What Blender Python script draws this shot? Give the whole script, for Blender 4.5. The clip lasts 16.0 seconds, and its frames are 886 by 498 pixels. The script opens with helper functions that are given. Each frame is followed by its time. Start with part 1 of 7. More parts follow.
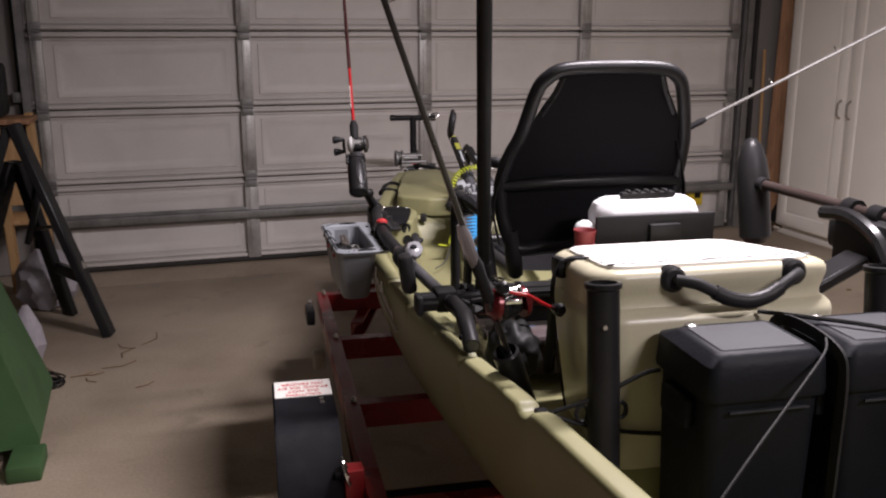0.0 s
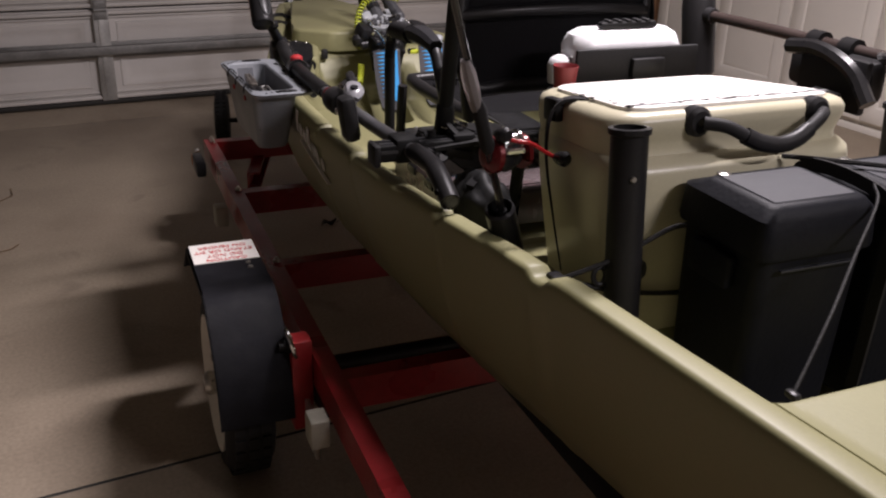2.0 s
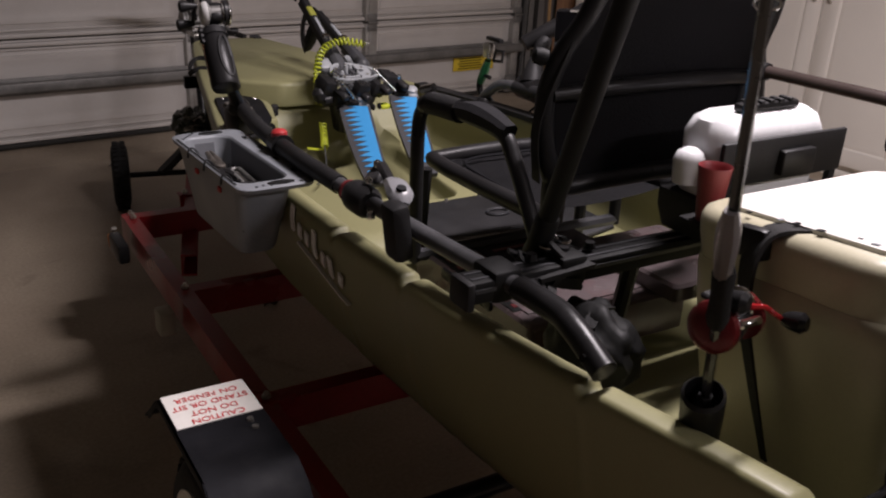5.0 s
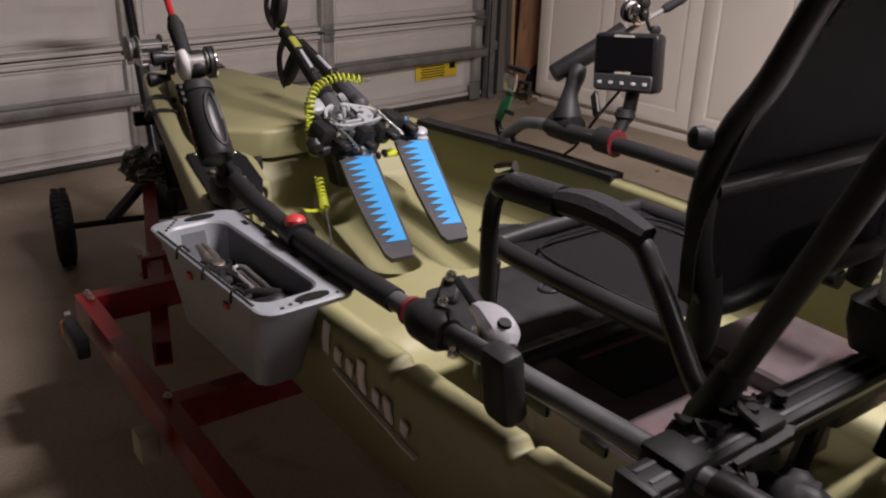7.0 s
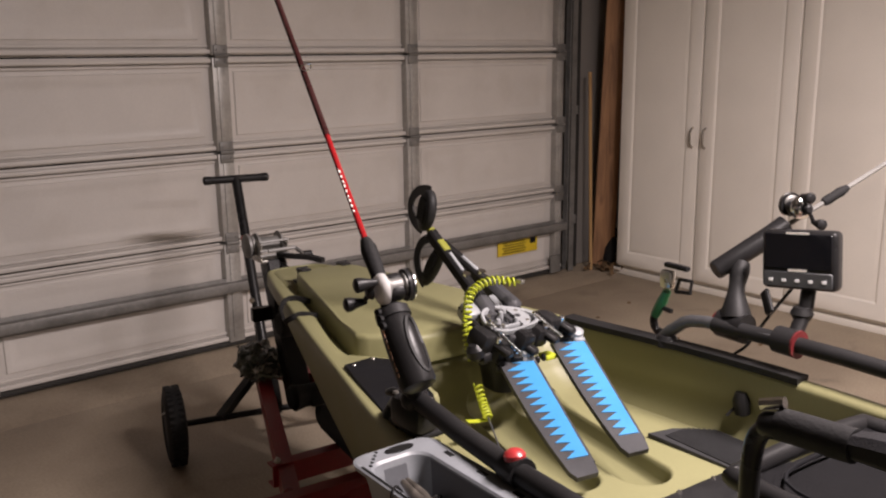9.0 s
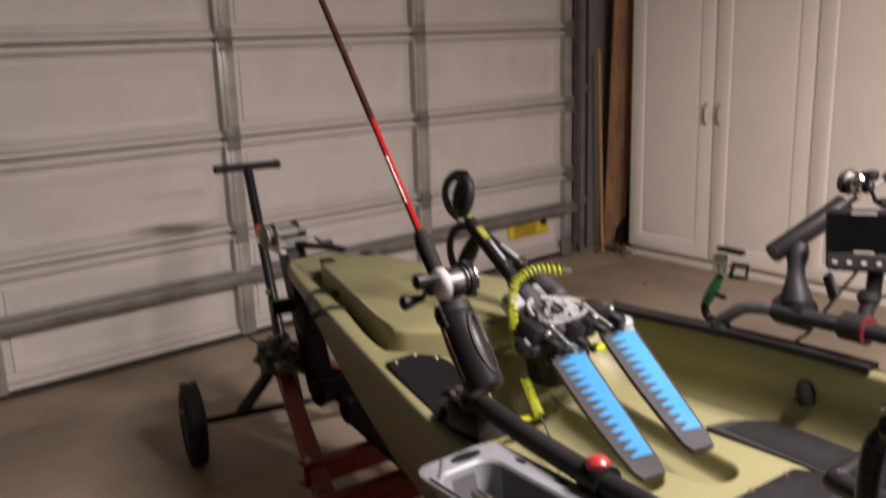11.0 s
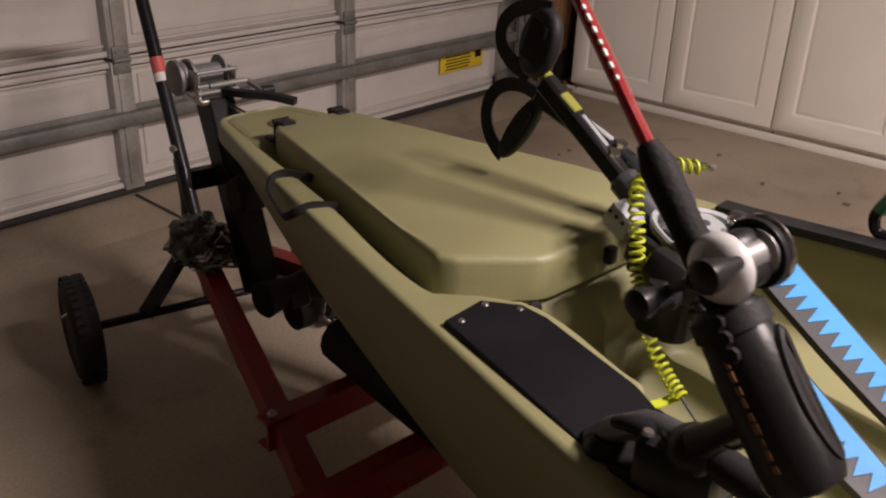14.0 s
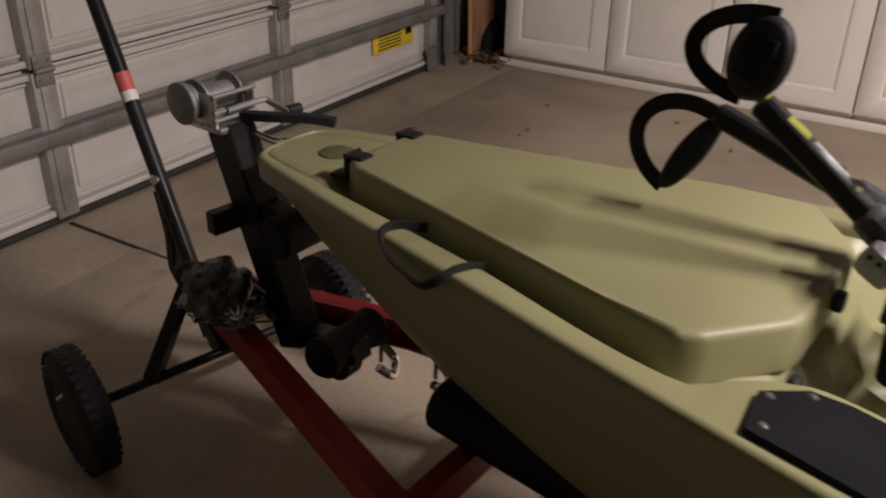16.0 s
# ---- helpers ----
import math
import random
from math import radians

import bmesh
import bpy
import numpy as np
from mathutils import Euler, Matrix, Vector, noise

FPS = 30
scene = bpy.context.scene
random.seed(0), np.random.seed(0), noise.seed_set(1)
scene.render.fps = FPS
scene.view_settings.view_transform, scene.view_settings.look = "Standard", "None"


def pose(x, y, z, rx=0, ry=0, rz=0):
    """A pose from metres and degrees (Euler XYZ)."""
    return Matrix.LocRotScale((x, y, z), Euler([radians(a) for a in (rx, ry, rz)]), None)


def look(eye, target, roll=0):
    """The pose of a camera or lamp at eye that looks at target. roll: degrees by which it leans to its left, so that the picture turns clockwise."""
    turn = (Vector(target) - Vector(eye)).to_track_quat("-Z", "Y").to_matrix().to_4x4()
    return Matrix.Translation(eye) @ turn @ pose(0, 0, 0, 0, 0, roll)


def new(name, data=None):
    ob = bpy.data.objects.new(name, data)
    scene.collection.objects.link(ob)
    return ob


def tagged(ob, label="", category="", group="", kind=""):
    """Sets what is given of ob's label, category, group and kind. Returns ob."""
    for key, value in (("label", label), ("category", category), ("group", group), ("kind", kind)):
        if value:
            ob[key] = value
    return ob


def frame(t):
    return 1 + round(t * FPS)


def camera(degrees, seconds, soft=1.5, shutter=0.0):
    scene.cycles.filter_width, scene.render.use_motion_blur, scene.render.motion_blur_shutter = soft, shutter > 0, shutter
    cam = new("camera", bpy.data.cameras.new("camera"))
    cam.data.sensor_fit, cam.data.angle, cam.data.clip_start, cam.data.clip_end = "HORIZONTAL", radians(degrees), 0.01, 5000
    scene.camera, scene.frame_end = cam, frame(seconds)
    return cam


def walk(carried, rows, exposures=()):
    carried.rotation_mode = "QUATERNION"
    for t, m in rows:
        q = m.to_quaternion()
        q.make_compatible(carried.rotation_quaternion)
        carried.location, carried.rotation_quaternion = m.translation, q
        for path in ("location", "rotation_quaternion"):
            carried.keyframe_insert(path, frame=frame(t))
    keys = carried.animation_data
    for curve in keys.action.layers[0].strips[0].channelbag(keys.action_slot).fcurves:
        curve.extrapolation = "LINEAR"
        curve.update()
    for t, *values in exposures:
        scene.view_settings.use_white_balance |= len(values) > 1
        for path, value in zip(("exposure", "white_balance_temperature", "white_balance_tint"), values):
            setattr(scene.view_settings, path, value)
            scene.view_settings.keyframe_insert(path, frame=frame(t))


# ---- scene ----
cam = camera(53.4, 16.0, 2.1, 0.4)
PATH = [
    (0, (0.668, 0.549, 1.439), (1.243, 2.407, 0.973), -0.1),
    (0.5, (0.588, 0.582, 1.426), (1.252, 2.397, 0.91), 0.5),
    (1, (0.549, 0.624, 1.404), (1.258, 2.386, 0.778), 2.1),
    (1.5, (0.552, 0.749, 1.381), (1.32, 2.464, 0.695), 1.6),
    (2, (0.531, 0.855, 1.383), (1.386, 2.475, 0.579), 1.8),
    (2.5, (0.435, 0.97, 1.395), (1.402, 2.545, 0.63), 1.2),
    (3, (0.357, 1.067, 1.394), (1.438, 2.585, 0.667), 1.1),
    (3.5, (0.351, 1.147, 1.388), (1.418, 2.672, 0.655), 2.4),
    (4, (0.43, 1.272, 1.391), (1.507, 2.813, 0.709), 2.2),
    (4.2, (0.456, 1.315, 1.386), (1.525, 2.854, 0.685), 2.7),
    (6.3, (0.476, 1.82, 1.403), (1.718, 3.162, 0.594), 2.8),
    (6.5, (0.499, 1.865, 1.405), (1.75, 3.219, 0.628), 2.4),
    (7, (0.567, 1.987, 1.407), (1.797, 3.36, 0.63), 1.8),
    (7.5, (0.579, 2.063, 1.415), (1.91, 3.346, 0.653), 2.0),
    (8, (0.51, 2.179, 1.438), (1.757, 3.594, 0.774), -0.0),
    (8.5, (0.46, 2.227, 1.466), (1.689, 3.723, 0.964), -0.8),
    (8.7, (0.443, 2.234, 1.474), (1.667, 3.746, 1.009), -0.4),
    (10.8, (0.372, 2.366, 1.494), (1.608, 3.898, 1.141), -1.3),
    (11, (0.405, 2.399, 1.475), (1.637, 3.902, 1.002), -1.8),
    (11.5, (0.508, 2.557, 1.424), (1.753, 3.964, 0.74), -1.1),
    (12, (0.552, 2.634, 1.399), (1.805, 3.96, 0.579), 0.2),
    (12.5, (0.586, 2.753, 1.398), (1.917, 3.992, 0.566), 1.7),
    (13, (0.586, 2.943, 1.401), (1.93, 4.156, 0.551), 1.6),
    (13.5, (0.612, 3.069, 1.392), (1.964, 4.251, 0.512), 1.5),
    (14, (0.667, 3.193, 1.379), (2.026, 4.386, 0.524), 2.1),
    (14.5, (0.66, 3.288, 1.389), (2.106, 4.352, 0.506), 2.6),
    (15, (0.582, 3.446, 1.397), (2.107, 4.388, 0.509), 1.3),
    (15.5, (0.552, 3.571, 1.39), (2.102, 4.47, 0.502), 2.0),
    (16, (0.637, 3.742, 1.384), (2.149, 4.67, 0.461), 1.1),
]
walk(cam, [(t, look(eye, target, roll)) for t, eye, target, roll in PATH],
     [(0, 0.10, 6000, 13), (1.4, 0.02, 6050, 13), (2.0, -0.18, 6050, 13), (3.4, -0.40, 6100, 13), (4.2, -0.52, 6100, 13), (6.5, -0.08, 6150, 13), (7.0, 0.03, 6200, 13), (7.5, 0.02, 6150, 13), (8.5, 0.43, 6450, 13), (10.8, 0.44, 6550, 13), (12.5, 0.17, 6700, 15), (14.5, 0.15, 6650, 14), (16.0, 0.20, 6400, 11)])

# ---- world, lamp, exposure ----
world = bpy.data.worlds.new("night")
world.use_nodes = True
world.node_tree.nodes["Background"].inputs[0].default_value = (0.9, 0.95, 1.0, 1)
world.node_tree.nodes["Background"].inputs[1].default_value = 0.002
scene.world = world


# two long ceiling fixtures, one over the kayak and one towards the rear wall
for fx_at, watts in (((2.2, 2.42, 2.62), 122), ((2.2, -0.35, 2.62), 80)):
    tube_lamp = bpy.data.lights.new("ceiling_fixture", "AREA")
    tube_lamp.shape, tube_lamp.size, tube_lamp.size_y = "RECTANGLE", 0.85, 0.14
    tube_lamp.energy, tube_lamp.color = watts, (1.0, 0.88, 0.85)
    fixture = new("ceiling_fixture", tube_lamp)
    fixture.location = fx_at

# ---- frames of reference ----
# K: the kayak's own frame (u across, s from stern to bow, z up)
K = pose(1.715, 3.30, 0, 0, 0, -5.3) @ pose(0, -2.5, 0)
IDENT = Matrix.Identity(4)
BACK = {}


# ---- materials ----
def nodes_of(name):
    m = bpy.data.materials.new(name)
    m.use_nodes = True
    nt = m.node_tree
    return m, nt, nt.nodes["Principled BSDF"], nt.nodes, nt.links


def paint(name, col, rough=0.5, metal=0.0, vary=0.12, scale=6.0, fine=60.0, bump=0.05, rough_vary=0.12, spread=0.0, dirt=None, dirt_amount=0.0, coat=0.0, spec=0.5):
    """Base colour with variation at two scales, wear in the gloss and a fine relief."""
    m, nt, bsdf, nodes, links = nodes_of(name)
    tc = nodes.new("ShaderNodeTexCoord")
    n1 = nodes.new("ShaderNodeTexNoise")
    n1.inputs["Scale"].default_value, n1.inputs["Detail"].default_value = scale, 4
    n2 = nodes.new("ShaderNodeTexNoise")
    n2.inputs["Scale"].default_value, n2.inputs["Detail"].default_value = fine, 3
    links.new(tc.outputs["Object"], n1.inputs["Vector"])
    links.new(tc.outputs["Object"], n2.inputs["Vector"])
    ramp = nodes.new("ShaderNodeMapRange")
    ramp.inputs["From Min"].default_value, ramp.inputs["From Max"].default_value = 0.3, 0.7
    ramp.inputs["To Min"].default_value, ramp.inputs["To Max"].default_value = 1 - vary, 1 + vary
    links.new(n1.outputs["Fac"], ramp.inputs["Value"])
    fineramp = nodes.new("ShaderNodeMapRange")
    fineramp.inputs["From Min"].default_value, fineramp.inputs["From Max"].default_value = 0.3, 0.7
    fineramp.inputs["To Min"].default_value, fineramp.inputs["To Max"].default_value = 1 - vary * 0.5, 1 + vary * 0.5
    links.new(n2.outputs["Fac"], fineramp.inputs["Value"])
    mul = nodes.new("ShaderNodeMath")
    mul.operation = "MULTIPLY"
    links.new(ramp.outputs[0], mul.inputs[0])
    links.new(fineramp.outputs[0], mul.inputs[1])
    last = mul.outputs[0]
    if spread:
        info = nodes.new("ShaderNodeObjectInfo")
        r2 = nodes.new("ShaderNodeMapRange")
        r2.inputs["To Min"].default_value, r2.inputs["To Max"].default_value = 1 - spread, 1 + spread
        links.new(info.outputs["Random"], r2.inputs["Value"])
        mul2 = nodes.new("ShaderNodeMath")
        mul2.operation = "MULTIPLY"
        links.new(last, mul2.inputs[0])
        links.new(r2.outputs[0], mul2.inputs[1])
        last = mul2.outputs[0]
    sc = nodes.new("ShaderNodeVectorMath")
    sc.operation = "SCALE"
    sc.inputs[0].default_value = col
    links.new(last, sc.inputs["Scale"])
    colour = sc.outputs[0]
    if dirt:
        n3 = nodes.new("ShaderNodeTexNoise")
        n3.inputs["Scale"].default_value, n3.inputs["Detail"].default_value = scale * 1.7, 8
        links.new(tc.outputs["Object"], n3.inputs["Vector"])
        r3 = nodes.new("ShaderNodeMapRange")
        r3.inputs["From Min"].default_value, r3.inputs["From Max"].default_value = 0.52, 0.75
        r3.inputs["To Max"].default_value = dirt_amount
        links.new(n3.outputs["Fac"], r3.inputs["Value"])
        mix = nodes.new("ShaderNodeMix")
        mix.data_type = "RGBA"
        links.new(r3.outputs[0], mix.inputs["Factor"])
        links.new(colour, mix.inputs["A"])
        mix.inputs["B"].default_value = (*dirt, 1)
        colour = mix.outputs["Result"]
    links.new(colour, bsdf.inputs["Base Color"])
    rr = nodes.new("ShaderNodeMapRange")
    rr.inputs["From Min"].default_value, rr.inputs["From Max"].default_value = 0.3, 0.7
    rr.inputs["To Min"].default_value, rr.inputs["To Max"].default_value = max(0.02, rough - rough_vary), min(1, rough + rough_vary)
    links.new(n1.outputs["Fac"], rr.inputs["Value"])
    links.new(rr.outputs[0], bsdf.inputs["Roughness"])
    bsdf.inputs["Metallic"].default_value = metal
    bsdf.inputs["Specular IOR Level"].default_value = spec
    if coat:
        bsdf.inputs["Coat Weight"].default_value = coat
    if bump:
        bp = nodes.new("ShaderNodeBump")
        bp.inputs["Strength"].default_value, bp.inputs["Distance"].default_value = bump, 0.01
        links.new(n2.outputs["Fac"], bp.inputs["Height"])
        links.new(bp.outputs[0], bsdf.inputs["Normal"])
    return m


def wood(name, col, dark, scale=3.0, axis="Z"):
    m, nt, bsdf, nodes, links = nodes_of(name)
    tc = nodes.new("ShaderNodeTexCoord")
    mp = nodes.new("ShaderNodeMapping")
    mp.inputs["Scale"].default_value = {"Z": (9, 9, 0.6), "X": (0.6, 9, 9), "Y": (9, 0.6, 9)}[axis]
    wv = nodes.new("ShaderNodeTexNoise")
    wv.inputs["Scale"].default_value, wv.inputs["Detail"].default_value, wv.inputs["Distortion"].default_value = scale, 6, 1.2
    links.new(tc.outputs["Object"], mp.inputs["Vector"])
    links.new(mp.outputs[0], wv.inputs["Vector"])
    cr = nodes.new("ShaderNodeValToRGB")
    cr.color_ramp.elements[0].color, cr.color_ramp.elements[1].color = (*dark, 1), (*col, 1)
    cr.color_ramp.elements[0].position, cr.color_ramp.elements[1].position = 0.35, 0.62
    links.new(wv.outputs["Fac"], cr.inputs[0])
    links.new(cr.outputs[0], bsdf.inputs["Base Color"])
    bsdf.inputs["Roughness"].default_value = 0.7
    bp = nodes.new("ShaderNodeBump")
    bp.inputs["Strength"].default_value, bp.inputs["Distance"].default_value = 0.15, 0.004
    links.new(wv.outputs["Fac"], bp.inputs["Height"])
    links.new(bp.outputs[0], bsdf.inputs["Normal"])
    return m


def concrete(name):
    """A garage slab: cloudy beige-grey, dark oil spots, scuffs and a fine grain."""
    m, nt, bsdf, nodes, links = nodes_of(name)
    tc = nodes.new("ShaderNodeTexCoord")
    big = nodes.new("ShaderNodeTexNoise")
    big.inputs["Scale"].default_value, big.inputs["Detail"].default_value = 1.1, 7
    mid = nodes.new("ShaderNodeTexNoise")
    mid.inputs["Scale"].default_value, mid.inputs["Detail"].default_value, mid.inputs["Distortion"].default_value = 3.7, 8, 0.6
    fine = nodes.new("ShaderNodeTexNoise")
    fine.inputs["Scale"].default_value, fine.inputs["Detail"].default_value = 90, 4
    for n in (big, mid, fine):
        links.new(tc.outputs["Object"], n.inputs["Vector"])
    cr = nodes.new("ShaderNodeValToRGB")
    cr.color_ramp.elements[0].color, cr.color_ramp.elements[1].color = (0.265, 0.212, 0.155, 1), (0.405, 0.335, 0.250, 1)
    cr.color_ramp.elements[0].position, cr.color_ramp.elements[1].position = 0.36, 0.62
    links.new(big.outputs["Fac"], cr.inputs[0])
    spots = nodes.new("ShaderNodeMapRange")
    spots.inputs["From Min"].default_value, spots.inputs["From Max"].default_value = 0.60, 0.72
    spots.inputs["To Max"].default_value = 0.5
    links.new(mid.outputs["Fac"], spots.inputs["Value"])
    mix = nodes.new("ShaderNodeMix")
    mix.data_type = "RGBA"
    links.new(spots.outputs[0], mix.inputs["Factor"])
    links.new(cr.outputs[0], mix.inputs["A"])
    mix.inputs["B"].default_value = (0.15, 0.12, 0.09, 1)
    grain = nodes.new("ShaderNodeMapRange")
    grain.inputs["From Min"].default_value, grain.inputs["From Max"].default_value = 0.3, 0.7
    grain.inputs["To Min"].default_value, grain.inputs["To Max"].default_value = 0.88, 1.12
    links.new(fine.outputs["Fac"], grain.inputs["Value"])
    sc = nodes.new("ShaderNodeVectorMath")
    sc.operation = "SCALE"
    links.new(mix.outputs["Result"], sc.inputs[0])
    links.new(grain.outputs[0], sc.inputs["Scale"])
    links.new(sc.outputs[0], bsdf.inputs["Base Color"])
    bsdf.inputs["Roughness"].default_value = 0.62
    bp = nodes.new("ShaderNodeBump")
    bp.inputs["Strength"].default_value, bp.inputs["Distance"].default_value = 0.12, 0.004
    links.new(fine.outputs["Fac"], bp.inputs["Height"])
    links.new(bp.outputs[0], bsdf.inputs["Normal"])
    return m


def clear(name, col, rough=0.25, alpha=0.45):
    m, nt, bsdf, nodes, links = nodes_of(name)
    bsdf.inputs["Base Color"].default_value = (*col, 1)
    bsdf.inputs["Roughness"].default_value, bsdf.inputs["Transmission Weight"].default_value, bsdf.inputs["IOR"].default_value = rough, 0.75, 1.35
    return m


M_FLOOR = concrete("concrete_slab")
M_WALL = paint("drywall_paint", (0.25, 0.23, 0.21), 0.85, vary=0.05, scale=2, fine=120, bump=0.05)
# dark colour for the unseen west wall, to cut bounce onto the hull
M_WALLDIM = paint("bounce_cutting_dark_wall", (0.10, 0.085, 0.07), 0.8, vary=0.12, scale=2, fine=120, bump=0.05)
M_CEIL = paint("ceiling_paint", (0.38, 0.365, 0.345), 0.9, vary=0.04, scale=2, fine=90, bump=0.1)
M_DOOR = paint("white_door_steel", (0.62, 0.59, 0.555), 0.5, vary=0.05, scale=2.5, fine=140, bump=0.02, dirt=(0.36, 0.31, 0.25), dirt_amount=0.18)
M_GALV = paint("galvanised_steel", (0.40, 0.39, 0.37), 0.5, metal=0.55, vary=0.18, scale=9, fine=50, bump=0.03)
M_GALVDARK = paint("dull_galvanised_steel", (0.23, 0.225, 0.215), 0.55, metal=0.5, vary=0.2, scale=9, fine=50, bump=0.03)
M_SEAL = paint("rubber_seal", (0.03, 0.028, 0.025), 0.8, vary=0.2)
M_CAB = paint("white_cabinet_paint", (0.84, 0.80, 0.73), 0.42, vary=0.03, scale=3, fine=150, bump=0.015)
M_KNOB = paint("brushed_nickel", (0.45, 0.42, 0.38), 0.35, metal=0.9, vary=0.08)
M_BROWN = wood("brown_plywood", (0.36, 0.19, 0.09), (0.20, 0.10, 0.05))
M_PINE = wood("pine_timber", (0.52, 0.33, 0.15), (0.38, 0.22, 0.09))
M_YELLOW = paint("yellow_label", (0.75, 0.55, 0.03), 0.6, vary=0.05)
M_INK = paint("black_ink", (0.008, 0.008, 0.008), 0.6, vary=0.05, spec=0.2)
M_REDINK = paint("red_ink", (0.55, 0.05, 0.05), 0.6, vary=0.05)
M_HULL = paint("dune_polyethylene", (0.238, 0.228, 0.114), 0.50, vary=0.05, scale=3, fine=160, bump=0.035, rough_vary=0.07, dirt=(0.20, 0.18, 0.10), dirt_amount=0.2)
M_BLACK = paint("black_plastic", (0.015, 0.0145, 0.015), 0.36, vary=0.2, fine=180, bump=0.04, spec=0.2)
M_BLACKMAT = paint("matt_black_plastic", (0.016, 0.0155, 0.016), 0.55, vary=0.2, fine=180, bump=0.06, spec=0.2)
M_PLATE = paint("dark_grey_plate", (0.0075, 0.0075, 0.009), 0.58, vary=0.1, fine=220, bump=0.05, spec=0.14)
M_HATCH = paint("dark_hatch_plastic", (0.017, 0.0165, 0.0175), 0.55, vary=0.2, scale=8, fine=220, bump=0.06, spec=0.3)
M_FENDER = paint("black_fender_paint", (0.007, 0.007, 0.009), 0.6, vary=0.3, scale=12, fine=120, bump=0.03, spec=0.15, dirt=(0.02, 0.02, 0.02), dirt_amount=0.4)
M_MESH = paint("black_mesh_fabric", (0.013, 0.0125, 0.014), 0.8, vary=0.2, fine=350, bump=0.25, spec=0.2)
M_FOAM = paint("charcoal_foam", (0.014, 0.0135, 0.014), 0.75, vary=0.15, fine=200, bump=0.15, spec=0.2)
M_RUBBER = paint("tyre_rubber", (0.015, 0.0145, 0.0145), 0.75, vary=0.25, fine=70, bump=0.15, dirt=(0.04, 0.036, 0.03), dirt_amount=0.25, spec=0.25)
M_RED = paint("red_trailer_paint", (0.24, 0.011, 0.013), 0.36, vary=0.15, scale=5, fine=80, bump=0.03, dirt=(0.12, 0.02, 0.02), dirt_amount=0.3)
M_RIM = paint("white_wheel_paint", (0.78, 0.74, 0.66), 0.45, vary=0.06, dirt=(0.3, 0.25, 0.18), dirt_amount=0.3)
M_CHROME = paint("chrome", (0.75, 0.75, 0.75), 0.14, metal=1.0, vary=0.05, rough_vary=0.05, bump=0)
M_ZINC = paint("zinc_plate", (0.5, 0.48, 0.44), 0.33, metal=0.9, vary=0.15, scale=20)
M_GREYPL = paint("light_grey_plastic", (0.204, 0.216, 0.233), 0.42, vary=0.08, fine=160, bump=0.04, dirt=(0.18, 0.17, 0.15), dirt_amount=0.2)
# darker copy of the tub's grey, for shade inside it
M_TUBSHADE = paint("shaded_grey_plastic", (0.085, 0.088, 0.097), 0.5, vary=0.08, fine=160, bump=0.04)
M_DRIVE = paint("drive_grey_plastic", (0.29, 0.30, 0.31), 0.38, vary=0.08, fine=150, bump=0.04)
M_FIN = paint("fin_dark_grey", (0.05, 0.05, 0.054), 0.5, vary=0.12, fine=150, bump=0.05, spec=0.35)
M_BLUE = paint("fin_blue", (0.045, 0.245, 0.52), 0.45, vary=0.06, fine=150, bump=0.02)
M_LIME = paint("lime_cord", (0.42, 0.47, 0.025), 0.5, vary=0.1)
M_COOLER = paint("tan_cooler_plastic", (0.46, 0.43, 0.305), 0.36, vary=0.05, scale=3, fine=180, bump=0.03, rough_vary=0.06)
M_LID = paint("white_lid_pad", (0.74, 0.72, 0.68), 0.5, vary=0.03, fine=160, bump=0.03)
M_BOX = paint("battery_box_black", (0.006, 0.0065, 0.009), 0.5, vary=0.12, fine=120, bump=0.08, spec=0.14)
M_BOXLID = paint("battery_lid_panel", (0.016, 0.017, 0.022), 0.55, vary=0.1, fine=150, bump=0.06)
M_WHITEPL = paint("white_plastic", (0.74, 0.74, 0.75), 0.3, vary=0.04, fine=120, bump=0.02)
M_LEVER = paint("lever_grey", (0.21, 0.21, 0.22), 0.3, vary=0.06)
M_REDPL = paint("red_plastic", (0.38, 0.032, 0.034), 0.35, vary=0.06)
M_RODRED = paint("red_rod_blank", (0.30, 0.012, 0.015), 0.25, vary=0.1, coat=0.5)
M_ROD = paint("graphite_rod", (0.012, 0.0115, 0.0115), 0.25, vary=0.1, coat=0.4)
M_DARKRED = paint("dark_red_rubber", (0.11, 0.010, 0.012), 0.5, vary=0.1)
M_REELWHITE = paint("pearl_reel_paint", (0.55, 0.54, 0.53), 0.25, vary=0.05, coat=0.5)
M_GREEN = paint("green_handle", (0.02, 0.16, 0.06), 0.4, vary=0.1)
M_GREENBIN = paint("green_canvas", (0.035, 0.085, 0.025), 0.7, vary=0.15, fine=200, bump=0.15)
M_CLEAR = clear("frosted_clear_plastic", (0.55, 0.50, 0.50), 0.3)
M_TRAY = paint("smoked_tray_plastic", (0.085, 0.068, 0.069), 0.2, vary=0.12, scale=9, fine=40, bump=0.02, dirt=(0.10, 0.03, 0.032), dirt_amount=0.45)
M_RODDARK = paint("dark_red_blank", (0.040, 0.012, 0.012), 0.3, vary=0.15, coat=0.4)
M_TOOL = paint("worn_tool_steel", (0.13, 0.115, 0.10), 0.42, metal=0.6, vary=0.3, scale=30)
M_TACKLERED = paint("red_tackle", (0.30, 0.05, 0.06), 0.5, vary=0.4, scale=40)
M_RAIL = paint("worn_aluminium_rail", (0.10, 0.10, 0.105), 0.36, metal=0.4, vary=0.15)
M_FRAME = paint("satin_seat_tube", (0.012, 0.012, 0.013), 0.42, vary=0.12, spec=0.25)
M_BRACKET = paint("pale_plated_bracket", (0.36, 0.34, 0.28), 0.5, metal=0.2, vary=0.12)
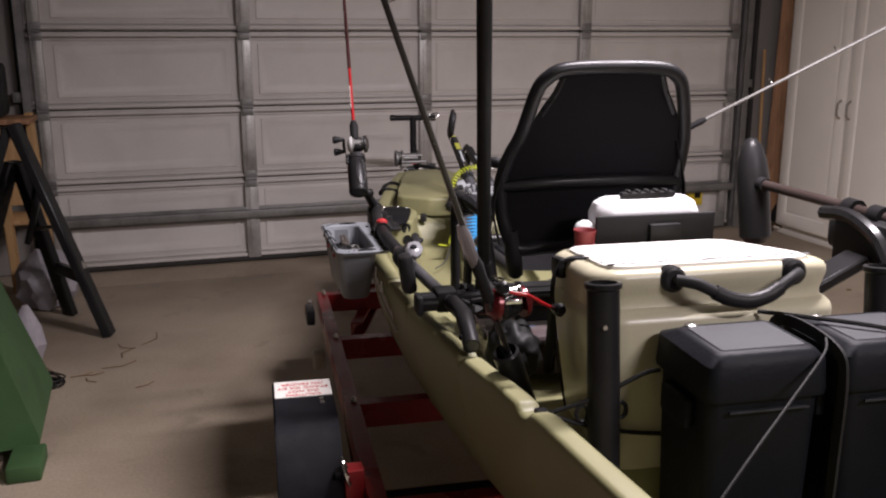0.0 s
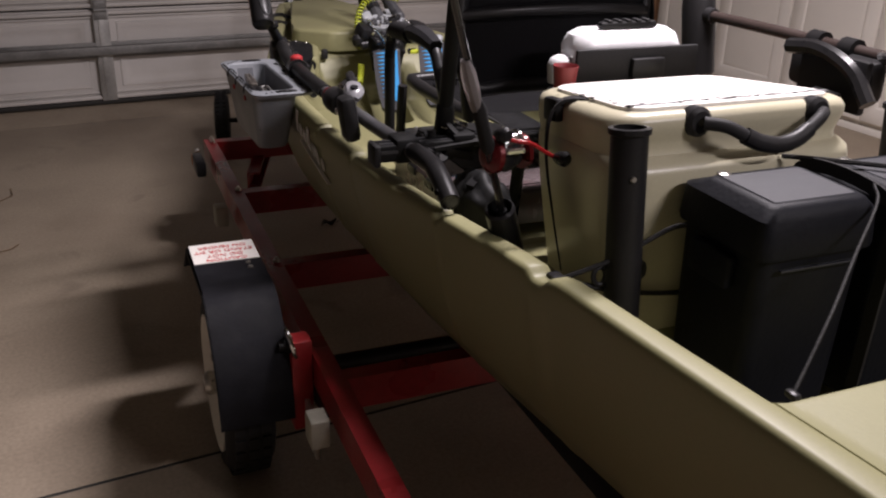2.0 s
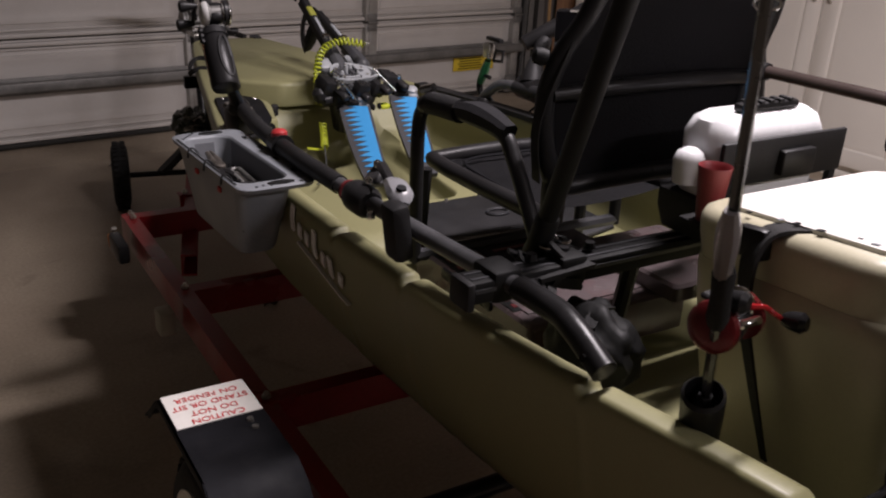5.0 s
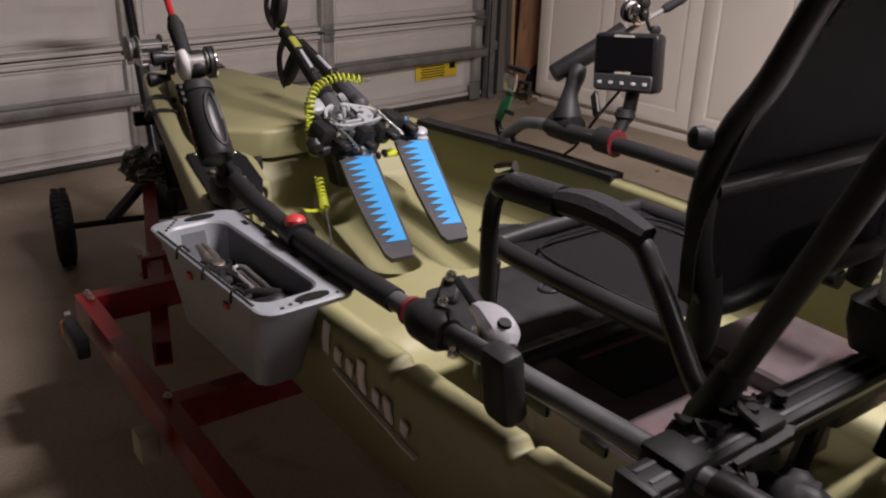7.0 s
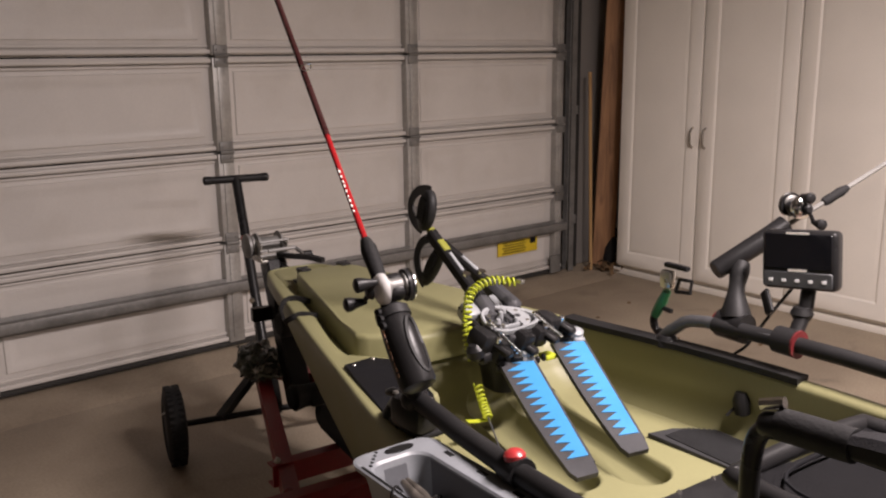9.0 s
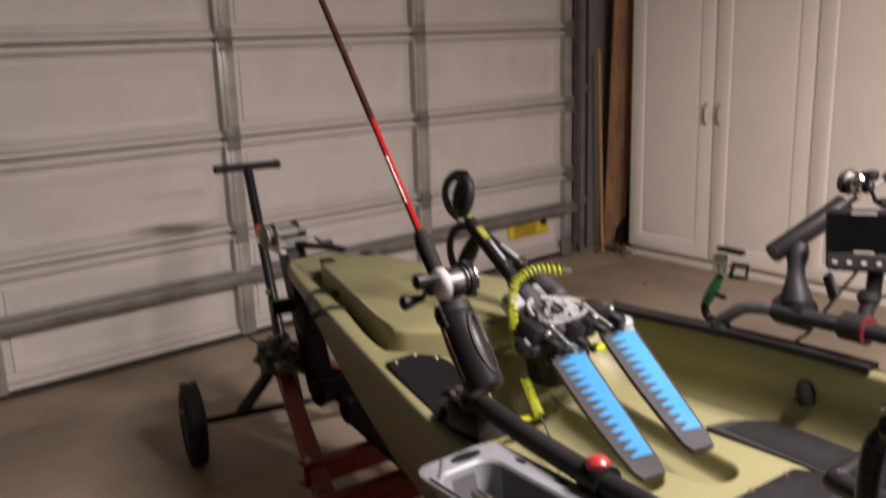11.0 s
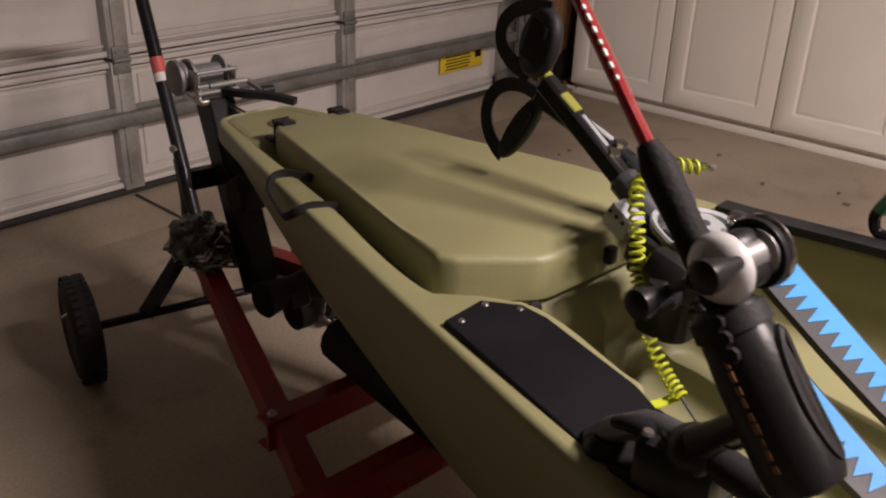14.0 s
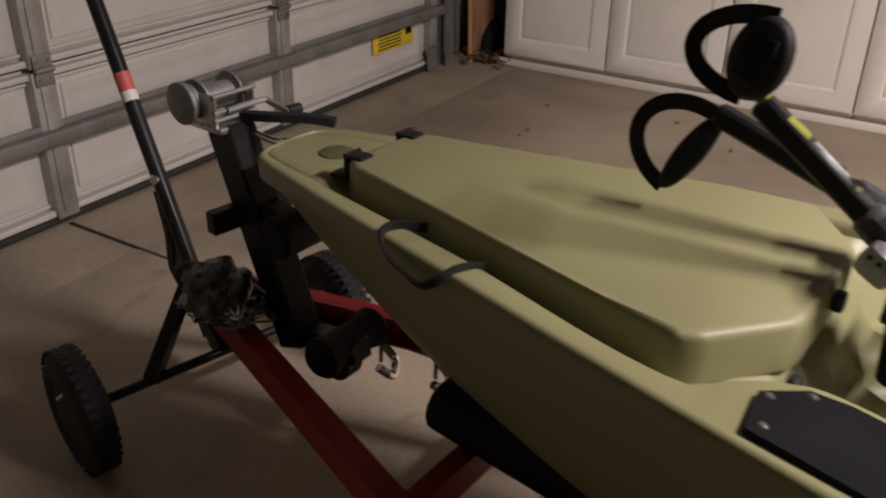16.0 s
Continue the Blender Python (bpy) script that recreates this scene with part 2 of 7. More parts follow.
M_REELRED = paint("anodised_reel_red", (0.12, 0.010, 0.012), 0.3, metal=0.3, vary=0.1)
M_ALU = paint("anodised_tube", (0.07, 0.07, 0.075), 0.38, metal=0.6, vary=0.1)
M_SCREEN = paint("screen_glass", (0.008, 0.008, 0.01), 0.08, vary=0.02, bump=0)
M_BUTTON = paint("button_panel", (0.06, 0.062, 0.066), 0.4, vary=0.05)
M_AMBER = paint("amber_lens", (0.6, 0.2, 0.02), 0.25, vary=0.05)
M_WHITELAB = paint("white_label", (0.72, 0.69, 0.64), 0.5, vary=0.05)
M_GREYLOGO = paint("pale_grey_decal", (0.74, 0.72, 0.69), 0.5, vary=0.05)
M_CORD = paint("black_cord", (0.014, 0.0135, 0.0135), 0.7, vary=0.3, fine=300, bump=0.2, spec=0.25)
M_BAG = paint("pale_plastic_bag", (0.30, 0.28, 0.30), 0.35, vary=0.12, fine=40, bump=0.4)
M_PLUG = paint("worn_olive_plug", (0.085, 0.075, 0.035), 0.6, vary=0.12)
M_LEAF = paint("dry_leaf", (0.16, 0.10, 0.05), 0.8, vary=0.3)
M_MATGREY = paint("grooved_mat", (0.026, 0.026, 0.028), 0.7, vary=0.1, fine=150, bump=0.1)


# ---- mesh helpers ----
def thing(name, at=(0, 0, 0), frame_of=IDENT, label="", category="", group="", kind="", turn=0.0):
    """An Empty at the thing's base. Parts are given in the coordinates of frame_of."""
    ob = new(name)
    ob.empty_display_size = 0.05
    local = Matrix.Translation(at) @ pose(0, 0, 0, 0, 0, turn)
    ob.matrix_basis = frame_of @ local
    BACK[ob.name] = local.inverted()
    return tagged(ob, label, category, group, kind)


def part(name, bm, material, parent=None, label="", smooth=38.0, kind="", category="", frame_of=None):
    """One mesh object, under a thing or a part of a thing."""
    me = bpy.data.meshes.new(name)
    bmesh.ops.recalc_face_normals(bm, faces=bm.faces)
    root = parent
    while root is not None and root.parent is not None:
        root = root.parent
    if root is not None and root.name in BACK:
        bm.transform(BACK[root.name])
    bm.to_mesh(me)
    bm.free()
    me.materials.append(material)
    if smooth:
        for p in me.polygons:
            p.use_smooth = True
        me.set_sharp_from_angle(angle=radians(smooth))
    ob = new(name, me)
    if parent is not None:
        ob.parent = parent
    elif frame_of is not None:
        ob.matrix_basis = frame_of
    return tagged(ob, label, category, "", kind)


def box(bm, c, d, r=0.0, seg=2, m=None, taper=1.0):
    """A box round c with sizes d, edges rounded by r; taper scales its foot."""
    vs = bmesh.ops.create_cube(bm, size=1.0)["verts"]
    for v in vs:
        k = taper if v.co.z < 0 else 1.0
        v.co = Vector((v.co.x * d[0] * k, v.co.y * d[1] * k, v.co.z * d[2]))
    if r:
        es = list({e for v in vs for e in v.link_edges})
        g = bmesh.ops.bevel(bm, geom=es, offset=r, segments=seg, affect="EDGES", profile=0.5)
        vs = list({v for f in g["faces"] for v in f.verts} | {v for v in vs if v.is_valid})
    mm = Matrix.Translation(c) @ (m or IDENT)
    bmesh.ops.transform(bm, matrix=mm, verts=vs)
    return vs


def boxes(*specs):
    bm = bmesh.new()
    for s in specs:
        box(bm, *s)
    return bm


def loft(bm, rings, closed=True, caps=True):
    rows = [[bm.verts.new(p) for p in ring] for ring in rings]
    n = len(rows[0])
    for a, b in zip(rows, rows[1:]):
        for i in range(n if closed else n - 1):
            j = (i + 1) % n
            bm.faces.new((a[i], a[j], b[j], b[i]))
    if caps and closed:
        bm.faces.new(rows[0][::-1])
        bm.faces.new(rows[-1])
    return rows


def smooth_path(pts, k=5):
    pts = [Vector(p) for p in pts]
    ext = [pts[0] * 2 - pts[1]] + pts + [pts[-1] * 2 - pts[-2]]
    out = []
    for i in range(1, len(ext) - 2):
        a, b, c, d = ext[i - 1:i + 3]
        for j in range(k):
            t = j / k
            out.append(0.5 * (2 * b + (c - a) * t + (2 * a - 5 * b + 4 * c - d) * t * t + (3 * b - a - 3 * c + d) * t ** 3))
    return out + [pts[-1]]


def tube(bm, pts, r, n=10, shape=None, caps=True):
    """A round (or shape-profiled) bar along pts; r may be a list."""
    pts = [Vector(p) for p in pts]
    rs = r if isinstance(r, (list, tuple)) else [r] * len(pts)
    side = None
    rings = []
    for i, p in enumerate(pts):
        d = (pts[min(i + 1, len(pts) - 1)] - pts[max(i - 1, 0)]).normalized()
        if side is None:
            ref = Vector((0, 0, 1)) if abs(d.z) < 0.9 else Vector((1, 0, 0))
            side = d.cross(ref).normalized()
        else:
            side = (side - d * side.dot(d)).normalized()
        up = side.cross(d)
        if shape:
            rings.append([p + side * (x * rs[i]) + up * (y * rs[i]) for x, y in shape])
        else:
            rings.append([p + side * (math.cos(2 * math.pi * j / n) * rs[i]) + up * (math.sin(2 * math.pi * j / n) * rs[i]) for j in range(n)])
    loft(bm, rings, True, caps)


def bar(bm, a, b, w, h, r=0.0):
    """A rectangular bar from a to b: w across, h upwards."""
    a, b = Vector(a), Vector(b)
    d = (b - a).normalized()
    side = d.cross(Vector((0, 0, 1)))
    side = side.normalized() if side.length > 1e-4 else Vector((1, 0, 0))
    up = side.cross(d)
    m = Matrix((side, d, up)).transposed().to_4x4()
    box(bm, (a + b) / 2, (w, (b - a).length, h), r, 1, m)


def lathe(bm, origin, axis, profile, n=20, caps=True):
    """Profile: (distance along axis, radius) pairs."""
    axis = Vector(axis).normalized()
    ref = Vector((0, 0, 1)) if abs(axis.z) < 0.9 else Vector((1, 0, 0))
    a = axis.cross(ref).normalized()
    b = axis.cross(a)
    o = Vector(origin)
    rings = [[o + axis * h + a * (math.cos(2 * math.pi * j / n) * r) + b * (math.sin(2 * math.pi * j / n) * r) for j in range(n)] for h, r in profile]
    loft(bm, rings, True, caps)


def slab(bm, outline, z0, z1, r=0.0, seg=2):
    """An outline (x, y) raised from z0 to z1, its edges rounded by r."""
    lo = [bm.verts.new((x, y, z0)) for x, y in outline]
    hi = [bm.verts.new((x, y, z1)) for x, y in outline]
    n = len(outline)
    fs = [bm.faces.new(lo[::-1]), bm.faces.new(hi)]
    for i in range(n):
        fs.append(bm.faces.new((lo[i], lo[(i + 1) % n], hi[(i + 1) % n], hi[i])))
    if r:
        es = [e for e in fs[1].edges]
        es += [e for v in hi for e in v.link_edges if e not in es]
        bmesh.ops.bevel(bm, geom=es, offset=r, segments=seg, affect="EDGES", profile=0.5)


def single(fn, *a, **k):
    bm = bmesh.new()
    fn(bm, *a, **k)
    return bm


def interp(table, s):
    """Smooth value at s from rows (s, value)."""
    xs = [r[0] for r in table]
    if s <= xs[0]:
        return table[0][1]
    if s >= xs[-1]:
        return table[-1][1]
    i = max(j for j in range(len(xs)) if xs[j] <= s)
    i = min(i, len(xs) - 2)
    y = [r[1] for r in table]
    t = (s - xs[i]) / (xs[i + 1] - xs[i])

    def slope(j):
        if j == 0:
            return (y[1] - y[0]) / (xs[1] - xs[0])
        if j == len(xs) - 1:
            return (y[-1] - y[-2]) / (xs[-1] - xs[-2])
        return (y[j + 1] - y[j - 1]) / (xs[j + 1] - xs[j - 1])
    h = xs[i + 1] - xs[i]
    a, b = slope(i) * h, slope(i + 1) * h
    return (2 * t ** 3 - 3 * t ** 2 + 1) * y[i] + (t ** 3 - 2 * t ** 2 + t) * a + (-2 * t ** 3 + 3 * t ** 2) * y[i + 1] + (t ** 3 - t ** 2) * b


# ---- the garage ----
DOOR_Y = 6.378
DOOR_C = 2.343
CEIL = 2.75


def structure(name, bm, material, label, category):
    return part(name, bm, material, None, label, 30.0, "structure", category)


structure("floor", boxes(((2.35, 4.36, -0.06), (7.1, 3.25, 0.12), 0.004), ((2.35, 0.02, -0.06), (7.1, 5.41, 0.12), 0.004)), M_FLOOR, "stained beige concrete garage slab with a saw-cut joint", "floor")
structure("floor_joint", boxes(((2.35, 2.73, -0.062), (7.1, 0.03, 0.12))), M_SEAL, "dark sealed joint between two concrete slabs", "floor joint")
structure("floor_joint_long", boxes(((2.338, 4.55, 0.0008), (0.010, 3.58, 0.003))), M_SEAL, "dark saw-cut joint running down the slab", "floor joint")
structure("apron", boxes(((2.35, 6.45, -0.066), (7.1, 0.96, 0.12)),), M_FLOOR, "concrete apron beneath the garage door", "floor")
structure("wall_north_left", boxes(((-0.69, 6.498, 1.375), (1.02, 0.14, 2.75))), M_WALL, "painted drywall beside the garage door", "wall")
structure("wall_north_right", boxes(((5.36, 6.498, 1.375), (0.92, 0.14, 2.75))), M_WALL, "painted drywall beside the garage door", "wall")
structure("wall_north_header", boxes(((2.36, 6.498, 2.585), (5.08, 0.14, 0.33))), M_WALL, "painted drywall above the garage door", "wall")
# the west wall is out of view; its darkness only lowers the fill light
structure("wall_west", boxes(((-1.27, 2.0, 1.375), (0.14, 9.24, 2.75))), M_WALLDIM, "unseen garage side wall, coloured dark to cut bounced light", "wall")
structure("wall_east", boxes(((5.89, 2.0, 1.375), (0.14, 9.24, 2.75))), M_WALL, "painted drywall behind the cabinets", "wall")
structure("wall_south", boxes(((2.31, -2.67, 1.375), (7.3, 0.14, 2.75))), M_WALL, "painted drywall rear wall of the garage", "wall")
structure("ceiling", boxes(((2.31, 1.94, CEIL + 0.06), (7.3, 9.36, 0.12))), M_CEIL, "painted drywall garage ceiling", "ceiling")

# sectional door: five sections, four columns of pressed panels
door = thing("garage_door", (DOOR_C, DOOR_Y, 0), label="closed white sectional steel garage door with grey stiles", category="garage door", kind="structure")
JOINTS = (0.02, 0.553, 1.013, 1.482, 1.947, 2.412)
STILES = (-0.045, 1.155, 2.342, 3.515, 4.735)
for k in range(5):
    z0, z1 = JOINTS[k], JOINTS[k + 1]
    sec = part("door_section", boxes(((DOOR_C, DOOR_Y + 0.022, (z0 + z1) / 2), (4.93, 0.02, z1 - z0 - 0.006), 0.002)), M_DOOR, door)
    rail = bmesh.new()
    for z, s in ((z0 + 0.022, 1), (z1 - 0.022, -1)):
        box(rail, (DOOR_C, DOOR_Y - 0.004, z), (4.90, 0.036, 0.022), 0.006)
        box(rail, (DOOR_C, DOOR_Y + 0.006, z + s * 0.026), (4.90, 0.014, 0.012), 0.004)
    part("section_rail", rail, M_DOOR, sec)
    for c in range(4):
        x0, x1 = STILES[c] + 0.055, STILES[c + 1] - 0.055
        a, b = z0 + 0.075, z1 - 0.075
        bm = bmesh.new()
        # a pressed frame round a flat field
        rings = []
        for inset, y in ((0.0, 0.013), (0.004, 0.004), (0.020, 0.004), (0.034, 0.010), (0.07, 0.010)):
            rings.append([(x0 + 0.03 + inset, DOOR_Y + y, a + inset), (x1 - 0.03 - inset, DOOR_Y + y, a + inset), (x1 - 0.03 - inset, DOOR_Y + y, b - inset), (x0 + 0.03 + inset, DOOR_Y + y, b - inset)])
        loft(bm, rings, True, True)
        part("panel", bm, M_DOOR, sec)
for i, x in enumerate(STILES):
    w = 0.085 if 0 < i < 4 else 0.06
    for k in range(5):
        z0, z1 = JOINTS[k], JOINTS[k + 1]
        bm = boxes(((x, DOOR_Y - 0.014, (z0 + z1) / 2), (w, 0.05, z1 - z0 - 0.012), 0.004), ((x, DOOR_Y - 0.041, (z0 + z1) / 2), (w * 0.45, 0.008, z1 - z0 - 0.06), 0.002))
        part("stile", bm, M_GALV, door)
    for k in range(1, 5):
        bm = boxes(((x, DOOR_Y - 0.046, JOINTS[k] - 0.028), (0.07, 0.008, 0.05), 0.003), ((x, DOOR_Y - 0.046, JOINTS[k] + 0.028), (0.07, 0.008, 0.05), 0.003))
        tube(bm, [(x - 0.035, DOOR_Y - 0.052, JOINTS[k]), (x + 0.035, DOOR_Y - 0.052, JOINTS[k])], 0.010, 8)
        for dx in (-0.02, 0.02):
            for dz in (-0.03, 0.03):
                lathe(bm, (x + dx, DOOR_Y - 0.048, JOINTS[k] + dz), (0, -1, 0), ((0, 0.006), (0.006, 0.005)), 6)
        part("hinge", bm, M_GALVDARK, door, "grey steel roller hinge")
strut = bmesh.new()
box(strut, (DOOR_C, DOOR_Y - 0.052, 0.325), (4.89, 0.05, 0.05), 0.006)
box(strut, (DOOR_C, DOOR_Y - 0.030, 0.325), (4.89, 0.012, 0.088), 0.003)
# darker steel than the stiles: the strut's own shade is put into its colour
part("strut", strut, M_GALVDARK, door, "galvanised steel stiffening strut")
part("bottom_seal", boxes(((DOOR_C, DOOR_Y + 0.012, 0.014), (4.93, 0.07, 0.028), 0.01)), M_SEAL, door, "black rubber bottom seal")
part("bottom_bracket", boxes(((4.70, DOOR_Y - 0.05, 0.07), (0.09, 0.02, 0.12), 0.004)), M_GALVDARK, door)
lab = part("warning_label", boxes(((4.391, DOOR_Y - 0.003, 0.233), (0.358, 0.006, 0.104), 0.001)), M_YELLOW, door, "yellow warning label")
bars = bmesh.new()
box(bars, (4.525, DOOR_Y - 0.0075, 0.258), (0.05, 0.003, 0.045))
for i in range(5):
    box(bars, (4.35 + 0.01 * (i % 2), DOOR_Y - 0.0075, 0.197 + 0.017 * i), (0.20, 0.003, 0.006))
part("print", bars, M_INK, lab)

for name, x, s in (("door_track_left", -0.145, 1), ("door_track_right", 4.865, -1)):
    t = thing(name, (x, 6.348, 0), label="galvanised vertical garage door track with brackets", category="door track", kind="structure")
    bm = boxes(((x, 6.348, 1.19), (0.008, 0.055, 2.38)), ((x + s * 0.02, 6.320, 1.19), (0.045, 0.006, 2.38)), ((x + s * 0.02, 6.376, 1.19), (0.045, 0.006, 2.38)))
    part("channel", bm, M_GALVDARK, t)
    for z in (0.35, 1.1, 1.9):
        part("track_bracket", boxes(((x - s * 0.03, 6.388, z), (0.06, 0.08, 0.06), 0.004)), M_GALVDARK, t)
    part("cable", single(tube, [(x + s * 0.075, 6.308, 0.08), (x + s * 0.07, 6.308, 2.4)], 0.003, 6), M_GALVDARK, t)
    if s < 0:
        part("jamb_seal", boxes(((x + 0.09, 6.393, 1.19), (0.03, 0.03, 2.38), 0.006)), M_SEAL, t)

# tall cabinets along the side wall
CAB_X, CAB_H = 5.003, 1.93
edges = [6.050, 5.438, 4.82, 4.195, 3.57, 2.945, 2.32, 1.70]


def cabinet(y1, y0, hinge_left):
    c = thing("tall_cabinet", (CAB_X + 0.36, (y0 + y1) / 2, 0), label="tall white storage cabinet with a shaker panel door", category="cabinet", group="cabinets along the side wall")
    mid, w = (y0 + y1) / 2, y1 - y0
    part("body", boxes(((CAB_X + 0.38, mid, CAB_H / 2 + 0.03), (0.72, w - 0.004, CAB_H - 0.06), 0.003)), M_CAB, c)
    part("plinth", boxes(((CAB_X + 0.40, mid, 0.03), (0.70, w - 0.006, 0.058), 0.002)), M_CAB, c)
    bm = bmesh.new()
    x = CAB_X
    rings = []
    for inset, dx in ((0.0, 0.018), (0.0, 0.003), (0.004, 0.0), (0.085, 0.0), (0.092, 0.004), (0.10, 0.009), (0.112, 0.004), (0.125, 0.002)):
        a, b, lo, hi = y0 + 0.006 + inset, y1 - 0.006 - inset, 0.075 + inset, CAB_H - 0.015 - inset
        rings.append([(x + dx, a, lo), (x + dx, b, lo), (x + dx, b, hi), (x + dx, a, hi)])
    loft(bm, rings, True, True)
    d = part("door", bm, M_CAB, c)
    ky = y0 + 0.045 if hinge_left else y1 - 0.045
    h = bmesh.new()
    tube(h, smooth_path([(x, ky, 0.905), (x - 0.026, ky, 0.925), (x - 0.030, ky, 0.965), (x - 0.026, ky, 1.005), (x, ky, 1.025)], 4), 0.007, 8)
    part("handle", h, M_KNOB, d, "brushed nickel bow handle")


for i in range(len(edges) - 1):
    cabinet(edges[i], edges[i + 1], i % 2 == 0)
structure("baseboard", boxes(((CAB_X + 0.035, 3.87, 0.02), (0.016, 4.45, 0.04), 0.003)), M_CAB, "thin white skirting strip under the cabinets", "baseboard")


# ---- the kayak ----
HALF = [(0.0, 0.20), (0.12, 0.255), (0.5, 0.315), (1.0, 0.372), (1.5, 0.430), (2.0, 0.463), (2.35, 0.464), (2.7, 0.428), (3.04, 0.352), (3.4, 0.270), (3.8, 0.172), (3.95, 0.130), (4.0, 0.116), (4.03, 0.103), (4.045, 0.085), (4.053, 0.05), (4.056, 0.015)]
RAILHALF = [(1.0, 0.372), (1.5, 0.430), (2.0, 0.468), (2.35, 0.472), (2.7, 0.428), (3.04, 0.352)]
GUN = [(0.0, 0.80), (0.4, 0.835), (0.9, 0.835), (0.965, 0.832), (0.985, 0.818), (1.012, 0.815), (1.032, 0.826), (1.3, 0.812), (1.6, 0.800), (2.0, 0.798), (2.6, 0.796), (3.04, 0.788), (3.5, 0.786), (4.18, 0.775)]
KEEL = [(0.0, 0.56), (0.3, 0.48), (0.8, 0.43), (1.5, 0.41), (2.5, 0.405), (3.1, 0.41), (3.35, 0.425), (3.6, 0.47), (3.8, 0.545), (3.93, 0.615), (4.02, 0.69), (4.07, 0.75)]
RIM = [(0.0, 0.06), (0.5, 0.05), (1.0, 0.045), (2.0, 0.05), (2.5, 0.06), (2.62, 0.075), (2.66, 0.095), (2.735, 0.100), (2.75, 0.125), (2.765, 0.165), (2.80, 0.170), (2.98, 0.172), (3.06, 0.12), (3.12, 0.055), (3.5, 0.055), (4.0, 0.03), (4.18, 0.008)]
STAR = [(1.3, 0.0), (1.7, 0.015), (2.0, 0.03), (2.7, 0.03), (2.95, 0.015), (3.05, 0.0)]
RIM_STAR = [(0.0, 0.06), (0.5, 0.05), (1.0, 0.045), (2.0, 0.045), (2.35, 0.042), (2.7, 0.036), (2.97, 0.034), (3.06, 0.06), (3.12, 0.055), (3.5, 0.055), (4.0, 0.03), (4.18, 0.008)]
FLOOR = [(0.0, 0.792), (0.10, 0.803), (0.35, 0.822), (0.585, 0.828), (0.60, 0.822), (0.625, 0.76), (0.645, 0.67), (0.67, 0.61), (0.98, 0.605), (1.03, 0.69), (1.40, 0.68), (1.50, 0.63), (2.40, 0.622), (2.90, 0.622), (2.99, 0.66), (3.05, 0.745), (3.12, 0.748), (3.78, 0.75), (3.84, 0.765), (3.90, 0.777), (4.18, 0.772)]


def bump_down(x, c, w):
    d = abs(x - c) / w
    return 0.0 if d >= 1 else (1 - d * d) ** 2


def gun(s):
    z = interp(GUN, s)
    for c in (1.31, 1.72, 1.955):
        z -= 0.014 * bump_down(s, c, 0.016)
    return z


def slot_ring(a, b, r, z, n=14):
    """The outline of a rounded slot from a to b at height z."""
    ang = math.atan2(b[1] - a[1], b[0] - a[0])
    out = [(b[0] + r * math.cos(ang - math.pi / 2 + math.pi * i / n), b[1] + r * math.sin(ang - math.pi / 2 + math.pi * i / n), z) for i in range(n + 1)]
    return out + [(a[0] + r * math.cos(ang + math.pi / 2 + math.pi * i / n), a[1] + r * math.sin(ang + math.pi / 2 + math.pi * i / n), z) for i in range(n + 1)]


def well(u, s):
    """Depth of the moulded hollows of the cockpit floor."""
    d = 0.0
    if 1.55 < s < 2.30:
        e = min(1, (s - 1.55) / 0.05, (2.30 - s) / 0.05)
        d += 0.03 * e * max(0.0, min(1, (0.26 - abs(u)) / 0.03))
    return d


def section(s, star=False):
    w, g, k = interp(HALF, s), gun(s), interp(KEEL, s)
    if star and 1.3 < s < 3.05:
        w -= interp(STAR, s)
    rim = min(interp(RIM_STAR if star else RIM, s), w * 0.6)
    f = min(interp(FLOOR, s), g - 0.004)
    h = g - k
    v = max(0.0, min(1.0, (s - 3.05) / 0.9))
    a, b, c, d, e, q = (x + (y - x) * v for x, y in ((0.28, 0.10), (0.54, 0.26), (0.74, 0.45), (0.865, 0.64), (0.93, 0.80), (0.97, 0.92)))
    out = [(0.0, k), (a * w, k + 0.004), (b * w, k + 0.05 * h), (c * w, k + 0.16 * h), (d * w, k + 0.34 * h), (e * w, k + 0.55 * h), (q * w, k + 0.75 * h),
           (0.998 * w, g - 0.040), (1.0 * w, g - 0.014), (1.0 * w - 0.0015, g - 0.006), (1.0 * w - 0.006, g - 0.001), (1.0 * w - 0.011, g)]
    iw = w - rim
    out += [(iw + 0.012, g), (iw + 0.003, g - 0.004), (iw, g - 0.014 if g - f > 0.03 else (g + f) / 2)]
    wall = max(0.0, iw - 0.005)
    if star and 1.6 < s < 2.99:
        back = 0.018 * min(1.0, (s - 1.6) / 0.1, (2.99 - s) / 0.05)
        iw, wall = iw + back, wall + back
    out += [(iw - 0.002 if iw > 0.02 else iw * 0.8, f + 0.55 * max(0.0, g - f - 0.02)), (wall, f + min(0.03, 0.4 * (g - f))), (max(0.0, wall - 0.02), f)]
    inner = max(0.0, wall - 0.02)
    for u in [0.25 - 0.008 * j for j in range(31)]:
        out.append((min(u, inner * u / 0.25), f))
    return out, f


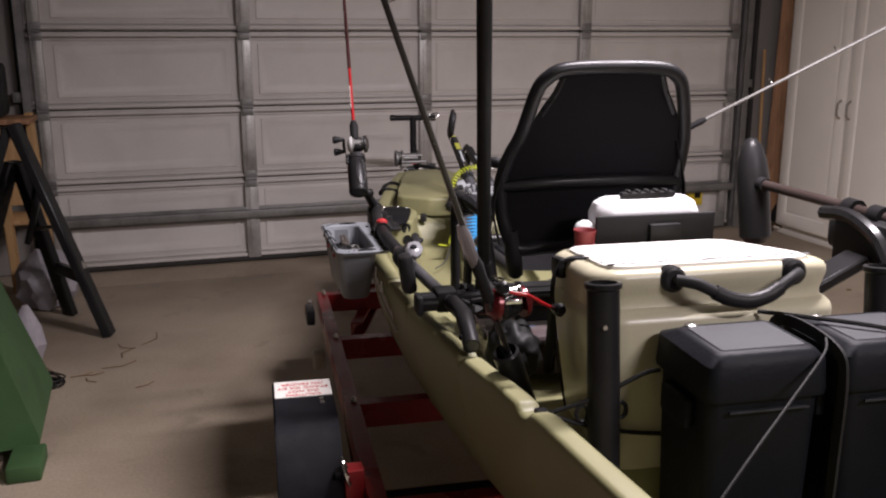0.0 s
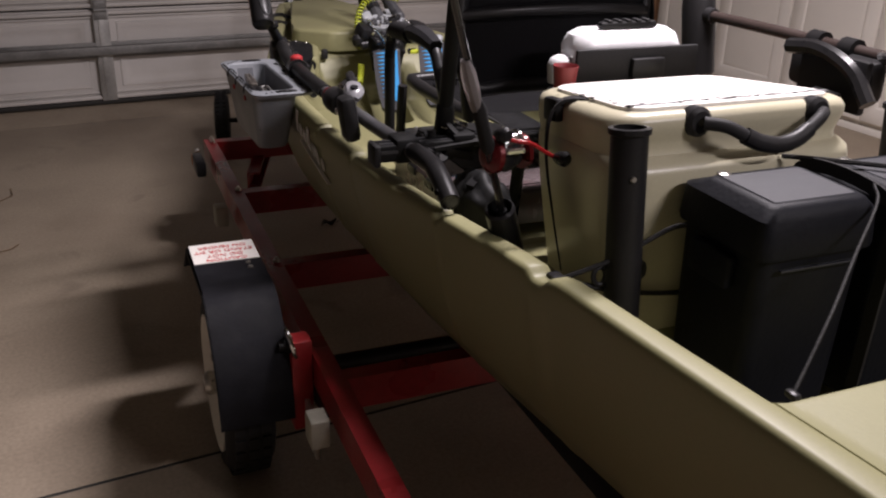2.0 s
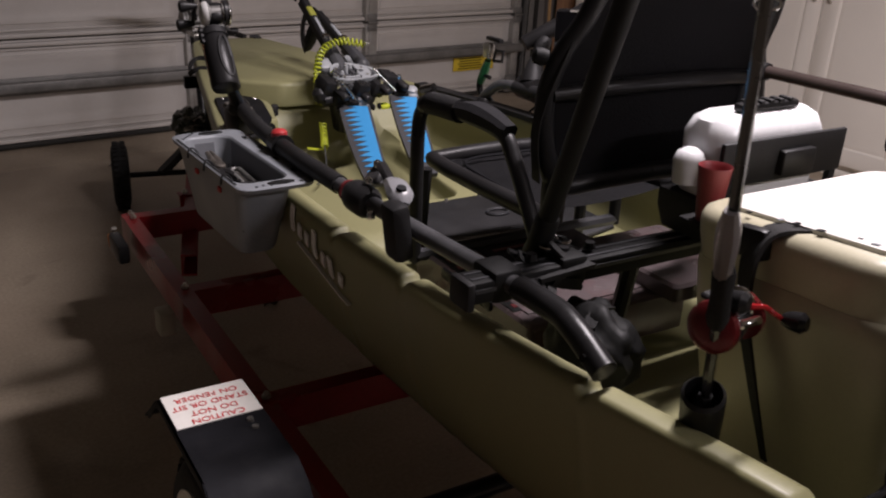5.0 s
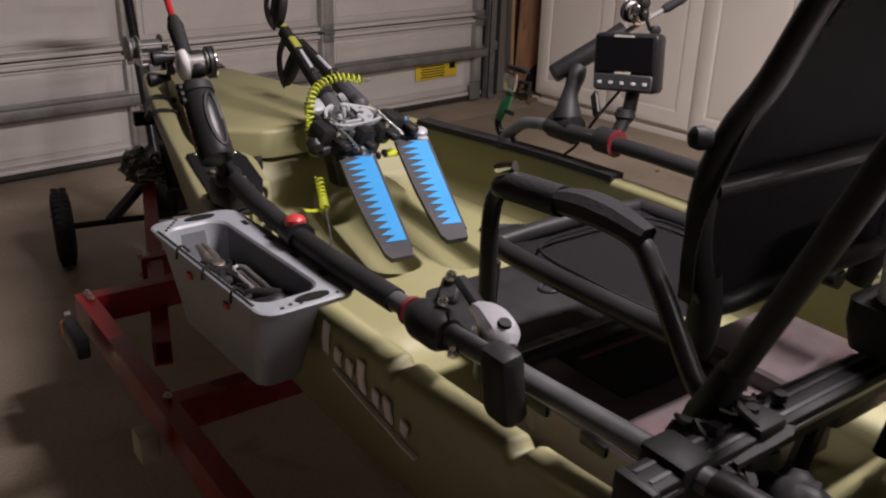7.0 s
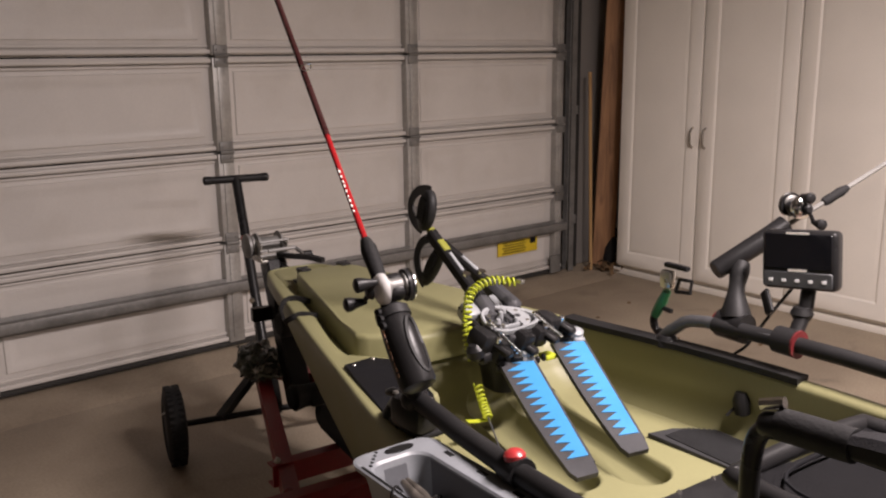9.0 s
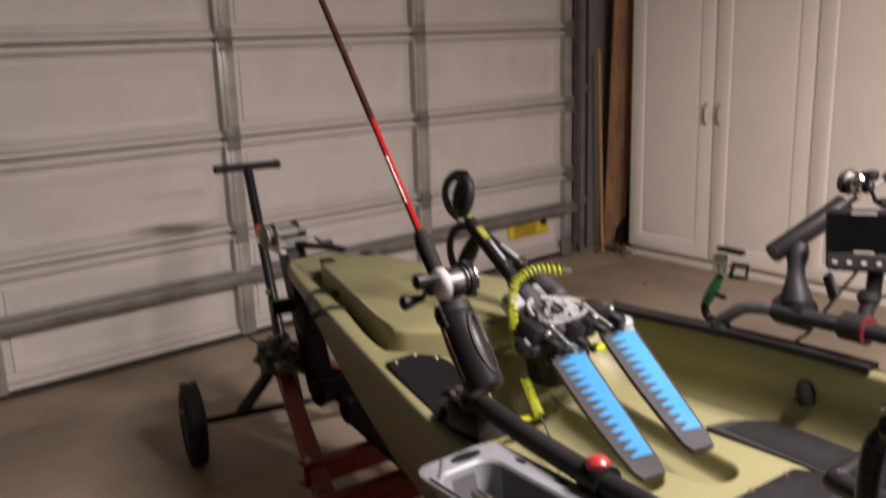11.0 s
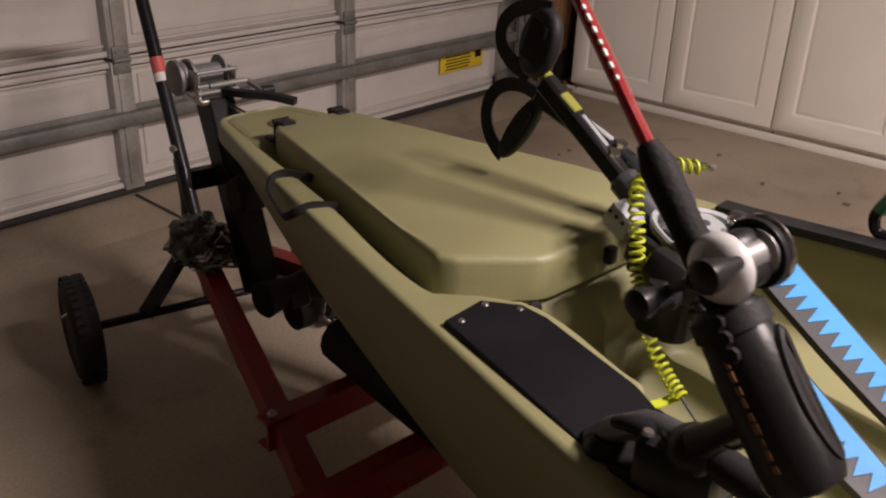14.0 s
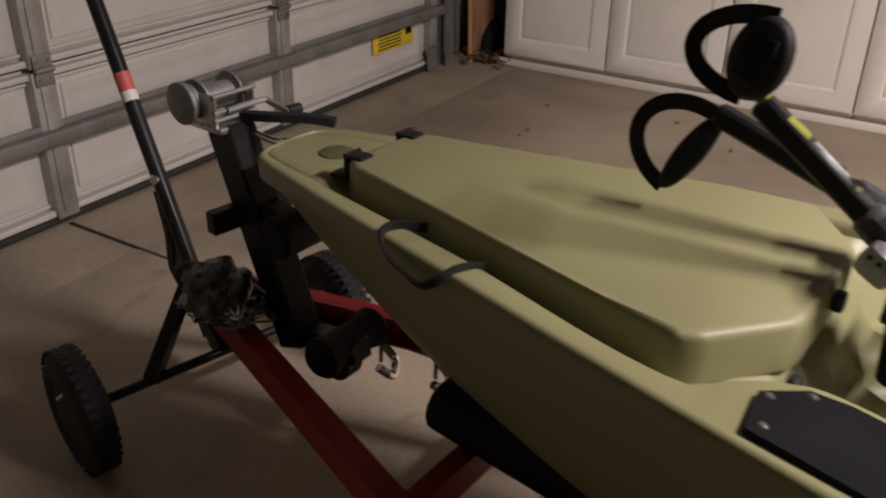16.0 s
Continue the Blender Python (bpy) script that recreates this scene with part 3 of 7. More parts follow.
hull_rows = []
stations = {round(0.58 + 0.006 * i, 4) for i in range(16)} | {round(4.056 * i / 150, 4) for i in range(151)} | {4.035, 4.04, 4.045, 4.048, 4.051, 4.054} | {round(2.45 + 0.007 * i, 4) for i in range(80)}
for c in (1.0, 1.31, 1.72, 1.955):
    stations |= {round(c - 0.032 + 0.004 * i, 4) for i in range(17)}
for s in sorted(stations):
    half, f = section(s)
    ring = []
    for u, z in half:
        ring.append((-u, s, z - (well(-u, s) if z <= f + 1e-6 and s < 3.0 else 0)))
    centre = (0.0, s, f - (well(0, s) if s < 3.0 else 0))
    ring.append(centre)
    for u, z in reversed(section(s, True)[0][1:]):
        ring.append((u, s, z - (well(u, s) if z <= f + 1e-6 and s < 3.0 else 0)))
    hull_rows.append(ring)

kayak = thing("fishing_kayak", (0, 2.1, 0.405), K, "olive tan moulded fishing kayak resting on the trailer", "kayak")
hull = part("hull", single(loft, hull_rows), M_HULL, kayak, smooth=50)
if sum(p.area * p.normal.dot(p.center) for p in hull.data.polygons) < 0:
    hull.data.flip_normals()


def carve(ob, cutter_bm):
    """Cut a hollow out of ob and keep the result as its mesh."""
    me = bpy.data.meshes.new("hollow")
    bmesh.ops.recalc_face_normals(cutter_bm, faces=cutter_bm.faces)
    cutter_bm.transform(BACK[ob.parent.name])
    cutter_bm.to_mesh(me)
    cutter_bm.free()
    tool = new("hollow", me)
    tool.parent = ob.parent
    mod = ob.modifiers.new("hollow", "BOOLEAN")
    mod.object, mod.operation, mod.solver = tool, "DIFFERENCE", "EXACT"
    bpy.context.view_layer.update()
    done = bpy.data.meshes.new_from_object(ob.evaluated_get(bpy.context.evaluated_depsgraph_get()))
    ob.modifiers.remove(mod)
    old, ob.data = ob.data, done
    bpy.data.meshes.remove(old)
    bpy.data.objects.remove(tool)
    for p in done.polygons:
        p.use_smooth = True
    done.set_sharp_from_angle(angle=radians(50))


# two rounded hollows that take the drive's fins
for a, b in (((-0.046, 2.585), (0.03, 2.93)), ((0.096, 2.522), (0.15, 2.93))):
    carve(hull, single(loft, [slot_ring(a, b, r, z) for z, r in ((0.570, 0.040), (0.576, 0.050), (0.588, 0.055), (0.606, 0.058), (0.616, 0.061), (0.6225, 0.067), (0.632, 0.078), (0.70, 0.079))]))


# bow hatch with a raised rounded lid
lid = [(-0.085, 3.82), (-0.108, 3.78), (-0.222, 3.26), (-0.246, 3.145), (-0.232, 3.118), (-0.135, 3.042), (-0.11, 3.034), (0.11, 3.034), (0.135, 3.042), (0.232, 3.118), (0.246, 3.145), (0.222, 3.26), (0.108, 3.78), (0.085, 3.82)]
bm = bmesh.new()
slab(bm, lid, 0.752, 0.822, 0.012, 3)
hatch = part("bow_hatch_lid", bm, M_HULL, kayak)
bm = bmesh.new()
lathe(bm, (0.008, 3.935, 0.762), (0, 0, 1), ((0, 0.034), (0.0155, 0.034), (0.017, 0.031), (0.0165, 0.0)), 24)
part("bow_badge", bm, M_PLUG, kayak, "round dark olive bow plug")
for u in (-0.068, 0.072):
    bm = boxes(((u, 3.808, 0.824), (0.032, 0.036, 0.007), 0.002), ((u, 3.827, 0.802), (0.030, 0.012, 0.050), 0.003), ((u, 3.846, 0.780), (0.034, 0.040, 0.009), 0.003))
    tube(bm, [(u - 0.018, 3.824, 0.824), (u + 0.018, 3.824, 0.824)], 0.006, 8)
    part("hatch_hinge", bm, M_BLACK, kayak, "black hatch hinge")
for u in (0.10, ):
    part("hatch_latch", boxes(((u - 0.08, 3.026, 0.787), (0.02, 0.018, 0.03), 0.005)), M_BLACK, kayak)
part("hatch_latch", boxes(((-0.16, 3.022, 0.748), (0.024, 0.018, 0.036), 0.007)), M_BLACK, kayak)

# dark deck plates on the front gunwales
for sg in (-1,):
    o = [(-0.335, 3.028), (-0.258, 3.038), (-0.222, 2.992), (-0.222, 2.945), (-0.262, 2.770), (-0.290, 2.715), (-0.328, 2.660), (-0.415, 2.660)]
    bm = bmesh.new()
    slab(bm, [(sg * -1 * x, y) for x, y in o][::-sg], 0.789, 0.797, 0.002, 1)
    pl = part("deck_plate", bm, M_PLATE, kayak, "dark grey mounting plate")
    for x, y in ((-0.318, 3.012), (-0.262, 3.024), (-0.234, 2.985)):
        part("screw", single(lathe, (-sg * x, y, 0.796), (0, 0, 1), ((0, 0.006), (0.003, 0.004)), 10), M_ZINC, pl)

# black gunwale trim on the starboard side
pts = [(interp(HALF, s) - interp(STAR, s) - 0.022, s, gun(s) + 0.003) for s in [3.02 - 0.05 * i for i in range(14)]]
part("gunwale_trim", single(tube, pts, 0.021, 4, [(1, 0.35), (-1, 0.35), (-1, -0.35), (1, -0.35)]), M_BLACKMAT, kayak)

# grooved standing pads
for sg in (1, ):
    o = [(0.232, 2.635), (0.30, 2.622), (0.345, 2.585), (0.372, 2.35), (0.37, 2.10), (0.250, 2.08), (0.245, 2.43)]
    bm = bmesh.new()
    slab(bm, [(sg * x, y) for x, y in o][::sg], 0.621, 0.629, 0.002, 1)
    pad = part("standing_pad", bm, M_MATGREY, kayak, "black grooved standing pad")
    for i in range(14):
        u = 0.256 + 0.0085 * i
        s0, s1 = 2.105 + 0.012 * (i < 3), 2.60 - 0.9 * max(0.0, u - 0.32)
        part("rib", boxes(((sg * u, (s0 + s1) / 2, 0.6305), (0.004, s1 - s0, 0.004))), M_MATGREY, pad)
# rectangular centre hatch
bm = bmesh.new()
slab(bm, [(-0.13, 2.33), (-0.10, 2.385), (0.19, 2.39), (0.22, 2.34), (0.215, 2.08), (-0.135, 2.08)], 0.618, 0.648, 0.008, 2)
ch = part("centre_hatch", bm, M_HATCH, kayak, "dark grey rectangular centre hatch")
for x, y in ((-0.10, 2.10), (-0.12, 2.20), (-0.115, 2.30), (-0.05, 2.375), (0.05, 2.38), (0.15, 2.38), (0.205, 2.30)):
    part("bolt", single(lathe, (x, y, 0.647), (0, 0, 1), ((0, 0.006), (0.004, 0.004)), 8), M_ZINC, ch)
part("finger_ring", single(tube, [(0.12 + 0.03 * math.cos(a), 2.25 + 0.02 * math.sin(a), 0.652) for a in [i * math.pi / 8 for i in range(17)]], 0.004, 6), M_ALU, ch)

# pale mark on the hull's side: plain slanted bars and an underline


def on_side(s, z):
    w, g, k = interp(HALF, s), gun(s), interp(KEEL, s)
    q = (z - k) / (g - k)
    f = 0.93 + 0.04 * min(1, max(0, (q - 0.55) / 0.2)) if q < 0.75 else 0.97 + 0.028 * min(1, (q - 0.75) / 0.15)
    return (-(w * f + 0.0055), s, z)


S0, S1 = 2.125, 1.908
FLAT = [(1, 0.2), (-1, 0.2), (-1, -0.2), (1, -0.2)]
underline = single(tube, [on_side(S0 - 0.02 - 0.19 * j / 6, 0.722 - 0.058 * j / 6) for j in range(7)], 0.0040, 4, [(1, 0.35), (-1, 0.35), (-1, -0.35), (1, -0.35)])
decal = part("side_decal", underline, M_GREYLOGO, kayak, "pale grey slanted mark with an underline")
for i, (lo, hi) in enumerate(((0.0, 0.95), (0.05, 0.55), (0.10, 0.60), (0.0, 1.0), (0.05, 0.55), (0.0, 0.75), (0.05, 0.5))):
    a = S0 + (S1 - S0) * (i + 0.15) / 7
    base = 0.744 - 0.058 * i / 7
    pts = [on_side(a, base + 0.058 * lo), on_side(a - 0.004, base + 0.058 * (lo + hi) / 2), on_side(a - 0.010, base + 0.058 * hi)]
    part("decal_bar", single(tube, pts, 0.0080, 4, FLAT), M_GREYLOGO, decal)

# carry strap at the port bow
pts = smooth_path([(-0.150, 3.595, 0.783), (-0.185, 3.628, 0.792), (-0.214, 3.632, 0.786), (-0.238, 3.605, 0.772), (-0.250, 3.560, 0.760), (-0.266, 3.515, 0.762), (-0.260, 3.485, 0.780), (-0.235, 3.470, 0.790), (-0.196, 3.452, 0.784)], 5)
part("carry_strap", single(tube, pts, 0.0075, 4, [(0.35, 1), (-0.35, 1), (-0.35, -1), (0.35, -1)]), M_CORD, kayak, "black webbing carry strap")
# rod tubes let into the port bulkhead
for u, z in ((-0.276, 0.766), (-0.273, 0.722), (-0.270, 0.680)):
    mouth = part("rod_tube", single(lathe, (u - 0.002, 2.768, z), (0.31, -0.95, 0), ((0, 0.018), (0.0125, 0.0185), (0.0125, 0.0)), 20), M_INK, kayak, "dark round rod tube opening")
    part("tube_lip", single(tube, [Vector((u - 0.002, 2.768, z)) + Vector((0.31, -0.95, 0)) * 0.011 + Vector((0.95, 0.31, 0)) * (0.0205 * math.cos(i * math.pi / 10)) + Vector((0, 0, 0.0205 * math.sin(i * math.pi / 10))) for i in range(21)], 0.0025, 6), M_HULL, mouth)

# side rails (black tubes on feet along both gunwales)
for sg in (-1, 1):
    def ru(s):
        return sg * (interp(RAILHALF, s) - 0.045)
    mid = [(ru(s), s, 0.868) for s in (2.62, 2.3, 2.0, 1.7, 1.44)]
    path = smooth_path([(ru(2.72), 2.74, 0.795), (ru(2.70), 2.70, 0.835)] + mid + [(ru(1.37) + sg * 0.010, 1.370, 0.862), (ru(1.30) + sg * 0.022, 1.298, 0.834)], 4)
    rail = part("side_rail", single(tube, path, 0.0150, 12), M_RAIL, kayak, "grey aluminium accessory rail with black grips")
    for s in (2.72,):
        part("rail_foot", single(lathe, (ru(s), s, gun(s) - 0.006), (0, 0, 1), ((0, 0.030), (0.014, 0.028), (0.026, 0.020)), 12), M_BLACK, rail)
    part("rear_sleeve", single(tube, [p for p in path if p[1] < 1.52], 0.0185, 12), M_BLACK, rail, "black plastic sleeve on the bent end")
    part("sleeve_hole", single(lathe, (ru(1.32) + sg * 0.036, 1.322, 0.846), (sg, -0.2, 0.25), ((-0.004, 0.0055), (0.0022, 0.0055)), 10), M_INK, rail)
    part("front_grip", single(tube, [(ru(s), s, 0.868) for s in (2.60, 2.45, 2.3, 2.15, 2.0)], 0.0180, 12), M_BLACKMAT, rail)


# ---- the trailer ----
trailer = thing("boat_trailer", (0, 2.0, 0), K, "red painted steel kayak trailer with black fenders", "trailer")
RU, RZ = 0.575, 0.40


def channel(bm, a, b, h=0.075, w=0.042, t=0.006, inward=1):
    """A pressed C-channel from a to b (a, b on its top outer edge)."""
    a, b = Vector(a), Vector(b)
    d = (b - a).normalized()
    side = Vector((0, 0, 1)).cross(d).normalized() * inward
    prof = [(0, 0), (w, 0), (w, -t), (t, -t), (t, -h + t), (w, -h + t), (w, -h), (0, -h)]
    loft(bm, [[p + side * x + Vector((0, 0, z)) for x, z in prof] for p in (a, b)])


for sg in (-1, 1):
    part("side_rail", single(channel, (sg * RU, 0.55, RZ), (sg * RU, 3.26, RZ), inward=sg), M_RED, trailer)
for s in (3.225, 2.645, 2.065, 1.47, 0.80):
    part("crossmember", single(channel, (-RU + 0.03, s, RZ - 0.004), (RU - 0.03, s, RZ - 0.004), inward=1), M_RED, trailer)
for sg in (-1, 1):
    part("tongue_rail", single(channel, (sg * 0.455, 3.05, RZ - 0.075), (sg * 0.05, 4.34, RZ - 0.037), 0.07, 0.045, 0.006, sg), M_RED, trailer)
part("tongue_brace", single(channel, (-0.325, 3.515, RZ - 0.055), (0.325, 3.515, RZ - 0.055), 0.065, 0.04), M_RED, trailer)
part("coupler", boxes(((0.02, 4.38, 0.325), (0.07, 0.16, 0.055), 0.014), ((0.02, 4.47, 0.32), (0.065, 0.07, 0.065), 0.026)), M_BLACKMAT, trailer)
for sg in (-1, 1):
    for s, z in ((3.53, RZ - 0.052), (3.21, RZ + 0.002), (3.24, RZ + 0.002), (2.66, RZ + 0.002), (2.08, RZ + 0.002)):
        u = 0.305 if s == 3.53 else 0.548
        part("bolt", single(lathe, (sg * u, s, z), (0, 0, 1), ((0, 0.010), (0.007, 0.010), (0.008, 0.005), (0.014, 0.005)), 6), M_ZINC, trailer)
# padded bunks
for sg in (-1, 1):
    part("bunk", single(tube, smooth_path([(sg * 0.085, 3.60, 0.405), (sg * 0.12, 3.25, 0.412), (sg * 0.17, 2.6, 0.430), (sg * 0.20, 1.6, 0.432), (sg * 0.20, 0.7, 0.44)], 4), 0.052, 14), M_FOAM, trailer, "foam padded bunk")

# wheels and fenders
for sg in (-1, 1):
    AX, WR, WU = 1.83, 0.222, 0.708
    c = (sg * WU, AX, WR)
    bm = bmesh.new()
    lathe(bm, (sg * (WU - 0.058), AX, WR), (sg, 0, 0), ((0.006, 0.160), (0.001, 0.176), (0.004, 0.198), (0.018, 0.215), (0.04, 0.221), (0.058, 0.222), (0.076, 0.221), (0.098, 0.215), (0.112, 0.198), (0.115, 0.176), (0.110, 0.160)), 40, False)
    wheel = part("wheel", bm, M_RUBBER, trailer, "black tyre on a white steel rim")
    bm = bmesh.new()
    for q in range(36):
        a = 2 * math.pi * q / 36
        for k in (-0.03, 0.0, 0.03):
            box(bm, (sg * (WU + k), AX + 0.222 * math.cos(a), WR + 0.222 * math.sin(a)), (0.022, 0.026, 0.006), 0, 1, Matrix.Rotation(a - math.pi / 2, 4, "X"))
    part("tread", bm, M_RUBBER, wheel)
    bm = bmesh.new()
    lathe(bm, (sg * (WU - 0.05), AX, WR), (sg, 0, 0), ((0.0, 0.158), (0.100, 0.162), (0.108, 0.166), (0.109, 0.160), (0.100, 0.150), (0.086, 0.140), (0.082, 0.100), (0.086, 0.07), (0.092, 0.055), (0.092, 0.0)), 36)
    rim = part("rim", bm, M_RIM, wheel, "white painted steel rim")
    part("hub_cap", single(lathe, (sg * (WU + 0.04), AX, WR), (sg, 0, 0), ((0, 0.026), (0.025, 0.030), (0.036, 0.022), (0.038, 0.0)), 16), M_ZINC, wheel)
    for q in range(4):
        a = math.pi / 4 + q * math.pi / 2
        part("lug_nut", single(lathe, (sg * (WU + 0.034), AX + 0.062 * math.cos(a), WR + 0.062 * math.sin(a)), (sg, 0, 0), ((0, 0.010), (0.016, 0.009)), 6), M_ZINC, wheel)
    # flat-topped fender
    prof = [(1.566, 0.265), (1.572, 0.31), (1.584, 0.36), (1.605, 0.405), (1.63, 0.437), (1.66, 0.462), (1.69, 0.492), (1.73, 0.508), (1.995, 0.508), (2.02, 0.494), (2.05, 0.465), (2.085, 0.435), (2.11, 0.415)]
    bm = bmesh.new()
    a, b = sg * 0.622, sg * 0.782
    rings = []
    for y, z in prof:
        rings.append([(a, y, z), (b, y, z), (b, y, z - 0.006), (a, y, z - 0.006)])
    loft(bm, rings, True, True)
    lip = [[(b, y, z), (b, y, z - 0.016), (b - sg * 0.004, y, z - 0.016), (b - sg * 0.004, y, z)] for y, z in prof[1:-1]]
    loft(bm, lip, True, True)
    fender = part("fender", bm, M_FENDER, trailer, "black flat-topped steel fender")
    for y in (1.84, 1.865):
        part("bolt", single(lathe, (sg * 0.655, y, 0.507), (0, 0, 1), ((0, 0.007), (0.005, 0.006)), 8), M_ZINC, fender)
    if sg < 0:
        lb = part("caution_label", boxes(((-0.700, 1.943, 0.5095), (0.152, 0.112, 0.002))), M_WHITELAB, fender, "white caution label with red lettering")
        for i, word in enumerate(("CAUTION", "DO NOT", "STAND OR SIT", "ON FENDER")):
            cu = bpy.data.curves.new("caution_text", "FONT")
            cu.body, cu.size, cu.align_x, cu.extrude = word, 0.021, "CENTER", 0.0004
            tmp = bpy.data.objects.new("caution_text", cu)
            me = bpy.data.meshes.new_from_object(tmp)
            bpy.data.objects.remove(tmp)
            bm = bmesh.new()
            bm.from_mesh(me)
            bm.transform(Matrix.Translation((-0.700, 1.905 + 0.025 * i, 0.5112)) @ Matrix.Rotation(math.pi, 4, "Z"))
            part("lettering", bm, M_REDINK, lb, smooth=0)
    # upright and tie-down by the fender
    up = bmesh.new()
    box(up, (sg * 0.60, 1.60, 0.33), (0.045, 0.05, 0.22), 0.004)
    part("fender_upright", up, M_RED, trailer)
    ring = [(sg * 0.618 + sg * 0.010 * math.sin(a), 1.60 + 0.026 * math.cos(a), 0.425 + 0.036 * math.sin(a)) for a in [i * math.pi / 8 for i in range(17)]]
    part("tie_down_ring", single(tube, ring, 0.006, 8), M_CHROME, trailer)
    part("tie_down_nut", single(lathe, (sg * 0.615, 1.60, 0.425), (sg, 0, 0), ((0, 0.02), (0.012, 0.02), (0.014, 0.012), (0.03, 0.012)), 10), M_BLACK, trailer)
    part("axle_plate", boxes(((sg * 0.60, 1.50, 0.27), (0.012, 0.09, 0.10), 0.004)), M_ZINC, trailer)
part("axle", single(tube, [(-0.66, 1.82, 0.222), (0.66, 1.82, 0.222)], 0.022, 10), M_BLACK, trailer)
for sg in (-1, 1):
    part("leaf_spring", single(tube, smooth_path([(sg * 0.55, 1.50, 0.30), (sg * 0.55, 1.82, 0.25), (sg * 0.55, 2.14, 0.30)], 5), 0.022, 4, [(1, 0.4), (-1, 0.4), (-1, -0.4), (1, -0.4)]), M_BLACK, trailer)
# side marker lamp and plate stubs
lm = part("marker_lamp", boxes(((-0.612, 3.13, 0.345), (0.035, 0.13, 0.06), 0.01)), M_BLACK, trailer)
part("lens", boxes(((-0.616, 3.192, 0.345), (0.030, 0.030, 0.046), 0.008)), M_AMBER, lm, "amber lens")
part("marker_screw", single(lathe, (-0.60, 3.22, 0.372), (-1, 0, 0), ((0, 0.008), (0.014, 0.007)), 8), M_ZINC, trailer)
for s in (2.62, 1.40):
    part("corner_bracket", boxes(((-0.613, s, 0.34), (0.04, 0.055, 0.065), 0.006)), M_BRACKET, trailer, "pale plated bracket")

# winch post
post = part("winch_post", single(bar, (0.005, 4.06, 0.30), (0.005, 4.235, 0.765), 0.075, 0.075, 0.006), M_BLACK, trailer, "black square steel winch post")
part("post_gusset", single(bar, (0.0, 4.02, 0.33), (0.0, 3.88, 0.355), 0.06, 0.05, 0.004), M_BLACK, post)
part("bow_stop_arm", single(bar, (0.005, 4.19, 0.60), (0.005, 4.06, 0.585), 0.05, 0.05, 0.004), M_BLACK, post)
part("bow_stop", single(lathe, (-0.06, 4.06, 0.575), (1, 0, 0), ((0, 0.035), (0.01, 0.045), (0.11, 0.045), (0.12, 0.035)), 14), M_RUBBER, post)
part("side_tab", single(bar, (-0.10, 4.20, 0.585), (0.10, 4.18, 0.585), 0.03, 0.05, 0.003), M_BLACK, post)
part("jack_roller", single(lathe, (0.07, 4.045, 0.214), (1, 0, 0), ((0, 0.03), (0.01, 0.05), (0.055, 0.05), (0.065, 0.03)), 18), M_RUBBER, trailer)
part("keel_roller", single(lathe, (-0.09, 3.92, 0.36), (1, 0, 0), ((0, 0.035), (0.012, 0.046), (0.05, 0.038), (0.13, 0.038), (0.168, 0.046), (0.18, 0.035)), 16), M_RUBBER, trailer)

WK = K @ pose(0.0, -0.01, -0.08)
winch = thing("hand_winch", (0.0, 4.27, 0.84), WK, "zinc-plated hand winch bolted to the winch post", "winch")
part("base", boxes(((0.005, 4.26, 0.848), (0.11, 0.10, 0.012), 0.003)), M_ZINC, winch)
for u in (-0.045, 0.055):
    bm = bmesh.new()
    box(bm, (u, 4.265, 0.885), (0.006, 0.085, 0.07), 0.002)
    part("side_plate", bm, M_ZINC, winch)
part("drum", single(lathe, (-0.04, 4.29, 0.895), (1, 0, 0), ((0, 0.045), (0.006, 0.045), (0.008, 0.028), (0.084, 0.028), (0.086, 0.045), (0.09, 0.045)), 18), M_GALVDARK, winch)
for u, r in ((-0.074, 0.044), (-0.058, 0.037)):
    part("gear", single(lathe, (u, 4.30, 0.895), (1, 0, 0), ((0, r - 0.006), (0.003, r), (0.012, r), (0.015, r - 0.006)), 26), M_GALVDARK, winch)
part("crank", single(tube, smooth_path([(-0.02, 4.22, 0.885), (0.075, 4.22, 0.885), (0.085, 4.205, 0.880), (0.085, 4.15, 0.872)], 4), 0.007, 8), M_GALVDARK, winch)
part("crank_grip", single(tube, [(0.085, 4.155, 0.872), (0.115, 4.152, 0.872)], 0.012, 10), M_BLACK, winch)
for z in (0.868, 0.885, 0.918):
    part("spacer_rod", single(tube, [(-0.05, 4.225, z), (0.06, 4.225, z)], 0.005, 8), M_GALVDARK, winch)
hk = bmesh.new()
tube(hk, smooth_path([(0.02, 4.19, 0.835), (0.025, 4.13, 0.828), (0.03, 4.10, 0.835), (0.03, 4.085, 0.82), (0.02, 4.09, 0.805)], 4), 0.007, 8)
part("snap_hook", hk, M_CHROME, winch)
part("winch_strap", single(tube, smooth_path([(0.02, 4.22, 0.866), (0.04, 4.15, 0.872), (0.075, 4.09, 0.874), (0.105, 4.04, 0.868)], 4), 0.011, 4, [(1, 0.75), (-1, 0.75), (-1, -0.75), (1, -0.75)]), M_CORD, winch, "black webbing bow strap")

# hand dolly under the tongue
dolly = thing("trailer_dolly", (0.03, 4.40, 0.0), K, "black two-wheeled trailer dolly with a T-handle", "dolly")
P0, P1 = Vector((0.0626, 4.477, 0.22)), Vector((0.1297, 4.890, 0.975))
SQ = [(1, 1), (-1, 1), (-1, -1), (1, -1)]
AXD = Vector((0.984, -0.179, 0))
WC = Vector((-0.339, 4.42, 0.147))
MID = WC + AXD * 0.372


def up_pole(q):
    return P0 + (P1 - P0) * q


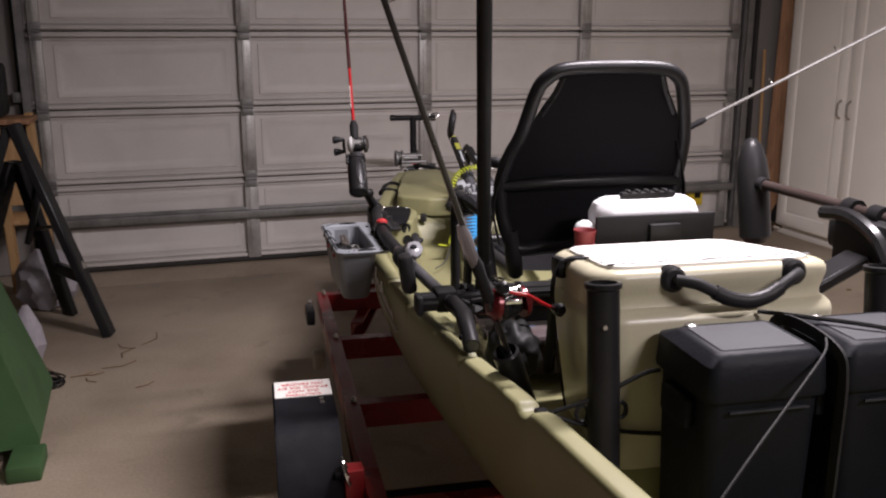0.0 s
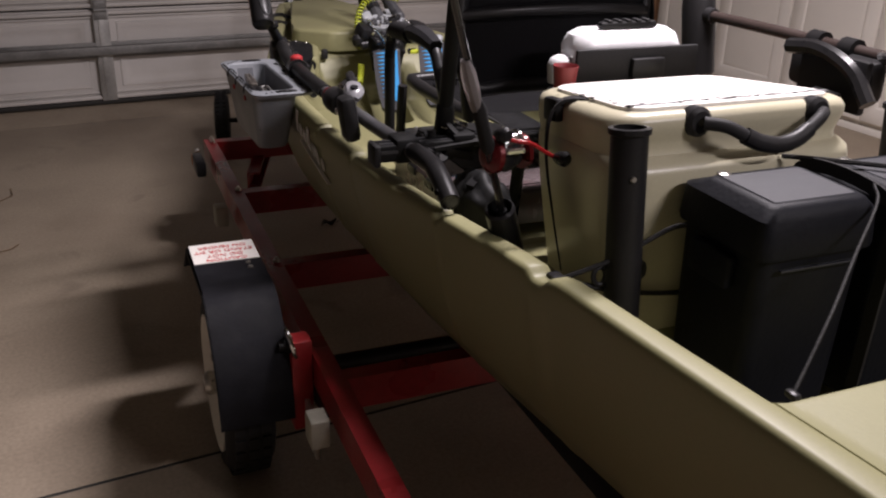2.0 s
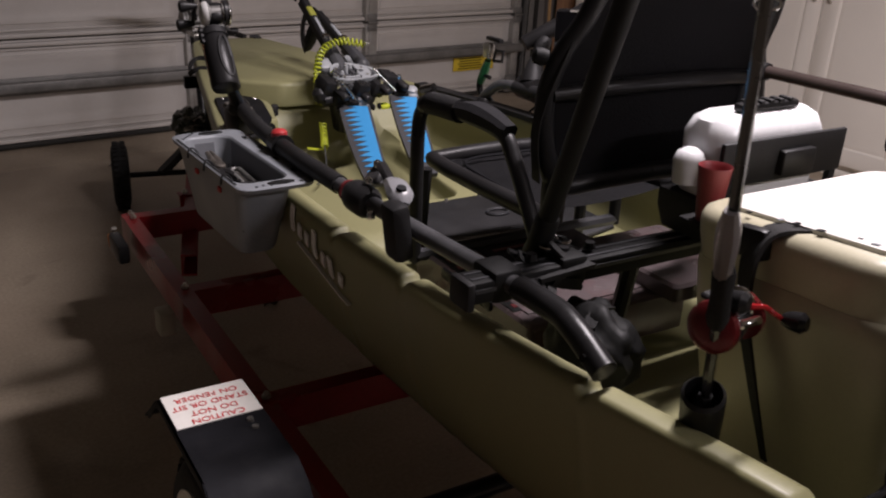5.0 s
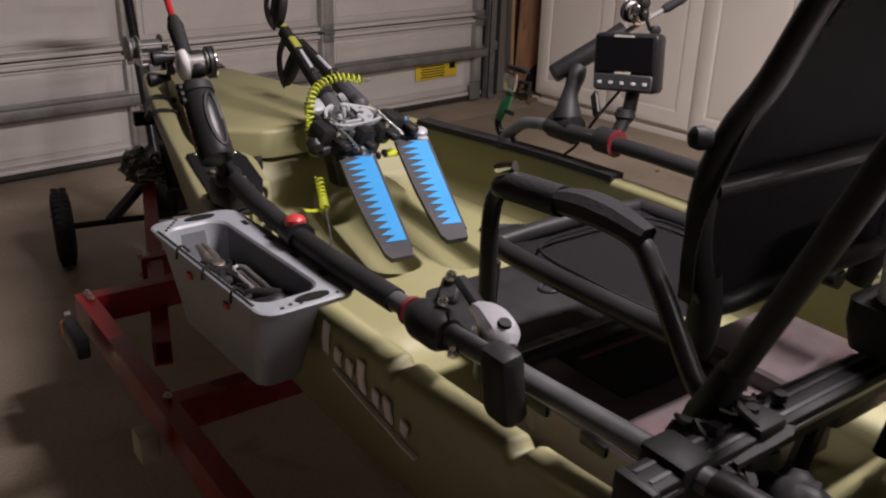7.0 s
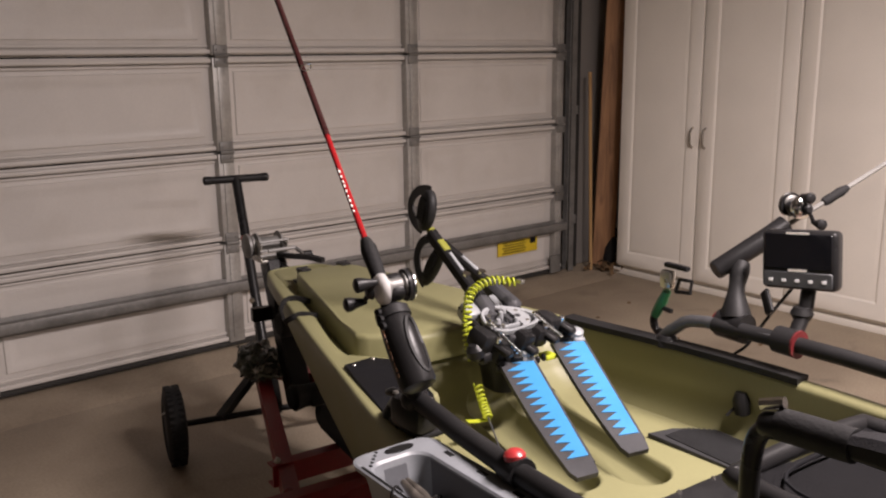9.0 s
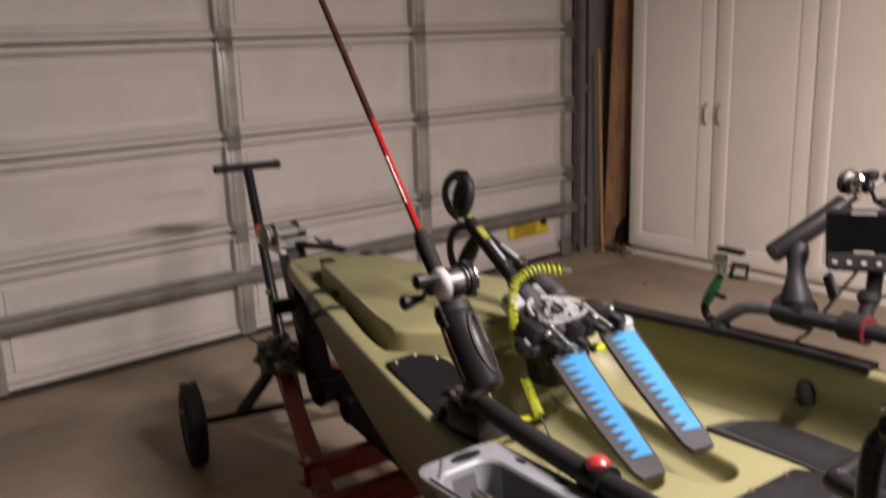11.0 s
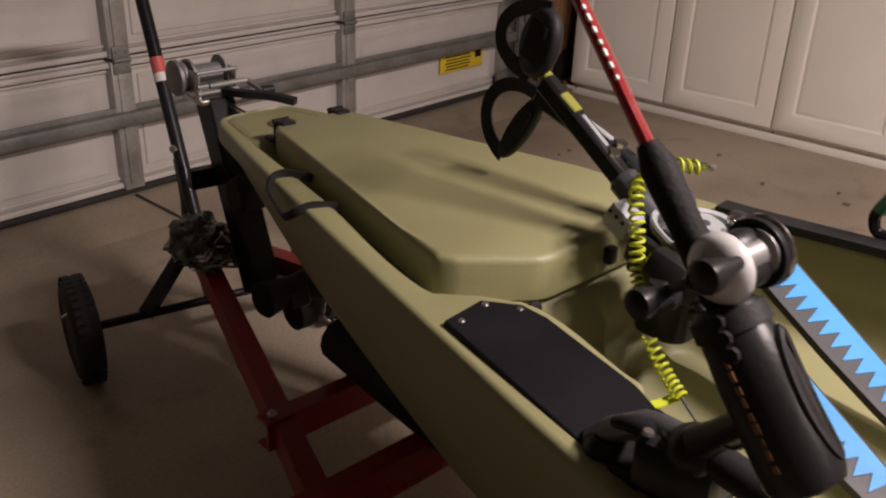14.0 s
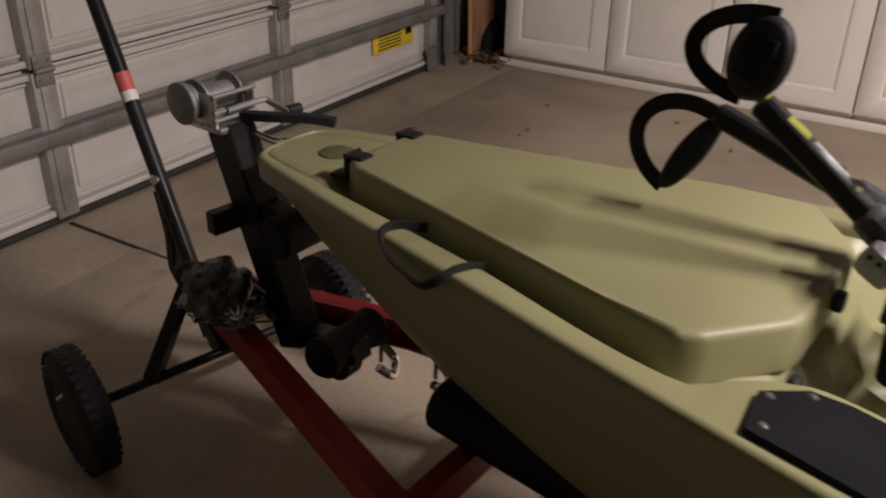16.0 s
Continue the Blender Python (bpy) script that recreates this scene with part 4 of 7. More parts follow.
part("pole", single(tube, [up_pole(-0.02), up_pole(0.6), P1], 0.020, 14), M_BLACK, dolly)
part("lower_sleeve", single(tube, [up_pole(-0.10), up_pole(0.10)], 0.026, 4, SQ), M_BLACK, dolly, "black square lower sleeve")
part("pole_label", single(tube, [up_pole(0.645), up_pole(0.70)], 0.0208, 14), paint("red_pole_label", (0.55, 0.10, 0.09), 0.5), dolly)
part("pole_label", single(tube, [up_pole(0.615), up_pole(0.645)], 0.0207, 14), M_WHITELAB, dolly)
part("handle_bar", single(tube, [P1 + Vector((-0.133, 0.018, 0)), P1 + Vector((0.133, -0.018, 0))], 0.0165, 14), M_BLACKMAT, dolly)
for sg in (-1, 1):
    part("grip_end", single(lathe, P1 + Vector((sg * 0.105, -sg * 0.014, 0)), (sg, -sg * 0.135, 0), ((0, 0.0165), (0.004, 0.0185), (0.026, 0.0185), (0.032, 0.012)), 14), M_BLACK, dolly)
part("kick_stand", single(tube, smooth_path([up_pole(0.34) + Vector((0, 0.02, 0)), (0.084, 4.612, 0.36), (0.084, 4.615, 0.265), (0.078, 4.57, 0.245), (0.070, 4.52, 0.240)], 3), 0.012, 4, SQ), M_BLACK, dolly)
part("pin_plate", single(box, up_pole(0.105) + Vector((-0.027, -0.022, 0)), (0.006, 0.034, 0.058), 0.002, 1, pose(0, 0, 0, -28, 0, 0)), M_CHROME, dolly, "bright plated hitch plate")
for q in (0.085, 0.125):
    part("pin_bolt", single(lathe, up_pole(q) + Vector((-0.030, -0.022, 0)), (-1, -0.3, 0), ((0, 0.009), (0.005, 0.008)), 10), M_ZINC, dolly)
part("bolt_head", single(lathe, up_pole(0.388) + Vector((-0.020, -0.010, 0)), (-1, -0.5, 0), ((0, 0.013), (0.006, 0.011)), 12), M_CHROME, dolly)
part("axle", single(tube, [WC, WC + AXD * 0.70], 0.0125, 10), M_BLACK, dolly)
part("axle_post", single(tube, [MID, up_pole(0.02)], 0.030, 4, SQ), M_BLACK, dolly)
for sg in (-1, 1):
    part("brace", single(tube, [MID + AXD * (0.205 * sg), up_pole(0.10)], 0.016, 4, SQ), M_BLACK, dolly)
    hubc = WC if sg < 0 else WC + AXD * 0.69
    bm = bmesh.new()
    lathe(bm, hubc - AXD * 0.036, AXD, ((0.008, 0.075), (0.0, 0.098), (0.004, 0.125), (0.016, 0.141), (0.030, 0.147), (0.042, 0.147), (0.056, 0.141), (0.068, 0.125), (0.072, 0.098), (0.064, 0.075)), 36, False)
    wh = part("wheel", bm, M_RUBBER, dolly, "black pneumatic dolly wheel")
    bm = bmesh.new()
    up, fw = Vector((0, 0, 1)), AXD.cross(Vector((0, 0, 1)))
    for q in range(40):
        a = 2 * math.pi * q / 40
        r = fw * math.cos(a) + up * math.sin(a)
        m = Matrix((AXD, r.cross(AXD), r)).transposed().to_4x4()
        for k in (-0.016, 0.016):
            box(bm, hubc + AXD * k + r * 0.1475, (0.020, 0.012, 0.004), 0, 1, m)
    part("tread", bm, M_RUBBER, wh)
    part("rim", single(lathe, hubc - AXD * 0.030, AXD, ((0, 0.077), (0.060, 0.077), (0.058, 0.060), (0.046, 0.040), (0.056, 0.024), (0.064, 0.0)), 24), M_BLACKMAT, wh)
    part("valve", single(tube, [hubc - AXD * 0.030 + Vector((0, 0, 0.055)), hubc - AXD * 0.044 + Vector((0, 0, 0.048))], 0.004, 6), M_ZINC, wh)

M_GREENWIRE = paint("grey_green_wire", (0.20, 0.21, 0.17), 0.6, vary=0.2)
# tangle of safety chain and wire on the tongue
tangle = thing("safety_chain", (-0.053, 4.18, 0.36), K, "tangled safety chain and wiring heaped on the tongue", "chain")
rng = random.Random(4)
for j in range(34):
    pts = []
    cs, cz = rng.uniform(-0.06, 0.09), abs(rng.gauss(0, 0.04))
    for i in range(6):
        pts.append((-0.075 + rng.uniform(-0.06, 0.06), 4.19 + cs + rng.uniform(-0.06, 0.06), 0.343 + min(0.13, cz + 0.025 * rng.random())))
    part("loop", single(tube, smooth_path(pts, 4), rng.choice((0.0018, 0.0024, 0.0034)), 5), rng.choice((M_ZINC, M_CORD, M_GALVDARK, M_GREENWIRE, M_GREENWIRE)), tangle)
bm = bmesh.new()
bmesh.ops.create_icosphere(bm, subdivisions=4, radius=0.072)
for v in bm.verts:
    v.co *= 1 + 0.34 * noise.noise(v.co * 30) + 0.16 * noise.noise(v.co * 80)
    v.co.y *= 1.25
    v.co.z *= 0.9
bm.transform(Matrix.Translation((-0.075, 4.225, 0.405)))
part("crumpled_sleeve", bm, paint("dull_green_film", (0.055, 0.062, 0.050), 0.28, vary=0.35, scale=30, fine=120, bump=0.3), tangle, "crumpled dull green plastic sleeve", smooth=28)
for s, u in ((3.91, 0.09), (3.78, 0.115)):
    ch = thing("chain_hook", (u, s, 0.27), K, "zinc-plated chain hook hanging under the tongue", "hook", "hooks under the tongue")
    part("hook", single(tube, smooth_path([(u, s, 0.36), (u + 0.01, s, 0.31), (u + 0.028, s - 0.02, 0.265), (u, s - 0.035, 0.245), (u - 0.028, s - 0.02, 0.275)], 4), 0.010, 8), M_CHROME, ch)
    part("latch", single(tube, [(u - 0.005, s - 0.01, 0.33), (u - 0.02, s - 0.02, 0.285)], 0.005, 6), M_ZINC, ch)


# ---- on the kayak: cooler, battery boxes, seat ----
def rounded(u0, u1, s0, s1, r, n=5):
    """A rounded rectangle's outline."""
    out = []
    for cx, cy, a0 in ((u1 - r, s1 - r, 0), (u0 + r, s1 - r, 90), (u0 + r, s0 + r, 180), (u1 - r, s0 + r, 270)):
        for i in range(n + 1):
            a = radians(a0 + 90 * i / n)
            out.append((cx + r * math.cos(a), cy + r * math.sin(a)))
    return out


def shell(bm, levels, squeeze=None):
    """Stacks rounded outlines: (z, u0, u1, s0, s1, r)."""
    rings = []
    for z, u0, u1, s0, s1, r in levels:
        o = rounded(u0, u1, s0, s1, r)
        if squeeze:
            o = [(squeeze(u, s), s) for u, s in o]
        rings.append([(u, s, z) for u, s in o])
    loft(bm, rings)


CK = K @ Matrix.Translation((0, 1.03, 1.055)) @ pose(0, 0, 0, -6.5) @ Matrix.Translation((0, -1.03, -1.055))
cooler = thing("cooler", (0, 1.2, 0.70), CK, "tan rotomoulded cooler with a white lid pad", "cooler")


def front_narrow(u, s):
    return u * (1 - 0.16 * (s - 1.03) / 0.34)


part("body", single(shell, [(0.685, -0.205, 0.205, 1.05, 1.36, 0.05), (0.70, -0.215, 0.215, 1.043, 1.365, 0.058), (0.90, -0.238, 0.238, 1.020, 1.380, 0.064), (0.955, -0.242, 0.242, 1.014, 1.382, 0.066), (0.968, -0.242, 0.242, 1.018, 1.382, 0.066), (0.975, -0.240, 0.240, 1.028, 1.381, 0.064), (0.980, -0.238, 0.238, 1.040, 1.380, 0.062)], front_narrow), M_COOLER, cooler)
clid = part("lid", single(shell, [(0.9802, -0.237, 0.237, 1.043, 1.380, 0.062), (0.990, -0.238, 0.238, 1.046, 1.380, 0.062), (1.006, -0.241, 0.241, 1.040, 1.382, 0.064), (1.022, -0.243, 0.243, 1.032, 1.383, 0.066), (1.034, -0.242, 0.242, 1.031, 1.382, 0.066), (1.043, -0.236, 0.236, 1.036, 1.377, 0.062), (1.048, -0.225, 0.225, 1.046, 1.366, 0.056)], front_narrow), M_COOLER, cooler)
part("lid_pad", single(shell, [(1.0475, -0.206, 0.206, 1.052, 1.352, 0.045), (1.0535, -0.206, 0.206, 1.052, 1.352, 0.045), (1.0555, -0.201, 0.201, 1.057, 1.347, 0.042)], front_narrow), M_LID, clid, "white foam lid pad")
rng = random.Random(77)
for i in range(26):
    w, d = rng.choice((0.008, 0.011, 0.015, 0.022)), rng.choice((0.008, 0.010, 0.013))
    part("pad_print", single(box, (-0.188 + 0.0150 * i + rng.uniform(-0.004, 0.004), 1.073 + rng.uniform(-0.005, 0.006), 1.0556), (w, d, 0.0012), 0.0003, 1, pose(0, 0, 0, 0, 0, rng.uniform(-25, 25))), rng.choice((M_PLATE, M_PLATE, M_LEVER)), clid, "dark printed mark")
for i in range(6):
    part("pad_print", single(box, (-0.190 + rng.uniform(-0.006, 0.004), 1.10 + 0.035 * i + rng.uniform(-0.01, 0.01), 1.0556), (rng.uniform(0.004, 0.010), rng.uniform(0.005, 0.012), 0.0012), 0.0003, 1), rng.choice((M_PLATE, M_GREYPL)), clid, "dark printed mark")
bm = bmesh.new()
HZ = 1.030
tube(bm, smooth_path([(-0.092, 1.016, HZ), (-0.066, 0.998, HZ - 0.004), (-0.045, 0.990, HZ - 0.014), (-0.015, 0.984, HZ - 0.030), (0.025, 0.982, HZ - 0.037), (0.065, 0.984, HZ - 0.030), (0.095, 0.990, HZ - 0.014), (0.118, 0.998, HZ - 0.004), (0.142, 1.016, HZ)], 5), 0.0105, 10)
h = part("rope_handle", bm, M_BLACKMAT, cooler, "black rope handle with a rubber grip")
part("grip", single(tube, smooth_path([(-0.036, 0.988, HZ - 0.019), (-0.010, 0.984, HZ - 0.031), (0.025, 0.982, HZ - 0.037), (0.060, 0.984, HZ - 0.031), (0.086, 0.988, HZ - 0.019)], 5), 0.0135, 12), M_BLACK, h)
for u in (-0.092, 0.142):
    bm = single(lathe, (u, 1.036, HZ), (0, -1, 0), ((-0.012, 0.024), (0.008, 0.0235), (0.014, 0.017)), 18)
    part("handle_mount", bm, M_BLACK, h)
    part("mount_screw", single(lathe, (u, 1.024, HZ), (0, -1, 0), ((0, 0.006), (0.004, 0.005)), 8), M_ZINC, h)
for u, s, r in ((-0.232, 1.004, 0.028), (0.300, 1.00, 0.030)):
    bm = bmesh.new()
    lathe(bm, (u, s, 0.70), (0, 0, 1), ((0, r), (0.325, r), (0.328, r + 0.004), (0.336, r + 0.004), (0.337, r - 0.004), (0.20, r - 0.005)), 18)
    ht = part("rod_tube", bm, M_BLACK, cooler, "black plastic rod tube")
    part("tube_screw", single(lathe, (u - 0.008, s - r + 0.002, 0.965), (0, -1, 0), ((0, 0.005), (0.004, 0.004)), 8), M_ZINC, ht)
    for du in (-0.035, 0.035):
        part("eyelet", single(tube, [(u + du + 0.011 * math.cos(a), s + 0.01, 0.81 + 0.014 * math.sin(a)) for a in [i * math.pi / 5 for i in range(11)]], 0.004, 6), M_BLACK, ht)
for pts in ([(-0.17, 1.20, 1.048), (-0.215, 1.225, 1.047), (-0.238, 1.235, 1.02), (-0.243, 1.235, 0.95), (-0.240, 1.215, 0.86), (-0.234, 1.19, 0.76)],):
    n = len(smooth_path(pts, 4))
    part("lid_strap", single(tube, smooth_path(pts, 4), [0.019 - 0.012 * max(0.0, i / n - 0.4) / 0.6 for i in range(n)], 4, [(1, 0.14), (-1, 0.14), (-1, -0.14), (1, -0.14)]), M_CORD, cooler, "black rubber lid strap")
part("strap_buckle", boxes(((-0.226, 1.243, 1.03), (0.02, 0.045, 0.04), 0.006)), M_BLACK, cooler)


def battery_box(u0, u1, s0, s1):
    b = thing("battery_box", ((u0 + u1) / 2, (s0 + s1) / 2, 0.61), K, "black plastic battery box with a strapped lid", "battery box", "battery boxes behind the cooler")
    part("case", single(shell, [(0.61, u0 + 0.018, u1 - 0.018, s0 + 0.018, s1 - 0.018, 0.02), (0.62, u0 + 0.008, u1 - 0.008, s0 + 0.008, s1 - 0.008, 0.022), (0.905, u0 + 0.002, u1 - 0.002, s0 + 0.002, s1 - 0.002, 0.022)]), M_BOX, b)
    ld = part("lid", single(shell, [(0.898, u0 - 0.006, u1 + 0.006, s0 - 0.006, s1 + 0.006, 0.022), (0.906, u0 - 0.008, u1 + 0.008, s0 - 0.008, s1 + 0.008, 0.024), (0.953, u0 - 0.004, u1 + 0.004, s0 - 0.004, s1 + 0.004, 0.022), (0.968, u0 + 0.010, u1 - 0.010, s0 + 0.006, s1 - 0.03, 0.018), (0.972, u0 + 0.016, u1 - 0.016, s0 + 0.012, s1 - 0.036, 0.016)]), M_BOX, b)
    part("lid_panel", single(shell, [(0.9715, u0 + 0.024, u1 - 0.024, s0 + 0.020, s1 - 0.046, 0.006), (0.9740, u0 + 0.026, u1 - 0.026, s0 + 0.022, s1 - 0.048, 0.006)]), M_BOXLID, ld, "rough grey top panel")
    part("vent_cap", single(lathe, ((u0 * 0.8 + u1 * 0.2), s1 - 0.038, 0.964), (0, 0, 1), ((0, 0.012), (0.010, 0.011), (0.012, 0.007)), 12), M_ZINC, ld)
    part("seam", boxes((((u0 + u1) / 2, s0 - 0.006, 0.882), (u1 - u0 - 0.06, 0.006, 0.004), 0.001)), M_BOXLID, b)
    for u in (u0, u1):
        sg = -1 if u == u0 else 1
        part("side_grip", boxes(((u + sg * 0.006, (s0 + s1) / 2, 0.86), (0.018, 0.09, 0.05), 0.006)), M_BOX, b)
    return b


battery_box(-0.135, 0.060, 0.80, 0.985)
battery_box(0.098, 0.290, 0.80, 0.985)
for i, (pts, r) in enumerate((([(0.078, 0.99, 0.92), (0.078, 0.97, 0.962), (0.08, 0.90, 0.974), (0.079, 0.81, 0.965), (0.079, 0.785, 0.93), (0.079, 0.785, 0.80), (0.079, 0.79, 0.615)], 0.010), ([(0.075, 0.83, 0.978), (0.048, 0.795, 0.965), (-0.04, 0.735, 0.925), (-0.14, 0.665, 0.885), (-0.238, 0.606, 0.828)], 0.0024),
                              ([(-0.335, 0.995, 0.812), (-0.25, 0.975, 0.845), (-0.17, 0.965, 0.885), (-0.142, 0.955, 0.895)], 0.004), ([(-0.335, 1.0, 0.815), (-0.24, 0.985, 0.785), (-0.12, 0.99, 0.76), (0.0, 0.995, 0.755)], 0.004), ([(0.06, 1.0, 0.97), (0.10, 0.93, 0.98), (0.20, 0.84, 0.98), (0.31, 0.79, 0.95)], 0.004))):
    cord = thing("bungee_cord", pts[-1], K, "thin black bungee cord stretched over the load", "cord", "bungee cords")
    part("cord", single(tube, smooth_path(pts, 5), r, 6 if r < 0.009 else 4, None if r < 0.009 else [(1, 0.25), (-1, 0.25), (-1, -0.25), (1, -0.25)]), M_CORD, cord)
    if i in (1, 2):
        e = pts[-1] if i == 1 else pts[0]
        part("cord_hook", boxes(((e[0], e[1], e[2]), (0.012, 0.020, 0.010) if i == 1 else (0.022, 0.035, 0.018), 0.004)), M_BLACK, cord)

# white jug and black tray between seat and cooler
tray = thing("gear_tray", (0.07, 1.45, 0.68), K, "black plastic gear tray behind the seat", "tray")
part("back_plate", boxes(((0.067, 1.438, 1.025), (0.282, 0.010, 0.070), 0.004)), M_BLACKMAT, tray)
part("centre_pocket", boxes(((0.085, 1.428, 1.02), (0.075, 0.016, 0.04), 0.004)), M_BLACK, tray)
part("tray_body", single(shell, [(0.895, -0.06, 0.19, 1.42, 1.56, 0.02), (0.93, -0.07, 0.205, 1.415, 1.565, 0.02), (0.96, -0.07, 0.205, 1.415, 1.565, 0.02)]), M_BLACKMAT, tray)
for u in (0.10, 0.17):
    part("leg", boxes(((u, 1.50, 0.775), (0.022, 0.022, 0.245), 0.004)), M_BLACKMAT, tray)
for u in (-0.05, 0.19):
    part("post", boxes(((u, 1.438, 0.965), (0.016, 0.012, 0.06), 0.003)), M_BLACKMAT, tray)
jug = thing("plastic_jug", (0.065, 1.50, 0.96), K, "white plastic jug with a black carry handle", "jug")
part("bottle", single(shell, [(0.962, -0.055, 0.185, 1.455, 1.545, 0.03), (1.055, -0.06, 0.19, 1.45, 1.55, 0.035), (1.078, -0.052, 0.182, 1.458, 1.542, 0.035), (1.088, -0.035, 0.165, 1.472, 1.528, 0.025)]), M_WHITEPL, jug)
part("carry_handle", boxes(((0.065, 1.485, 1.096), (0.13, 0.022, 0.014), 0.005)), M_BLACK, jug)
for i in range(5):
    part("handle_rib", boxes(((0.02 + 0.022 * i, 1.485, 1.104), (0.010, 0.024, 0.006), 0.002)), M_BLACKMAT, jug)
part("side_bulge", single(lathe, (-0.076, 1.495, 0.985), (0, 0, 1), ((0, 0.022), (0.036, 0.025), (0.048, 0.020), (0.055, 0.008)), 16), M_WHITEPL, jug)
part("cup_shelf", boxes(((-0.095, 1.422, 0.950), (0.075, 0.055, 0.010), 0.003)), M_BLACKMAT, tray)
cup = thing("red_cup", (-0.106, 1.418, 0.955), K, "red plastic cup standing behind the cooler", "cup")
part("wall", single(lathe, (-0.106, 1.418, 0.955), (0, 0, 1), ((0, 0.017), (0.076, 0.0235), (0.080, 0.025), (0.082, 0.0245), (0.076, 0.021), (0.01, 0.015)), 20), paint("dull_red_cup", (0.22, 0.030, 0.034), 0.5, vary=0.08), cup)

# ---- the seat ----
seat = thing("kayak_seat", (0, 1.85, 0.64), K, "black framed kayak seat with mesh back and armrests", "seat")
R = 0.0145
bm = bmesh.new()
back = [(0, 1.655, 0.945), (-0.12, 1.658, 0.942), (-0.165, 1.663, 0.938), (-0.192, 1.667, 0.945), (-0.207, 1.668, 0.975), (-0.221, 1.672, 1.03), (-0.226, 1.667, 1.10), (-0.220, 1.654, 1.165), (-0.205, 1.634, 1.22), (-0.180, 1.605, 1.318), (-0.157, 1.592, 1.352), (-0.115, 1.587, 1.370), (0, 1.585, 1.374)]
back = back + [(-u, s, z) for u, s, z in reversed(back[:-1])]


def skewed(pts):
    """The upper back leans a little to starboard."""
    return [(u + 0.018 * max(0.0, min(1.0, (z - 1.10) / 0.12)), s, z) for u, s, z in pts]


back = skewed(back)
tube(bm, smooth_path(back, 4), 0.0165, 10)
part("back_frame", bm, M_FRAME, seat)
for sg in (-1, 1):
    part("hinge_leg", single(tube, smooth_path([(sg * 0.200, 1.667, 0.985), (sg * 0.192, 1.668, 0.93), (sg * 0.182, 1.678, 0.872)], 4), [0.017, 0.018, 0.019, 0.020, 0.021, 0.021, 0.021, 0.020, 0.019], 12), M_BLACKMAT, seat)
rows = []
for z, s, w, bow in ((0.944, 1.664, 0.185, 0.004), (0.98, 1.669, 0.204, 0.007), (1.03, 1.672, 0.214, 0.012), (1.10, 1.665, 0.218, 0.016), (1.18, 1.647, 0.206, 0.016), (1.26, 1.621, 0.178, 0.013), (1.298, 1.609, 0.156, 0.010), (1.322, 1.601, 0.132, 0.006), (1.342, 1.594, 0.124, 0.003), (1.362, 1.588, 0.128, 0.0)):
    rows.append(skewed([(w * q, s - 0.002 - bow * (1 - q * q), z) for q in (-1, -0.85, -0.6, -0.3, 0, 0.3, 0.6, 0.85, 1)]))
bm = bmesh.new()
loft(bm, rows, False, False)
bmesh.ops.solidify(bm, geom=bm.faces[:], thickness=0.010)
mesh_back = part("back_mesh", bm, M_MESH, seat, "black mesh back panel")
for sg in (-1, 1):
    pts = skewed([(sg * 0.118, 1.590, 1.362), (sg * 0.135, 1.600, 1.318), (sg * 0.165, 1.616, 1.265)])
    part("corner_web", single(tube, smooth_path(pts, 4), 0.007, 6), M_BLACK, mesh_back)
part("lumbar_bar", single(tube, smooth_path([(-0.222, 1.66, 1.095), (-0.1, 1.638, 1.105), (0.1, 1.638, 1.105), (0.222, 1.66, 1.095)], 4), 0.013, 10), M_BLACK, seat)
# seat pan
panf = [(-0.174, 1.70, 0.870), (-0.174, 1.80, 0.866), (-0.174, 1.96, 0.862), (-0.170, 2.080, 0.862), (-0.150, 2.096, 0.863), (0, 2.100, 0.866)]
panf = panf + [(-u, s, z) for u, s, z in reversed(panf[:-1])]
part("pan_frame", single(tube, smooth_path(panf, 4), 0.0165, 12), M_BLACK, seat)
rows = []
for s, z, w in ((1.765, 0.862, 0.166), (1.82, 0.859, 0.166), (1.92, 0.858, 0.166), (2.02, 0.860, 0.172), (2.085, 0.866, 0.165)):
    rows.append([(w * q, s, z - 0.012 * (1 - q * q)) for q in (-1, -0.6, -0.2, 0.2, 0.6, 1)])
bm = bmesh.new()
loft(bm, rows, False, False)
bmesh.ops.solidify(bm, geom=bm.faces[:], thickness=0.014)
pan = part("seat_mesh", bm, M_MESH, seat, "black mesh seat pan")
part("seat_piping", single(tube, smooth_path([(-0.140, 1.77, 0.866), (-0.142, 1.90, 0.865), (-0.128, 2.035, 0.868), (0, 2.062, 0.866), (0.128, 2.035, 0.868), (0.142, 1.9, 0.865)], 4), 0.003, 6), M_PLATE, pan)
